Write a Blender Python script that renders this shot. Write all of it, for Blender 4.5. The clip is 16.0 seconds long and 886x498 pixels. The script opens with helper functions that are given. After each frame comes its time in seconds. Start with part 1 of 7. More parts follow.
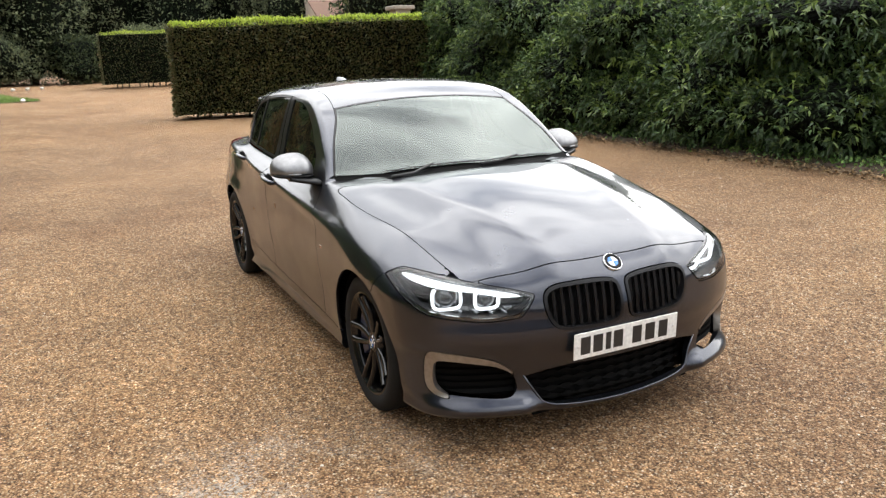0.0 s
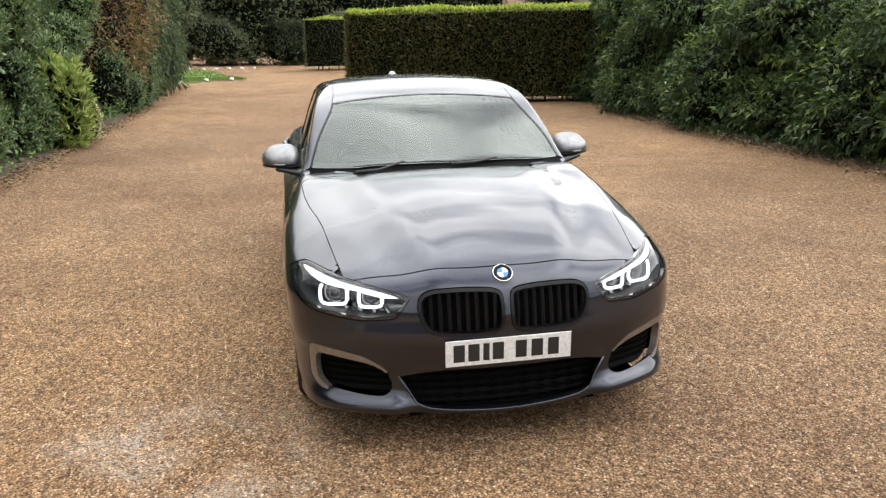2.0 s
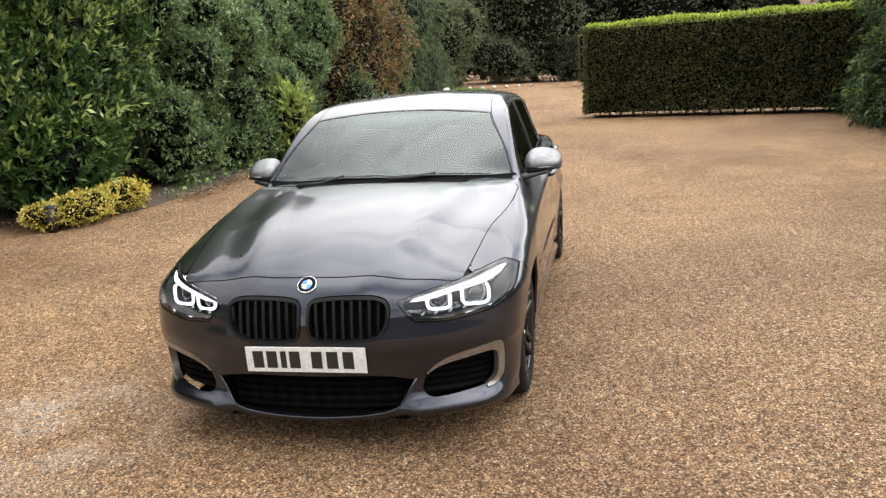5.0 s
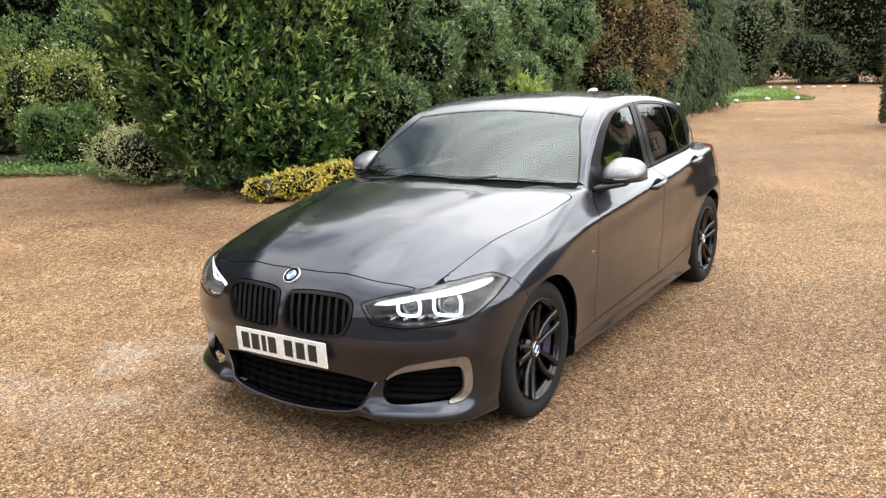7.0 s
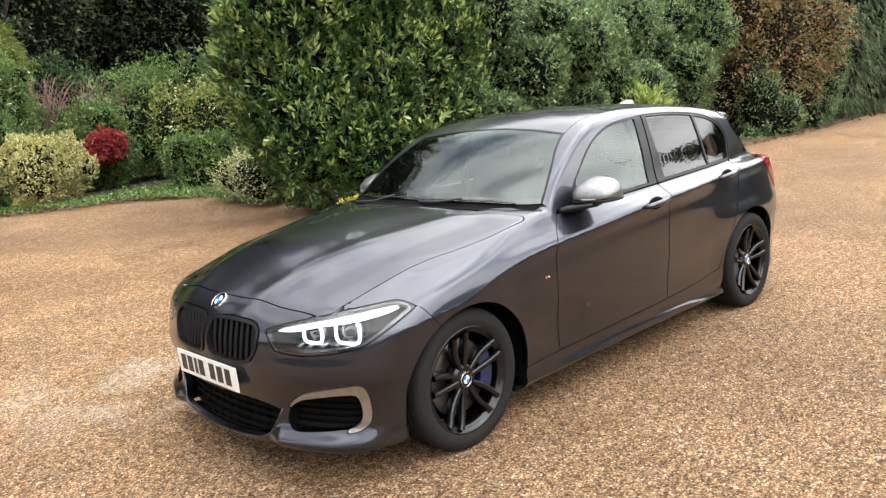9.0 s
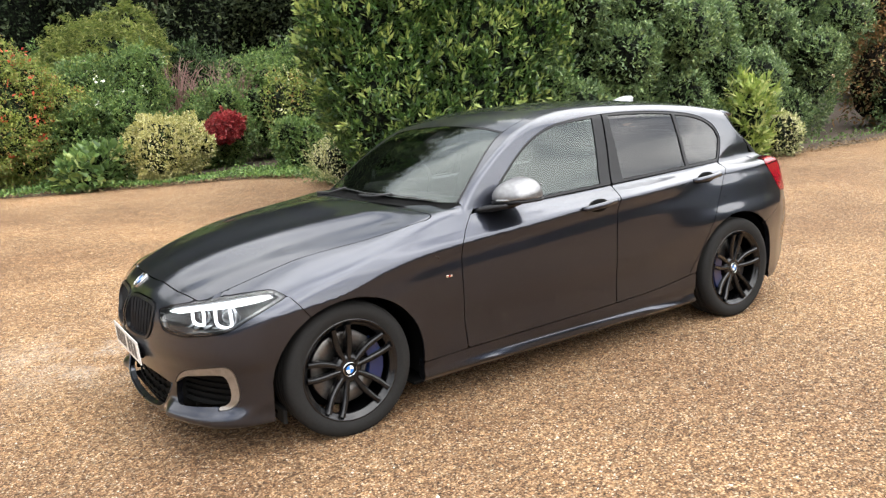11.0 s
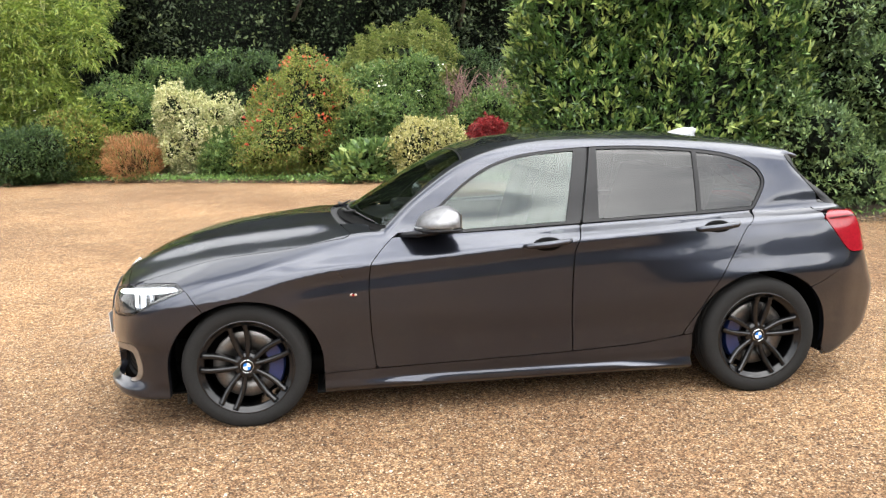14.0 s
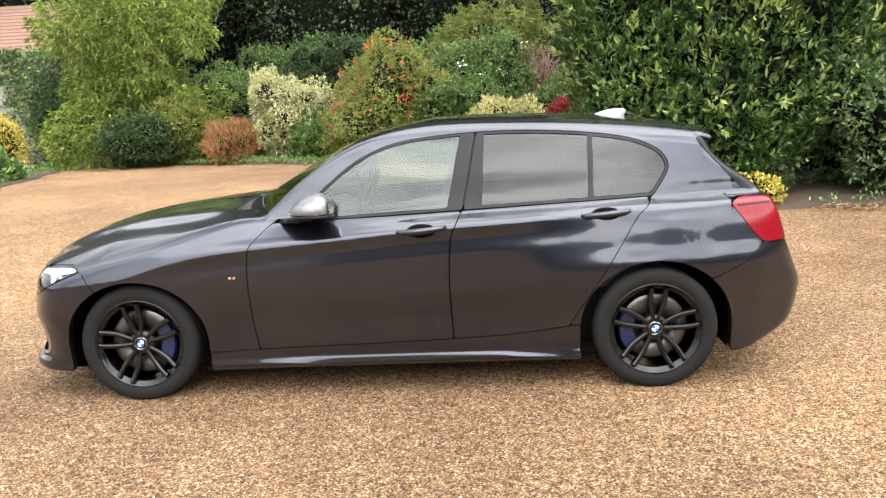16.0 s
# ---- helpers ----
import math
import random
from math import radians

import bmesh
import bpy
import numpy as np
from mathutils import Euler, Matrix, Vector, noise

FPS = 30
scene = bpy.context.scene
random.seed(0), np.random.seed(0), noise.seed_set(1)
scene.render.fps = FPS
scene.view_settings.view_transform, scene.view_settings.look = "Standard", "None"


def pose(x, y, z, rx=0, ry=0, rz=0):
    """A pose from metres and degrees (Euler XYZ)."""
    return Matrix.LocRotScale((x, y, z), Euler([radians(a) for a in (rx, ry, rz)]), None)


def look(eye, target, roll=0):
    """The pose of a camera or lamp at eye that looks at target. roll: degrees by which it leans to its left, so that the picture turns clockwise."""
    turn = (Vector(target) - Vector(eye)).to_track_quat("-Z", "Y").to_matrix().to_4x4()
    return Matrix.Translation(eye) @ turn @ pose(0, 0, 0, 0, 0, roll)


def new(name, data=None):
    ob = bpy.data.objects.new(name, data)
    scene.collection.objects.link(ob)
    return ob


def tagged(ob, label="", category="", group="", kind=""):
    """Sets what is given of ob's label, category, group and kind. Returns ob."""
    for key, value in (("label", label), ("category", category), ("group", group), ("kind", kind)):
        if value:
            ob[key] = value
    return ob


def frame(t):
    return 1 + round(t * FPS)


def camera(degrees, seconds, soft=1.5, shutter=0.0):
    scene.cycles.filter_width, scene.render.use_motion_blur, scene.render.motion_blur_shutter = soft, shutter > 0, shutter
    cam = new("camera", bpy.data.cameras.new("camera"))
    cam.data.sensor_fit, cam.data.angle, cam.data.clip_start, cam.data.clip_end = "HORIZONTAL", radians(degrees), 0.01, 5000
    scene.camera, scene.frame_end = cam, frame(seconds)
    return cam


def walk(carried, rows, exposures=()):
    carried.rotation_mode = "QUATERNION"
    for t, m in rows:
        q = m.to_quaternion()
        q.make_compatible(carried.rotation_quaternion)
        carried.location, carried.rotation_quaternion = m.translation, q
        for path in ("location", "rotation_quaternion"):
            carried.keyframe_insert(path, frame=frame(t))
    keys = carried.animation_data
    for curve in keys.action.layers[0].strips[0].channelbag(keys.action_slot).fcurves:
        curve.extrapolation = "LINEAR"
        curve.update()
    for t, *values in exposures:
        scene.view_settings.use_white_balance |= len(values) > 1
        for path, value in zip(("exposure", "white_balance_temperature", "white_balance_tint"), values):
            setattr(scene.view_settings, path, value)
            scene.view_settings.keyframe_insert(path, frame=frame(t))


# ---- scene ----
cam = camera(58.6, 16.0, soft=1.35)
METRES, EYE, TILT, LEAN, TURN = 10.306, 1.603, -0.317, -0.149, 64.75
ROWS = [
    (0.0, 0.0, 0.0, 0.0, -0.57, -14.08, 2.29),
    (0.5, 0.0236, -0.0001, -0.0022, 1.34, -14.11, 3.09),
    (1.0, 0.0526, 0.0105, -0.0002, 4.88, -14.76, 2.17),
    (1.5, 0.0843, 0.0122, -0.0007, 8.83, -15.08, 2.95),
    (2.0, 0.12, 0.0093, 0.0033, 14.37, -14.53, 1.19),
    (2.5, 0.1476, 0.0213, -0.0004, 16.54, -13.92, 1.49),
    (3.0, 0.1736, 0.0353, 0.0022, 21.2, -14.84, 1.61),
    (3.5, 0.2092, 0.0415, 0.0022, 25.53, -14.44, 1.22),
    (6.0, 0.3369, 0.1356, -0.0074, 47.35, -12.4, 3.56),
    (6.5, 0.3523, 0.1634, -0.0059, 54.33, -12.72, 2.25),
    (7.0, 0.3721, 0.1899, -0.0065, 58.18, -12.08, 1.73),
    (7.5, 0.3846, 0.2149, -0.0075, 61.71, -11.75, 2.52),
    (8.0, 0.3912, 0.2417, -0.0074, 65.01, -11.13, 2.33),
    (8.5, 0.3997, 0.2656, -0.0084, 67.84, -10.66, 3.39),
    (11.0, 0.446, 0.3986, -0.0082, 82.08, -10.93, 3.57),
    (11.5, 0.445, 0.4304, -0.0098, 85.11, -11.0, 3.4),
    (12.0, 0.4435, 0.4637, -0.0079, 88.95, -10.83, 3.31),
    (12.5, 0.45, 0.4974, -0.0064, 94.24, -10.3, 2.48),
    (13.0, 0.4435, 0.53, -0.0085, 98.21, -9.89, 2.46),
    (13.5, 0.4317, 0.5633, -0.0061, 101.41, -9.59, 1.85),
    (14.0, 0.431, 0.5974, -0.0063, 107.31, -9.55, 0.99),
    (14.5, 0.4251, 0.6273, -0.0068, 109.75, -9.92, 1.69),
    (15.0, 0.4111, 0.6531, -0.0066, 111.94, -10.42, 2.23),
    (15.5, 0.397, 0.6855, -0.0068, 113.9, -10.27, 2.48),
    (16.0, 0.3828, 0.7184, -0.0056, 117.43, -10.84, 2.24),
]
walk(cam, [(t, pose(4.54, -1.963, EYE, TILT, LEAN, TURN) @ pose(METRES * x, METRES * y, METRES * z, 90 + pitch, roll, yaw)) for t, x, y, z, yaw, pitch, roll in ROWS], exposures=[(0.0, -0.08), (3.5, -0.20), (7.0, 0.17), (11.0, 0.42), (16.0, 0.58)])

# ---------------------------------------------------------------- sky and sun
SUN_TURN, SUN_HIGH = radians(-24), radians(50)
sun_way = Vector((math.sin(SUN_TURN) * math.cos(SUN_HIGH), math.cos(SUN_TURN) * math.cos(SUN_HIGH), math.sin(SUN_HIGH)))
world = bpy.data.worlds.new("sky")
scene.world = world
world.use_nodes = True
wt = world.node_tree
wt.nodes.clear()


def wn(kind, **values):
    n = wt.nodes.new(kind)
    for k, v in values.items():
        n.inputs[k.replace("_", " ")].default_value = v
    return n


sky = wt.nodes.new("ShaderNodeTexSky")
sky.sky_type, sky.sun_disc, sky.sun_elevation, sky.sun_rotation = "NISHITA", False, SUN_HIGH, SUN_TURN
where = wt.nodes.new("ShaderNodeTexCoord")
flat = wt.nodes.new("ShaderNodeMapping")
flat.inputs["Scale"].default_value = (1.0, 1.0, 2.6)
cloud = wn("ShaderNodeTexNoise", Scale=1.8, Detail=5.0, Roughness=0.52, Distortion=0.2)
cover = wt.nodes.new("ShaderNodeValToRGB")
cover.color_ramp.elements[0].position, cover.color_ramp.elements[1].position = 0.30, 0.48
body = wn("ShaderNodeTexNoise", Scale=2.0, Detail=4.0, Roughness=0.48)
tone = wt.nodes.new("ShaderNodeValToRGB")
tone.color_ramp.elements[0].position, tone.color_ramp.elements[0].color = 0.34, (6.2, 6.4, 6.8, 1)
tone.color_ramp.elements[1].position, tone.color_ramp.elements[1].color = 0.64, (15.4, 15.4, 15.3, 1)
over = wt.nodes.new("ShaderNodeMix")
over.data_type = "RGBA"
bg = wt.nodes.new("ShaderNodeBackground")
bg.inputs["Strength"].default_value = 0.14
out = wt.nodes.new("ShaderNodeOutputWorld")
wt.links.new(where.outputs["Generated"], flat.inputs["Vector"])
wt.links.new(flat.outputs[0], cloud.inputs["Vector"])
wt.links.new(flat.outputs[0], body.inputs["Vector"])
wt.links.new(cloud.outputs["Fac"], cover.inputs[0])
wt.links.new(body.outputs["Fac"], tone.inputs[0])
wt.links.new(cover.outputs[0], over.inputs["Factor"])
wt.links.new(sky.outputs[0], over.inputs["A"])
# clouds are brighter towards the veiled sun
toward = wt.nodes.new("ShaderNodeVectorMath")
toward.operation = "DOT_PRODUCT"
toward.inputs[1].default_value = sun_way
wt.links.new(where.outputs["Generated"], toward.inputs[0])
veil = wt.nodes.new("ShaderNodeMapRange")
veil.interpolation_type = "SMOOTHERSTEP"
veil.inputs["From Min"].default_value, veil.inputs["From Max"].default_value = -0.1, 1.1
veil.inputs["To Min"].default_value, veil.inputs["To Max"].default_value = 0.88, 2.15
wt.links.new(toward.outputs["Value"], veil.inputs["Value"])
lit = wt.nodes.new("ShaderNodeVectorMath")
lit.operation = "SCALE"
wt.links.new(tone.outputs[0], lit.inputs[0])
height = wt.nodes.new("ShaderNodeSeparateXYZ")
wt.links.new(where.outputs["Generated"], height.inputs[0])
overhead = wt.nodes.new("ShaderNodeMapRange")
overhead.inputs["To Min"].default_value, overhead.inputs["To Max"].default_value = 0.85, 1.55
wt.links.new(height.outputs["Z"], overhead.inputs["Value"])
strength = wt.nodes.new("ShaderNodeMath")
strength.operation = "MULTIPLY"
wt.links.new(veil.outputs[0], strength.inputs[0])
wt.links.new(overhead.outputs[0], strength.inputs[1])
wt.links.new(strength.outputs[0], lit.inputs["Scale"])
wt.links.new(lit.outputs[0], over.inputs["B"])
wt.links.new(over.outputs["Result"], bg.inputs["Color"])
wt.links.new(bg.outputs[0], out.inputs["Surface"])
lamp = bpy.data.lights.new("sun", "SUN")
lamp.energy, lamp.angle, lamp.color = 1.0, radians(90), (1.0, 0.94, 0.85)
sun = new("sun", lamp)
sun.matrix_world = look(sun_way * 60, (0, 0, 0))


# ---------------------------------------------------------------- materials
def material(name):
    m = bpy.data.materials.new(name)
    m.use_nodes = True
    t = m.node_tree
    b = t.nodes["Principled BSDF"]
    return m, t, b, t.nodes["Material Output"]


def node(t, kind, **values):
    n = t.nodes.new(kind)
    for k, v in values.items():
        n.inputs[k.replace("_", " ")].default_value = v
    return n


def ramp(t, source, stops):
    r = t.nodes.new("ShaderNodeValToRGB")
    while len(r.color_ramp.elements) < len(stops):
        r.color_ramp.elements.new(0.5)
    for e, (p, c) in zip(r.color_ramp.elements, stops):
        e.position, e.color = p, (*c, 1) if len(c) == 3 else c
    t.links.new(source, r.inputs[0])
    return r.outputs[0]


def bumped(t, b, height, strength, distance):
    n = node(t, "ShaderNodeBump", Strength=strength, Distance=distance)
    t.links.new(height, n.inputs["Height"])
    t.links.new(n.outputs[0], b.inputs["Normal"])


def mixed(t, fac, a, b2, mode="MIX"):
    n = t.nodes.new("ShaderNodeMix")
    n.data_type, n.blend_type = "RGBA", mode
    for sock, v in (("Factor", fac), ("A", a), ("B", b2)):
        if hasattr(v, "links"):
            t.links.new(v, n.inputs[sock])
        else:
            n.inputs[sock].default_value = v if isinstance(v, float) else (*v, 1)
    return n.outputs["Result"]


def noise_of(t, scale, detail=4.0, rough=0.55, coords=None):
    n = node(t, "ShaderNodeTexNoise", Scale=scale, Detail=detail, Roughness=rough)
    if coords is None:
        coords = t.nodes.new("ShaderNodeTexCoord").outputs["Object"]
    t.links.new(coords, n.inputs["Vector"])
    return n.outputs["Fac"]


def plain(name, colour, rough=0.5, metal=0.0, grain=0.0, scale=60.0, coat=0.0, spec=0.5):
    """A plain surface whose tone and gloss drift a little."""
    m, t, b, _ = material(name)
    n = noise_of(t, scale, 5.0)
    lo = tuple(c * 0.82 for c in colour)
    hi = tuple(min(1.0, c * 1.14) for c in colour)
    t.links.new(ramp(t, n, [(0.3, lo), (0.7, hi)]), b.inputs["Base Color"])
    b.inputs["Roughness"].default_value, b.inputs["Metallic"].default_value = rough, metal
    b.inputs["Coat Weight"].default_value = coat
    b.inputs["Coat Roughness"].default_value = 0.03
    b.inputs["Specular IOR Level"].default_value = spec
    if grain:
        bumped(t, b, noise_of(t, scale * 4, 3.0), 0.4, grain)
    return m


def foliage(name, dark, light, young=None, share=0.1, rough=0.42, clear=0.25):
    """Leaves: each leaf its own tone, clumps lighter and darker, light shining through."""
    m, t, b, out = material(name)
    geo = t.nodes.new("ShaderNodeNewGeometry")
    tone = ramp(t, geo.outputs["Random Per Island"], [(0.0, dark), (0.85, light)])
    clump = noise_of(t, 1.6, 3.0)
    tone = mixed(t, 1.0, tone, ramp(t, clump, [(0.3, (0.85, 0.88, 0.82)), (0.7, (1.55, 1.48, 1.35))]), "MULTIPLY")
    if young:
        pick = t.nodes.new("ShaderNodeMath")
        pick.operation = "GREATER_THAN"
        pick.inputs[1].default_value = 1.0 - share
        t.links.new(geo.outputs["Random Per Island"], pick.inputs[0])
        tone = mixed(t, pick.outputs[0], tone, young)
    t.links.new(tone, b.inputs["Base Color"])
    b.inputs["Roughness"].default_value = rough
    thin = node(t, "ShaderNodeBsdfTranslucent")
    t.links.new(tone, thin.inputs["Color"])
    both = node(t, "ShaderNodeMixShader", Fac=clear)
    t.links.new(b.outputs[0], both.inputs[1])
    t.links.new(thin.outputs[0], both.inputs[2])
    t.links.new(both.outputs[0], out.inputs["Surface"])
    return m


def gravel_material():
    m, t, b, _ = material("bound gravel")
    co = t.nodes.new("ShaderNodeTexCoord").outputs["Object"]
    stones = node(t, "ShaderNodeTexVoronoi", Scale=120.0, Randomness=1.0)
    t.links.new(co, stones.inputs["Vector"])
    fine = node(t, "ShaderNodeTexVoronoi", Scale=300.0, Randomness=1.0)
    t.links.new(co, fine.inputs["Vector"])
    sep = t.nodes.new("ShaderNodeSeparateColor")
    t.links.new(stones.outputs["Color"], sep.inputs[0])
    col = ramp(t, sep.outputs[0], [(0.0, (0.105, 0.060, 0.032)), (0.30, (0.335, 0.196, 0.100)), (0.7, (0.54, 0.345, 0.188)), (0.92, (0.70, 0.52, 0.33)), (1.0, (0.84, 0.75, 0.60))])
    gap = ramp(t, stones.outputs["Distance"], [(0.30, (1, 1, 1)), (0.70, (0.30, 0.27, 0.24))])
    col = mixed(t, 0.75, col, gap, "MULTIPLY")
    coarse = node(t, "ShaderNodeTexVoronoi", Scale=62.0, Randomness=1.0)
    t.links.new(co, coarse.inputs["Vector"])
    sep2 = t.nodes.new("ShaderNodeSeparateColor")
    t.links.new(coarse.outputs["Color"], sep2.inputs[0])
    fleck = ramp(t, sep2.outputs[0], [(0.0, (0.42, 0.39, 0.37)), (0.10, (0.52, 0.49, 0.46)), (0.13, (0.97, 0.97, 0.97)), (0.88, (1.0, 1.0, 1.0)), (0.91, (1.35, 1.36, 1.36)), (1.0, (1.5, 1.52, 1.52))])
    inside = ramp(t, coarse.outputs["Distance"], [(0.30, (1, 1, 1)), (0.45, (0, 0, 0))])
    col = mixed(t, inside, col, mixed(t, 1.0, col, fleck, "MULTIPLY"))
    worn = noise_of(t, 0.35, 5.0, 0.6, co)
    col = mixed(t, 1.0, col, ramp(t, worn, [(0.30, (0.70, 0.62, 0.55)), (0.50, (0.96, 0.95, 0.94)), (0.70, (1.20, 1.17, 1.14))]), "MULTIPLY")
    clump = noise_of(t, 24.0, 4.0, 0.7, co)
    col = mixed(t, 1.0, col, ramp(t, clump, [(0.34, (0.56, 0.54, 0.52)), (0.52, (1.0, 1.0, 1.0)), (0.68, (1.45, 1.44, 1.42))]), "MULTIPLY")
    small = noise_of(t, 2.3, 6.0, 0.65, co)
    col = mixed(t, 1.0, col, ramp(t, small, [(0.32, (0.82, 0.80, 0.78)), (0.60, (1.06, 1.05, 1.04))]), "MULTIPLY")
    drift = noise_of(t, 0.16, 3.0, 0.5, co)
    col = mixed(t, 1.0, col, ramp(t, drift, [(0.36, (1.02, 0.99, 0.97)), (0.62, (1.24, 1.18, 1.09))]), "MULTIPLY")
    # chalky scuffs where wheels have turned
    chalk = noise_of(t, 2.2, 9.0, 0.75, co)
    spot = node(t, "ShaderNodeVectorMath")
    spot.operation = "DISTANCE"
    spot.inputs[1].default_value = (2.0, -1.45, 0.0)
    t.links.new(co, spot.inputs[0])
    near = ramp(t, spot.outputs["Value"], [(0.15, (1, 1, 1)), (0.95, (0, 0, 0))])
    white = t.nodes.new("ShaderNodeMath")
    white.operation = "MULTIPLY"
    t.links.new(ramp(t, chalk, [(0.44, (0, 0, 0)), (0.66, (1.0, 1.0, 1.0))]), white.inputs[0])
    t.links.new(near, white.inputs[1])
    grit = t.nodes.new("ShaderNodeMath")
    grit.operation = "MULTIPLY"
    t.links.new(white.outputs[0], grit.inputs[0])
    t.links.new(ramp(t, sep.outputs[1], [(0.35, (0.05, 0.05, 0.05)), (0.75, (0.9, 0.9, 0.9))]), grit.inputs[1])
    col = mixed(t, grit.outputs[0], col, (0.70, 0.66, 0.60))
    t.links.new(col, b.inputs["Base Color"])
    b.inputs["Roughness"].default_value = 0.82
    b.inputs["Specular IOR Level"].default_value = 0.3
    h = t.nodes.new("ShaderNodeMath")
    h.operation = "MULTIPLY_ADD"
    h.inputs[1].default_value = -1.0
    t.links.new(stones.outputs["Distance"], h.inputs[0])
    t.links.new(fine.outputs["Distance"], h.inputs[2])
    bumped(t, b, h.outputs[0], 1.0, 0.010)
    return m


def paint_material():
    m, t, b, _ = material("grey metallic paint")
    co = t.nodes.new("ShaderNodeTexCoord").outputs["Object"]
    flake = node(t, "ShaderNodeTexVoronoi", Scale=2600.0)
    t.links.new(co, flake.inputs["Vector"])
    sep = t.nodes.new("ShaderNodeSeparateColor")
    t.links.new(flake.outputs["Color"], sep.inputs[0])
    col = ramp(t, sep.outputs[0], [(0.0, (0.0115, 0.013, 0.0182)), (1.0, (0.046, 0.0505, 0.069))])
    t.links.new(col, b.inputs["Base Color"])
    b.inputs["Metallic"].default_value = 0.9
    b.inputs["Specular IOR Level"].default_value = 0.2
    dust = noise_of(t, 3.0, 6.0, 0.6, co)
    t.links.new(ramp(t, dust, [(0.3, (0.27, 0.27, 0.27)), (0.7, (0.36, 0.36, 0.36))]), b.inputs["Roughness"])
    b.inputs["Coat Weight"].default_value = 1.0
    b.inputs["Coat Roughness"].default_value = 0.028
    b.inputs["Coat IOR"].default_value = 1.5
    return m


def glass_material(name, tint, ior=1.52, sheen=(1, 1, 1)):
    """A thin pane: tinted, clear, with a mirror's gloss at glancing angles."""
    m, t, b, out = material(name)
    t.nodes.remove(b)
    clear = node(t, "ShaderNodeBsdfTransparent", Color=(*tint, 1))
    gloss = node(t, "ShaderNodeBsdfGlossy", Color=(*sheen, 1), Roughness=0.0)
    f = node(t, "ShaderNodeFresnel", IOR=ior)
    both = t.nodes.new("ShaderNodeMixShader")
    t.links.new(f.outputs[0], both.inputs[0])
    t.links.new(clear.outputs[0], both.inputs[1])
    t.links.new(gloss.outputs[0], both.inputs[2])
    t.links.new(both.outputs[0], out.inputs["Surface"])
    return m


def glow(name, colour, strength):
    m, t, b, _ = material(name)
    b.inputs["Base Color"].default_value = (*colour, 1)
    b.inputs["Emission Color"].default_value = (*colour, 1)
    b.inputs["Emission Strength"].default_value = strength
    return m


GRAVEL = gravel_material()
PAINT = paint_material()
GLASS = glass_material("clear window glass", (0.46, 0.52, 0.50), 1.68, (0.92, 1.0, 0.965))
TINTED = glass_material("tinted window glass", (0.10, 0.105, 0.11), 1.53)
LENS = glass_material("headlight lens", (0.9, 0.92, 0.93), 1.45)
BLACK_GLOSS = plain("gloss black trim", (0.012, 0.012, 0.013), 0.12, 0.0, scale=20, coat=0.6)
BLACK_MATT = plain("matt black plastic", (0.018, 0.018, 0.019), 0.55, grain=0.0006)
TRIM = plain("satin black trim", (0.008, 0.008, 0.009), 0.30, scale=20, spec=0.22)
GRILLE = plain("black grille plastic", (0.004, 0.004, 0.0045), 0.5, scale=20, spec=0.12)
# near-black colour that already holds the shade of openings and recesses
CAVITY = plain("black plastic with cavity shade in its colour", (0.003, 0.003, 0.003), 0.7, spec=0.06)
RUBBER = plain("tyre rubber", (0.012, 0.0116, 0.0112), 0.80, grain=0.0008, scale=90, spec=0.2)
RIM = plain("black painted alloy", (0.005, 0.005, 0.0055), 0.18, 0.0, scale=30, spec=0.42)
STEEL = plain("brake disc steel", (0.15, 0.142, 0.135), 0.38, 0.9, scale=80)
BLUE = plain("blue caliper paint", (0.003, 0.010, 0.046), 0.3, coat=0.4)
SATIN = plain("satin grey mirror cap", (0.20, 0.20, 0.205), 0.34, 0.75, scale=40)
AERIAL = plain("silver-grey aerial plastic", (0.25, 0.26, 0.27), 0.4)
CERIUM = plain("satin ferric grey trim", (0.30, 0.275, 0.25), 0.36, 0.8, scale=40)
CHROME = plain("chrome", (0.75, 0.75, 0.76), 0.08, 1.0)
REFLECTOR = plain("lamp reflector", (0.30, 0.31, 0.32), 0.2, 0.9)
LIT = glow("white light guide", (0.94, 0.97, 1.0), 2.4)
PLATE = plain("white number plate", (0.74, 0.74, 0.72), 0.4, coat=0.4)
INK = plain("black plate print", (0.02, 0.02, 0.02), 0.4)
BADGE_BLUE = plain("blue enamel", (0.02, 0.16, 0.55), 0.2, coat=0.8)
BADGE_WHITE = plain("white enamel", (0.8, 0.82, 0.84), 0.2, coat=0.8)
RED_LENS = plain("red lamp lens", (0.19, 0.006, 0.012), 0.14, spec=0.4)
RED_DARK = plain("dark red lamp inner", (0.05, 0.003, 0.004), 0.2, spec=0.3)
SEAT = plain("black leather", (0.022, 0.021, 0.021), 0.45, grain=0.0008)
DASH = plain("dashboard plastic", (0.02, 0.02, 0.021), 0.6, grain=0.0006)
BARK = plain("bark", (0.10, 0.075, 0.052), 0.85, grain=0.01, scale=14)


# ---------------------------------------------------------------- the lie of the land
def land(x, y):
    """The ground rises gently towards the garden and far up the drive."""
    x, y = np.asarray(x, float), np.asarray(y, float)
    d = np.maximum(-y - 1.8, 0)
    far = np.clip((-x - 20) / 25, 0, 1)
    return 0.21 * (1 - np.exp(-d / 5.0)) + 0.35 * far * far * (3 - 2 * far)


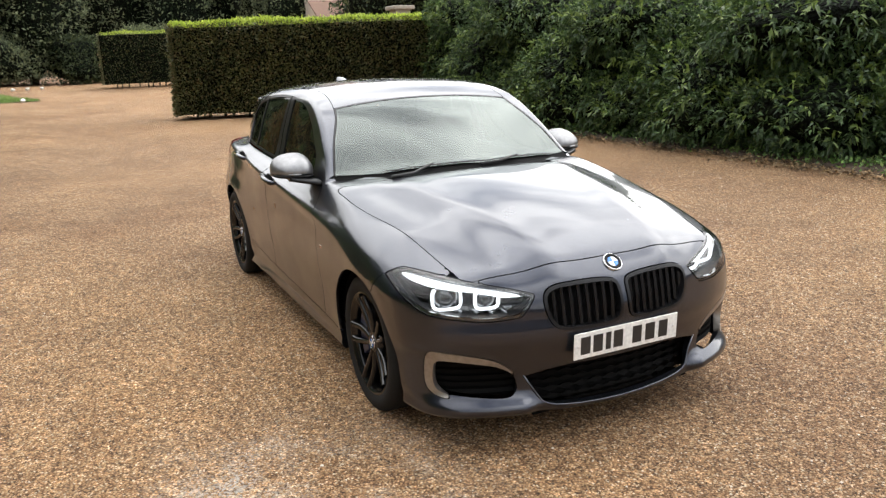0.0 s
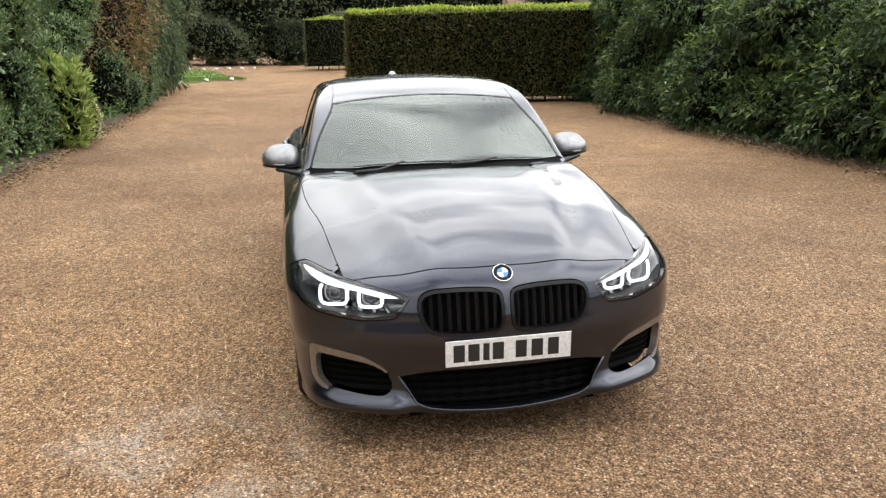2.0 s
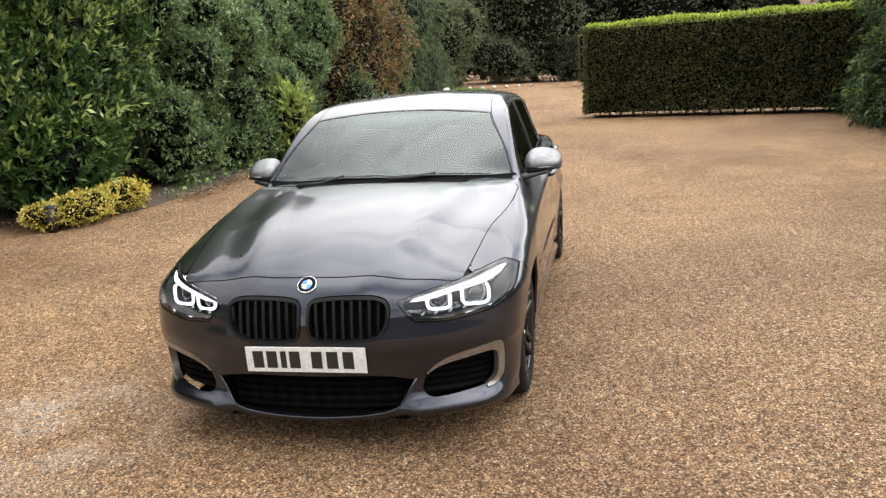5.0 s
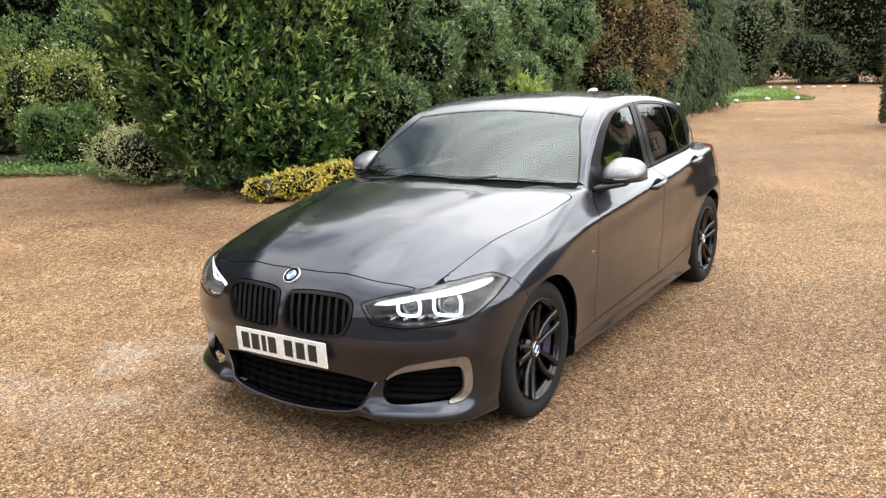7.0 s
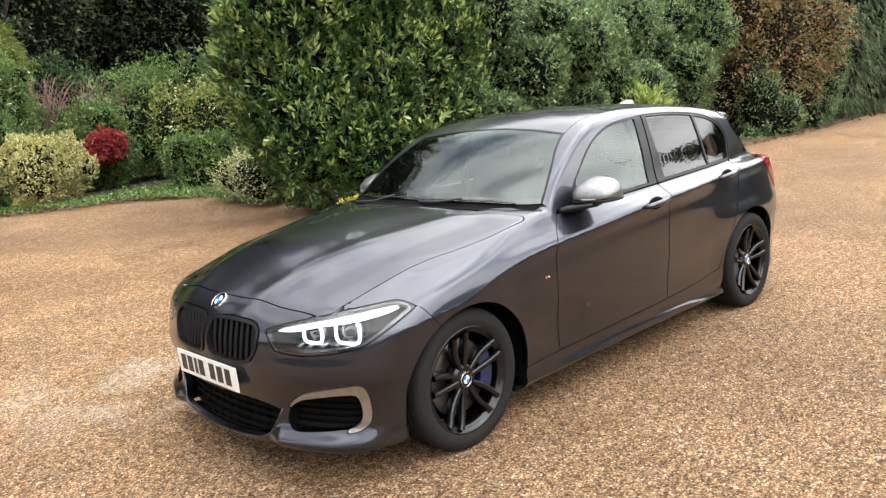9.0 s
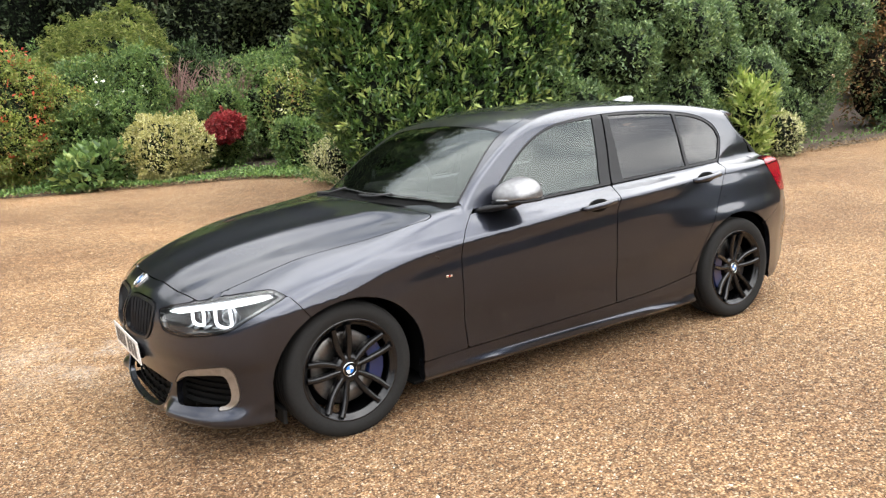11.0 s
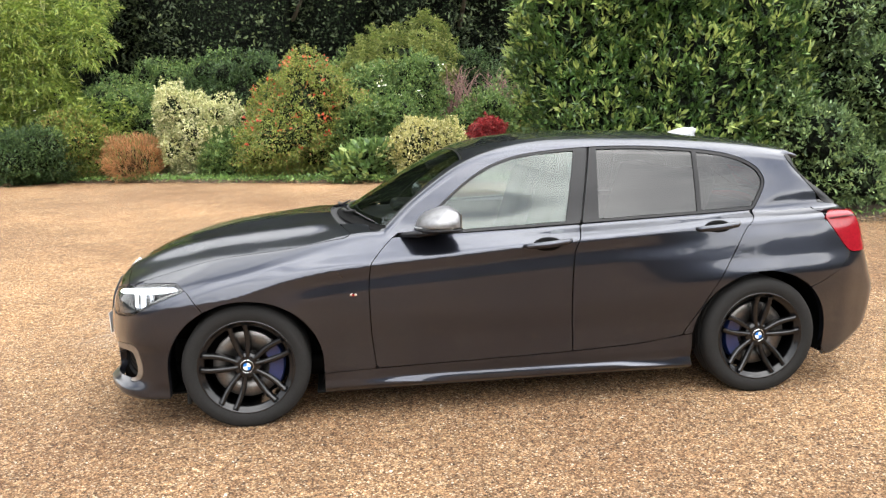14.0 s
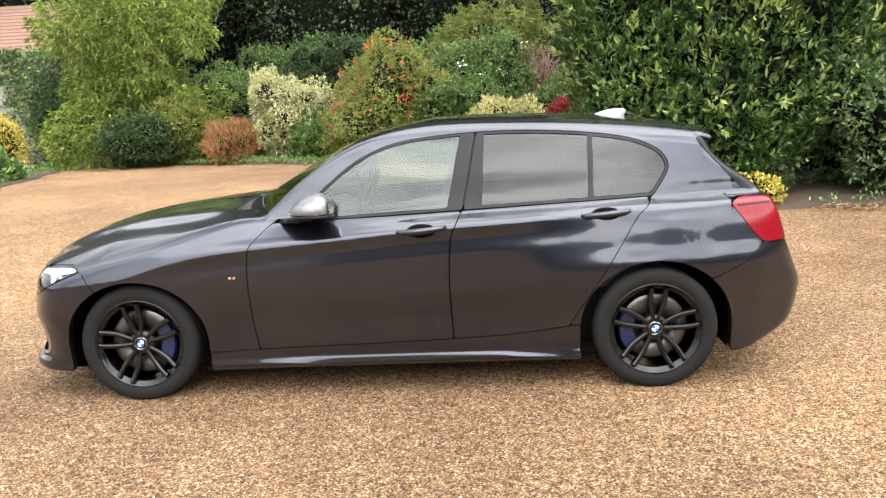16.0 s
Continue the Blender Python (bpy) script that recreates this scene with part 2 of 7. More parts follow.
def sheet(name, xs, ys, mat, label, category, lift=0.0, keep=None, kind="structure"):
    Xg, Yg = np.meshgrid(xs, ys, indexing="ij")
    v = np.stack([Xg, Yg, land(Xg, Yg) + lift], -1).reshape(-1, 3)
    ids = np.arange(Xg.size).reshape(Xg.shape)
    q = np.stack([ids[:-1, :-1], ids[1:, :-1], ids[1:, 1:], ids[:-1, 1:]], -1).reshape(-1, 4)
    if keep is not None:
        c = v[q].mean(1)
        q = q[keep(c[:, 0], c[:, 1])]
    me = bpy.data.meshes.new(name)
    me.from_pydata(v.tolist(), [], q.tolist())
    me.polygons.foreach_set("use_smooth", np.ones(len(me.polygons), bool))
    me.materials.append(mat)
    return tagged(new(name, me), label, category, kind=kind)


def steps_of(*pieces):
    return np.unique(np.concatenate([np.arange(a, b + 1e-6, d) for a, b, d in pieces]).round(4))


sheet("ground", steps_of((-300, -60, 20), (-60, 20, 1.0), (20, 300, 20)), steps_of((-300, -30, 15), (-30, 12, 0.75), (12, 300, 16)), GRAVEL, "pale brown bound gravel drive, scuffed chalky in places", "ground")
SOIL = plain("bare soil and leaf litter", (0.060, 0.040, 0.026), 0.9, grain=0.02, scale=9)


def bed(name, outline, label, height=0.06):
    """A planted bed: a low mound of soil with an uneven edge."""
    q = rounded_line(outline)
    rng = np.random.default_rng(len(outline) * 7 + 1)
    q = q + rng.normal(0, 0.05, q.shape)
    c = q.mean(0)
    rings = [(1.0, -0.01), (0.985, height * 0.7), (0.95, height), (0.6, height * 1.2), (0.0, height * 1.3)]
    verts, faces, n = [], [], len(q)
    for k, h in rings:
        p = c + (q - c) * k
        verts += [(a, b, float(land(a, b)) + h) for a, b in p]
    for i in range(len(rings) - 1):
        for j in range(n):
            faces.append((i * n + j, i * n + (j + 1) % n, (i + 1) * n + (j + 1) % n, (i + 1) * n + j))
    ob = new(name, mesh_from(name, verts, faces, SOIL))
    return tagged(ob, label, "flower bed", kind="structure")


def rounded_line(points):
    q = np.array(points, float)
    for _ in range(3):
        r = np.roll(q, -1, axis=0)
        q = np.stack([0.75 * q + 0.25 * r, 0.25 * q + 0.75 * r], 1).reshape(-1, 2)
    return q


# ---------------------------------------------------------------- parts and things
def mesh_from(name, verts, faces, mat, smooth=True, normals=None):
    me = bpy.data.meshes.new(name)
    me.from_pydata([tuple(v) for v in verts], [], [tuple(int(i) for i in f) for f in faces])
    me.update()
    if smooth:
        me.polygons.foreach_set("use_smooth", np.ones(len(me.polygons), bool))
    if normals is not None:
        me.normals_split_custom_set_from_vertices([tuple(n) for n in normals])
    if mat:
        me.materials.append(mat)
    return me


def put(name, me, parent=None, label="", m=None):
    ob = new(name, me)
    if parent is not None:
        ob.parent = parent
    if m is not None:
        ob.matrix_basis = m
    if label:
        ob["label"] = label
    return ob


def part(name, bm, mat, parent, label="", smooth=True, m=None):
    """Links a bmesh as one mesh object under a thing or a part."""
    me = bpy.data.meshes.new(name)
    bm.to_mesh(me)
    bm.free()
    if smooth:
        me.polygons.foreach_set("use_smooth", np.ones(len(me.polygons), bool))
    me.materials.append(mat)
    return put(name, me, parent, label, m)


def thing(name, label, category, at=(0, 0, 0), group="", kind=""):
    ob = new(name)
    ob.location = at
    ob.empty_display_size = 0.1
    return tagged(ob, label, category, group, kind)


def box_bm(size, at=(0, 0, 0), bevel=0.0, segments=2, bm=None, turn=None):
    bm = bm or bmesh.new()
    made = bmesh.ops.create_cube(bm, size=1.0)["verts"]
    bmesh.ops.scale(bm, vec=size, verts=made)
    if bevel:
        edges = list({e for v in made for e in v.link_edges})
        made = list({v for f in bmesh.ops.bevel(bm, geom=edges, offset=bevel, segments=segments, affect="EDGES", profile=0.5)["faces"] for v in f.verts} | {v for v in made if v.is_valid})
    if turn:
        bmesh.ops.rotate(bm, verts=made, cent=(0, 0, 0), matrix=Euler([radians(a) for a in turn]).to_matrix())
    bmesh.ops.translate(bm, vec=at, verts=made)
    return bm


def lathe(profile, steps=48, axis="y", close=False):
    """Turns (radius, along) pairs round an axis."""
    a = np.linspace(0, 2 * np.pi, steps, endpoint=False)
    p = np.array(profile, float)
    r, y = p[:, 0][:, None], p[:, 1][:, None]
    x, z, yy = r * np.cos(a), r * np.sin(a), y + 0 * a
    v = np.stack([x, yy, z], -1) if axis == "y" else np.stack([yy, x, z], -1) if axis == "x" else np.stack([x, z, yy], -1)
    n, k = len(p), steps
    faces = []
    for i in range(n if close else n - 1):
        for j in range(k):
            q = (i * k + j, i * k + (j + 1) % k, (i + 1) % n * k + (j + 1) % k, (i + 1) % n * k + j)
            faces.append(q)
    return v.reshape(-1, 3), faces


def tube(points, radius, sides=8, flat=1.0):
    """A rounded bar along points; radius may be a list. flat squeezes it in height."""
    p = np.array(points, float)
    rad = np.full(len(p), radius) if np.isscalar(radius) else np.array(radius, float)
    d = np.gradient(p, axis=0)
    d /= np.linalg.norm(d, axis=1)[:, None] + 1e-9
    up = np.where(np.abs(d[:, 2:3]) > 0.9, [[1.0, 0, 0]], [[0, 0, 1.0]])
    s = np.cross(d, up)
    s /= np.linalg.norm(s, axis=1)[:, None] + 1e-9
    u = np.cross(s, d)
    a = np.linspace(0, 2 * np.pi, sides, endpoint=False)
    v = p[:, None] + rad[:, None, None] * (np.cos(a)[None, :, None] * s[:, None] + flat * np.sin(a)[None, :, None] * u[:, None])
    faces = [(i * sides + j, i * sides + (j + 1) % sides, (i + 1) * sides + (j + 1) % sides, (i + 1) * sides + j) for i in range(len(p) - 1) for j in range(sides)]
    faces += [tuple(range(sides))[::-1], tuple((len(p) - 1) * sides + j for j in range(sides))]
    return v.reshape(-1, 3), faces


def curve_at(x, xs, ys):
    """Monotone cubic through (xs, ys), xs rising."""
    xs, ys = np.array(xs, float), np.array(ys, float)
    h, d = np.diff(xs), np.diff(ys) / np.diff(xs)
    m = np.zeros(len(xs))
    m[0], m[-1] = d[0], d[-1]
    for i in range(1, len(xs) - 1):
        if d[i - 1] * d[i] > 0:
            w1, w2 = 2 * h[i] + h[i - 1], h[i] + 2 * h[i - 1]
            m[i] = (w1 + w2) / (w1 / d[i - 1] + w2 / d[i])
    x = np.asarray(x, float)
    c = np.clip(x, xs[0], xs[-1])
    k = np.clip(np.searchsorted(xs, c) - 1, 0, len(xs) - 2)
    t = (c - xs[k]) / h[k]
    v = (2 * t**3 - 3 * t**2 + 1) * ys[k] + (t**3 - 2 * t**2 + t) * h[k] * m[k] + (3 * t**2 - 2 * t**3) * ys[k + 1] + (t**3 - t**2) * h[k] * m[k + 1]
    return v + np.where(x < xs[0], (x - xs[0]) * m[0], 0) + np.where(x > xs[-1], (x - xs[-1]) * m[-1], 0)


def across(z, zk, yk):
    """The same, with knots that differ from place to place: zk, yk are lists of arrays, zk rising."""
    zk, yk = np.stack(zk), np.stack(yk)
    h = np.diff(zk, axis=0)
    d = np.diff(yk, axis=0) / h
    m = np.zeros_like(zk)
    m[0], m[-1] = d[0], d[-1]
    w1, w2 = 2 * h[1:] + h[:-1], h[1:] + 2 * h[:-1]
    same = d[:-1] * d[1:] > 0
    with np.errstate(divide="ignore", invalid="ignore"):
        m[1:-1] = np.where(same, (w1 + w2) / (w1 / d[:-1] + w2 / d[1:]), 0)
    out = yk[0] + (z - zk[0]) * m[0]
    for k in range(len(h)):
        t = (z - zk[k]) / h[k]
        v = (2 * t**3 - 3 * t**2 + 1) * yk[k] + (t**3 - 2 * t**2 + t) * h[k] * m[k] + (3 * t**2 - 2 * t**3) * yk[k + 1] + (t**3 - t**2) * h[k] * m[k + 1]
        out = np.where(t >= 0, v, out)
    return np.where(z > zk[-1], yk[-1] + (z - zk[-1]) * m[-1], out)


def smax(a, b, k):
    h = np.clip(0.5 + 0.5 * (a - b) / k, 0, 1)
    return b * (1 - h) + a * h + k * h * (1 - h)


def step(a, b, x):
    t = np.clip((x - a) / (b - a), 0, 1)
    return t * t * (3 - 2 * t)


# ---------------------------------------------------------------- the car's skin: side, top, nose and tail, blended
AXLE, HUB_Z = 1.345, 0.316


def car_width(x):
    return curve_at(x, [-2.2, -2.0, -1.85, -1.62, -1.345, -1.0, -0.5, 0.0, 0.5, 1.0, 1.345, 1.62, 1.85, 2.0, 2.15], [0.66, 0.76, 0.822, 0.868, 0.886, 0.880, 0.872, 0.870, 0.870, 0.876, 0.887, 0.875, 0.834, 0.785, 0.72])


def crease_z(x):
    return curve_at(x, [-2.1, -1.756, -1.44, -1.29, -0.846, -0.353, 0.0, 0.246, 0.70, 0.92, 1.12, 1.42, 2.0], [0.922, 0.918, 0.911, 0.908, 0.893, 0.873, 0.851, 0.832, 0.800, 0.780, 0.745, 0.668, 0.62])


def belt_z(x):
    return curve_at(x, [-2.1, -1.7, -1.33, -0.9, -0.38, 0.0, 0.48, 0.9, 1.4, 1.75, 2.0], [0.985, 0.990, 0.982, 0.966, 0.952, 0.940, 0.936, 0.935, 0.882, 0.80, 0.72])


def belt_y(x):
    return curve_at(x, [-2.1, -1.9, -1.6, -1.3, -1.0, -0.5, 0.0, 0.5, 0.7, 0.9, 1.4, 1.75, 2.0], [0.52, 0.585, 0.66, 0.712, 0.735, 0.747, 0.750, 0.750, 0.762, 0.758, 0.715, 0.675, 0.58])


def side_y(x, z):
    """Half the car's width: sill ledge, hollow lower door, undercut below the shoulder crease, shoulder, glass."""
    w, zc, zb, yb = car_width(x), crease_z(x), belt_z(x), belt_y(x)
    haunch = step(-0.45, -1.30, x) * step(-2.15, -1.85, x)
    line = step(1.34, 0.94, x) * step(-2.1, -1.8, x)
    under = line * (1 - 0.90 * step(-0.75, -1.38, x))
    flare = step(0.30, 0.0, np.abs(np.abs(x) - AXLE) - 0.24)
    ledge = step(0.85, 0.3, x) * step(-1.25, -0.95, x)
    wide = 0.026 * step(-0.3, 0.15, x)
    drop = zb - zc
    flow = step(-1.30, -1.60, x)
    zs = [0.09 + 0 * x, 0.150 + 0 * x, 0.180 + 0 * x, 0.214 + 0 * x, 0.262 + 0 * x, 0.40 + 0 * x, np.minimum(0.56 + 0.08 * haunch, zc - 0.18 - 0.05 * haunch), zc - 0.135 - 0.03 * haunch, zc - 0.060, zc - 0.005, zc + 0.007, zc + 0.40 * drop, zb - 0.012 - 0.014 * flow, zb + 0.014 + 0.06 * flow, zb + 0.2, zb + 0.4, zb + 0.6]
    ys = [w - 0.10, w - 0.055, w - 0.034 + 0.016 * ledge, w - 0.036 - 0.004 * ledge, w - 0.034 + 0.010 * flare, w - 0.026 + 0.014 * flare, w - 0.008 + 0.009 * haunch, w - 0.005 - 0.020 * haunch, w - 0.006 * under - 0.003 - 0.044 * haunch, w - 0.003 - 0.062 * haunch, w - 0.006 - 0.062 * haunch, w - 0.034 - 0.048 * haunch - 0.010 * line, yb + 0.016, yb + 0.002 - 0.018 * flow, yb - 0.064 + 0.4 * wide, yb - 0.150 + wide, yb - 0.275 + wide]
    return across(z, zs, ys)


TOP_X = [-1.72, -1.5, -1.3, -1.1, -0.8, -0.5, -0.3, -0.1, 0.05, 0.17, 0.38, 0.6, 0.80, 0.84, 0.95, 1.09, 1.26, 1.43, 1.6, 1.76, 1.9, 1.97, 2.04, 2.10]
TOP_Z = [1.302, 1.343, 1.370, 1.388, 1.405, 1.411, 1.406, 1.389, 1.360, 1.322, 1.227, 1.107, 0.992, 0.976, 0.980, 0.972, 0.956, 0.934, 0.902, 0.858, 0.800, 0.762, 0.712, 0.650]

# ease the bonnet's and the roof's line, but keep the break at the scuttle
fine = np.arange(-1.72, 2.1001, 0.01)
raw = curve_at(fine, TOP_X, TOP_Z)
near = np.exp(-0.5 * ((fine[:, None] - fine[None]) / 0.055) ** 2) * ((fine[:, None] > 0.82) == (fine[None] > 0.82))
soft = (near * (raw[None] - raw[:, None] - np.gradient(raw, fine)[:, None] * (fine[None] - fine[:, None]))).sum(1) / near.sum(1) + raw
blend = step(0.05, 0.20, np.abs(fine - 0.82)) * step(0.0, 0.12, 2.1 - fine) * step(0.0, 0.1, fine + 1.72)
TOP_X, TOP_Z = fine[::3], (raw + (soft - raw) * blend)[::3]


def top_z(x, y):
    ay = np.abs(y)
    bend = curve_at(np.clip(x, -0.3, 1.5), [-0.3, -0.1, 0.2, 0.45, 0.72, 0.95, 1.5], [0.0, 0.02, 0.07, 0.20, 0.37, 0.36, 0.0])
    z = curve_at(x + bend * ay**2, TOP_X, TOP_Z)
    crown = curve_at(x, [-1.6, -0.6, 0.1, 0.6, 0.95, 1.1, 1.45, 1.75, 1.95, 2.1], [0.13, 0.11, 0.06, 0.05, 0.10, 0.13, 0.19, 0.24, 0.20, 0.10])
    z = z - crown * ay**2 - 0.35 * np.maximum(ay - 0.42, 0) ** 2 * step(0.2, -0.2, x)
    on_hood = step(0.85, 1.0, x)
    ridge = curve_at(x, [0.8, 1.4, 1.95, 2.1], [0.50, 0.40, 0.27, 0.22])
    z = z + on_hood * 0.009 * np.exp(-(((ay - ridge) / 0.085) ** 2)) - on_hood * 0.006 * np.exp(-(((ay - ridge - 0.14) / 0.09) ** 2))
    return z


def nose_x(y, z):
    base = curve_at(z, [0.08, 0.13, 0.165, 0.195, 0.24, 0.30, 0.40, 0.475, 0.56, 0.64, 0.71, 0.78, 0.9], [1.98, 2.065, 2.102, 2.108, 2.092, 2.090, 2.103, 2.116, 2.103, 2.088, 2.064, 2.018, 1.90])
    ay = np.abs(y)
    cheek = 0.036 * step(0.36, 0.47, ay) * step(0.268, 0.205, z) * step(0.14, 0.19, z)
    return base - 0.27 * ay**2 - 0.22 * ay**5 + 0.012 * np.exp(-((ay / 0.10) ** 2)) * step(0.5, 0.58, z) + cheek


def tail_x(y, z):
    base = curve_at(z, [0.12, 0.17, 0.30, 0.48, 0.60, 0.72, 0.92, 0.98, 1.22, 1.30, 1.36], [-1.86, -1.96, -2.165, -2.205, -2.165, -2.12, -2.05, -1.985, -1.725, -1.72, -1.715])
    return base + 0.10 * y**2 + 0.16 * y**6


def skin(p):
    """Below nought inside the car, above outside; about metres near the skin."""
    x, y, z = p[..., 0], p[..., 1], p[..., 2]
    ay = np.abs(y)
    a = ay - side_y(x, z)
    b = (z - top_z(x, y)) * 0.93
    k = 0.03 + 0.05 * step(1.0, 1.6, x) + 0.02 * step(0.1, -0.3, x)
    f = smax(a, b, k)
    f = smax(f, (x - nose_x(y, z)) * 0.95, 0.075)
    return smax(f, (tail_x(y, z) - x) * 0.9, 0.05)


def cast(origin, way, far, offset=0.0):
    """From far outside inward along rays: the first place where the skin lies offset deep. NaN where there is none."""
    n = 44
    s = np.linspace(far, 0.0, n)
    hit = np.full(len(origin), np.nan)
    before = np.full(len(origin), far)
    for v in s:
        f = skin(origin + way * v) + offset
        now = (f < 0) & np.isnan(hit)
        hit[now] = v
        before = np.where(np.isnan(hit), v, before)
    lo, hi = np.nan_to_num(hit), before.copy()
    for _ in range(22):
        mid = (lo + hi) / 2
        inside = skin(origin + way * mid[:, None]) + offset < 0
        lo, hi = np.where(inside, mid, lo), np.where(inside, hi, mid)
    return np.where(np.isnan(hit)[:, None], np.nan, origin + way * lo[:, None])


def side_rays(u, v):
    """u: along the car; v: the angle in the cross-section."""
    o = np.stack([u, 0.22 + 0 * u, 0.80 + 0 * u], -1)
    return o, np.stack([0 * u, np.cos(v), np.sin(v)], -1), 1.0


def top_rays(u, v):
    o = np.stack([u, v, 0.3 + 0 * u], -1)
    return o, np.stack([0 * u, 0 * u, 1 + 0 * u], -1), 1.3


def nose_rays(u, v):
    """u: the angle round the nose; v: height."""
    o = np.stack([1.15 + 0 * u, 0 * u, v], -1)
    return o, np.stack([np.cos(u), np.sin(u), 0 * u], -1), 1.25


def tail_rays(u, v):
    o = np.stack([-1.25 + 0 * u, 0 * u, v], -1)
    return o, np.stack([-np.cos(u), np.sin(u), 0 * u], -1), 1.25


def skin_normals(p):
    e = 2e-4
    g = np.stack([skin(p + d) - skin(p - d) for d in np.eye(3) * e], -1)
    return g / (np.linalg.norm(g, axis=1)[:, None] + 1e-12)


def panel(name, rays, us, vs, inside, mat, parent, label="", offset=0.0, gap=0.0018, lip=0.012, both=True, thick=True):
    """A piece of the skin, cut where inside(place) falls below nought, with its rim turned in. both: built for the two flanks, as two objects."""
    U, V = np.meshgrid(us, vs, indexing="ij")
    nu, nv = U.shape
    u, v = U.ravel(), V.ravel()
    o, w, far = rays(u, v)
    P = cast(o, w, far, offset)
    bad = np.isnan(P[:, 0])
    s = np.where(bad, -1.0, np.nan_to_num(inside(np.nan_to_num(P))) - gap)
    ok = s > 0
    ids = np.arange(nu * nv).reshape(nu, nv)
    quads = np.stack([ids[:-1, :-1], ids[1:, :-1], ids[1:, 1:], ids[:-1, 1:]], -1).reshape(-1, 4)
    inn = ok[quads].sum(1)
    faces = [tuple(q) for q in quads[inn == 4]]
    cuts, extra = {}, []

    def cut(a, b):
        key = (min(a, b), max(a, b))
        if key not in cuts:
            t = s[a] / (s[a] - s[b]) if not (bad[a] or bad[b]) else 0.02 if ok[a] else 0.98
            extra.append((u[a] + t * (u[b] - u[a]), v[a] + t * (v[b] - v[a])))
            cuts[key] = nu * nv + len(extra) - 1
        return cuts[key]

    rim = []
    for q in quads[(inn > 0) & (inn < 4)]:
        f, ends = [], []
        for a, b in zip(q, np.roll(q, -1)):
            if ok[a]:
                f.append(int(a))
            if ok[a] != ok[b]:
                c = cut(a, b)
                f.append(c)
                ends.append((c, ok[a]))
        if len(f) > 2:
            faces.append(tuple(f))
    if not faces:
        return []
    if extra:
        e = np.array(extra)
        # a second pass brings the cut points on to the true line
        o2, w2, _ = rays(e[:, 0], e[:, 1])
        P = np.vstack([np.nan_to_num(P), cast(o2, w2, far, offset)])
    used = np.unique(np.concatenate([np.array(f) for f in faces]))
    remap = np.full(len(P), -1)
    remap[used] = np.arange(len(used))
    P = P[used]
    good = ~np.isnan(P[:, 0])
    faces = [tuple(remap[list(f)]) for f in faces]
    faces = [f for f in faces if all(good[i] for i in f)]
    P = np.nan_to_num(P)
    N = skin_normals(P)
    # faces wind outwards
    a, b, c = (np.array([P[f[i]] for f in faces]) for i in (0, 1, 2))
    mean = np.einsum("ij,ij->i", np.cross(b - a, c - a), np.array([N[f[0]] for f in faces])).sum()
    if mean < 0:
        faces = [f[::-1] for f in faces]
    if thick:
        count = {}
        for f in faces:
            for i, j in zip(f, f[1:] + f[:1]):
                count[(i, j)] = 1
        border = [(i, j) for i, j in count if (j, i) not in count]
        ring = sorted({i for e in border for i in e})
        at = {i: len(P) + k for k, i in enumerate(ring)}
        deep = {i: len(P) + len(ring) + k for k, i in enumerate(ring)}
        top, low = P[ring], P[ring] - N[ring] * lip
        faces += [(at[j], at[i], deep[i], deep[j]) for i, j in border]
        # the rim's own normals lean out from the cut
        side = np.zeros((len(ring), 3))
        where = {i: k for k, i in enumerate(ring)}
        for i, j in border:
            n = np.cross(P[j] - P[i], N[i])
            n /= np.linalg.norm(n) + 1e-12
            side[where[i]] += n
            side[where[j]] += n
        side /= np.linalg.norm(side, axis=1)[:, None] + 1e-12
        P, N = np.vstack([P, top, low]), np.vstack([N, side, side])
    made = []
    for sign in (1, -1) if both else (1,):
        q, n2, fs = P.copy(), N.copy(), faces
        if sign < 0:
            q[:, 1] *= -1
            n2[:, 1] *= -1
            fs = [f[::-1] for f in faces]
        made.append(put(name, mesh_from(name, q, fs, mat, normals=n2), parent, label))
    return made


def polygon_sdf(points):
    """Signed distance to a closed outline, above nought inside."""
    q = np.array(points, float)

    def sdf(a, b):
        p = np.stack([a, b], -1)
        best = np.full(a.shape, 1e9)
        odd = np.zeros(a.shape, bool)
        for s, e in zip(q, np.roll(q, -1, axis=0)):
            d = e - s
            t = np.clip(((p - s) @ d) / (d @ d + 1e-12), 0, 1)
            best = np.minimum(best, np.hypot(*np.moveaxis(p - s - t[..., None] * d, -1, 0)))
            cross = (s[1] > b) != (e[1] > b)
            with np.errstate(divide="ignore", invalid="ignore"):
                odd ^= cross & (a < (e[0] - s[0]) * (b - s[1]) / (e[1] - s[1]) + s[0])
        return np.where(odd, best, -best)

    return sdf


def rounded(points, rounds=3):
    """Chaikin's corner cutting: a smooth closed outline."""
    q = np.array(points, float)
    for _ in range(rounds):
        r = np.roll(q, -1, axis=0)
        q = np.stack([0.75 * q + 0.25 * r, 0.25 * q + 0.75 * r], 1).reshape(-1, q.shape[1])
    return q


# ---------------------------------------------------------------- the car
car = thing("car", "dark grey metallic five-door hatchback parked on gravel with lit headlights", "car", (0, -0.008, 0))
body = put("body", mesh_from("body", *(lambda b: (b[0], b[1]))(tube([(-1.88, 0, 0.22), (1.88, 0, 0.22)], 0.1, 4)), CAVITY), car)


def X(p):
    return p[..., 0]


def Y(p):
    return np.abs(p[..., 1])


def Z(p):
    return p[..., 2]


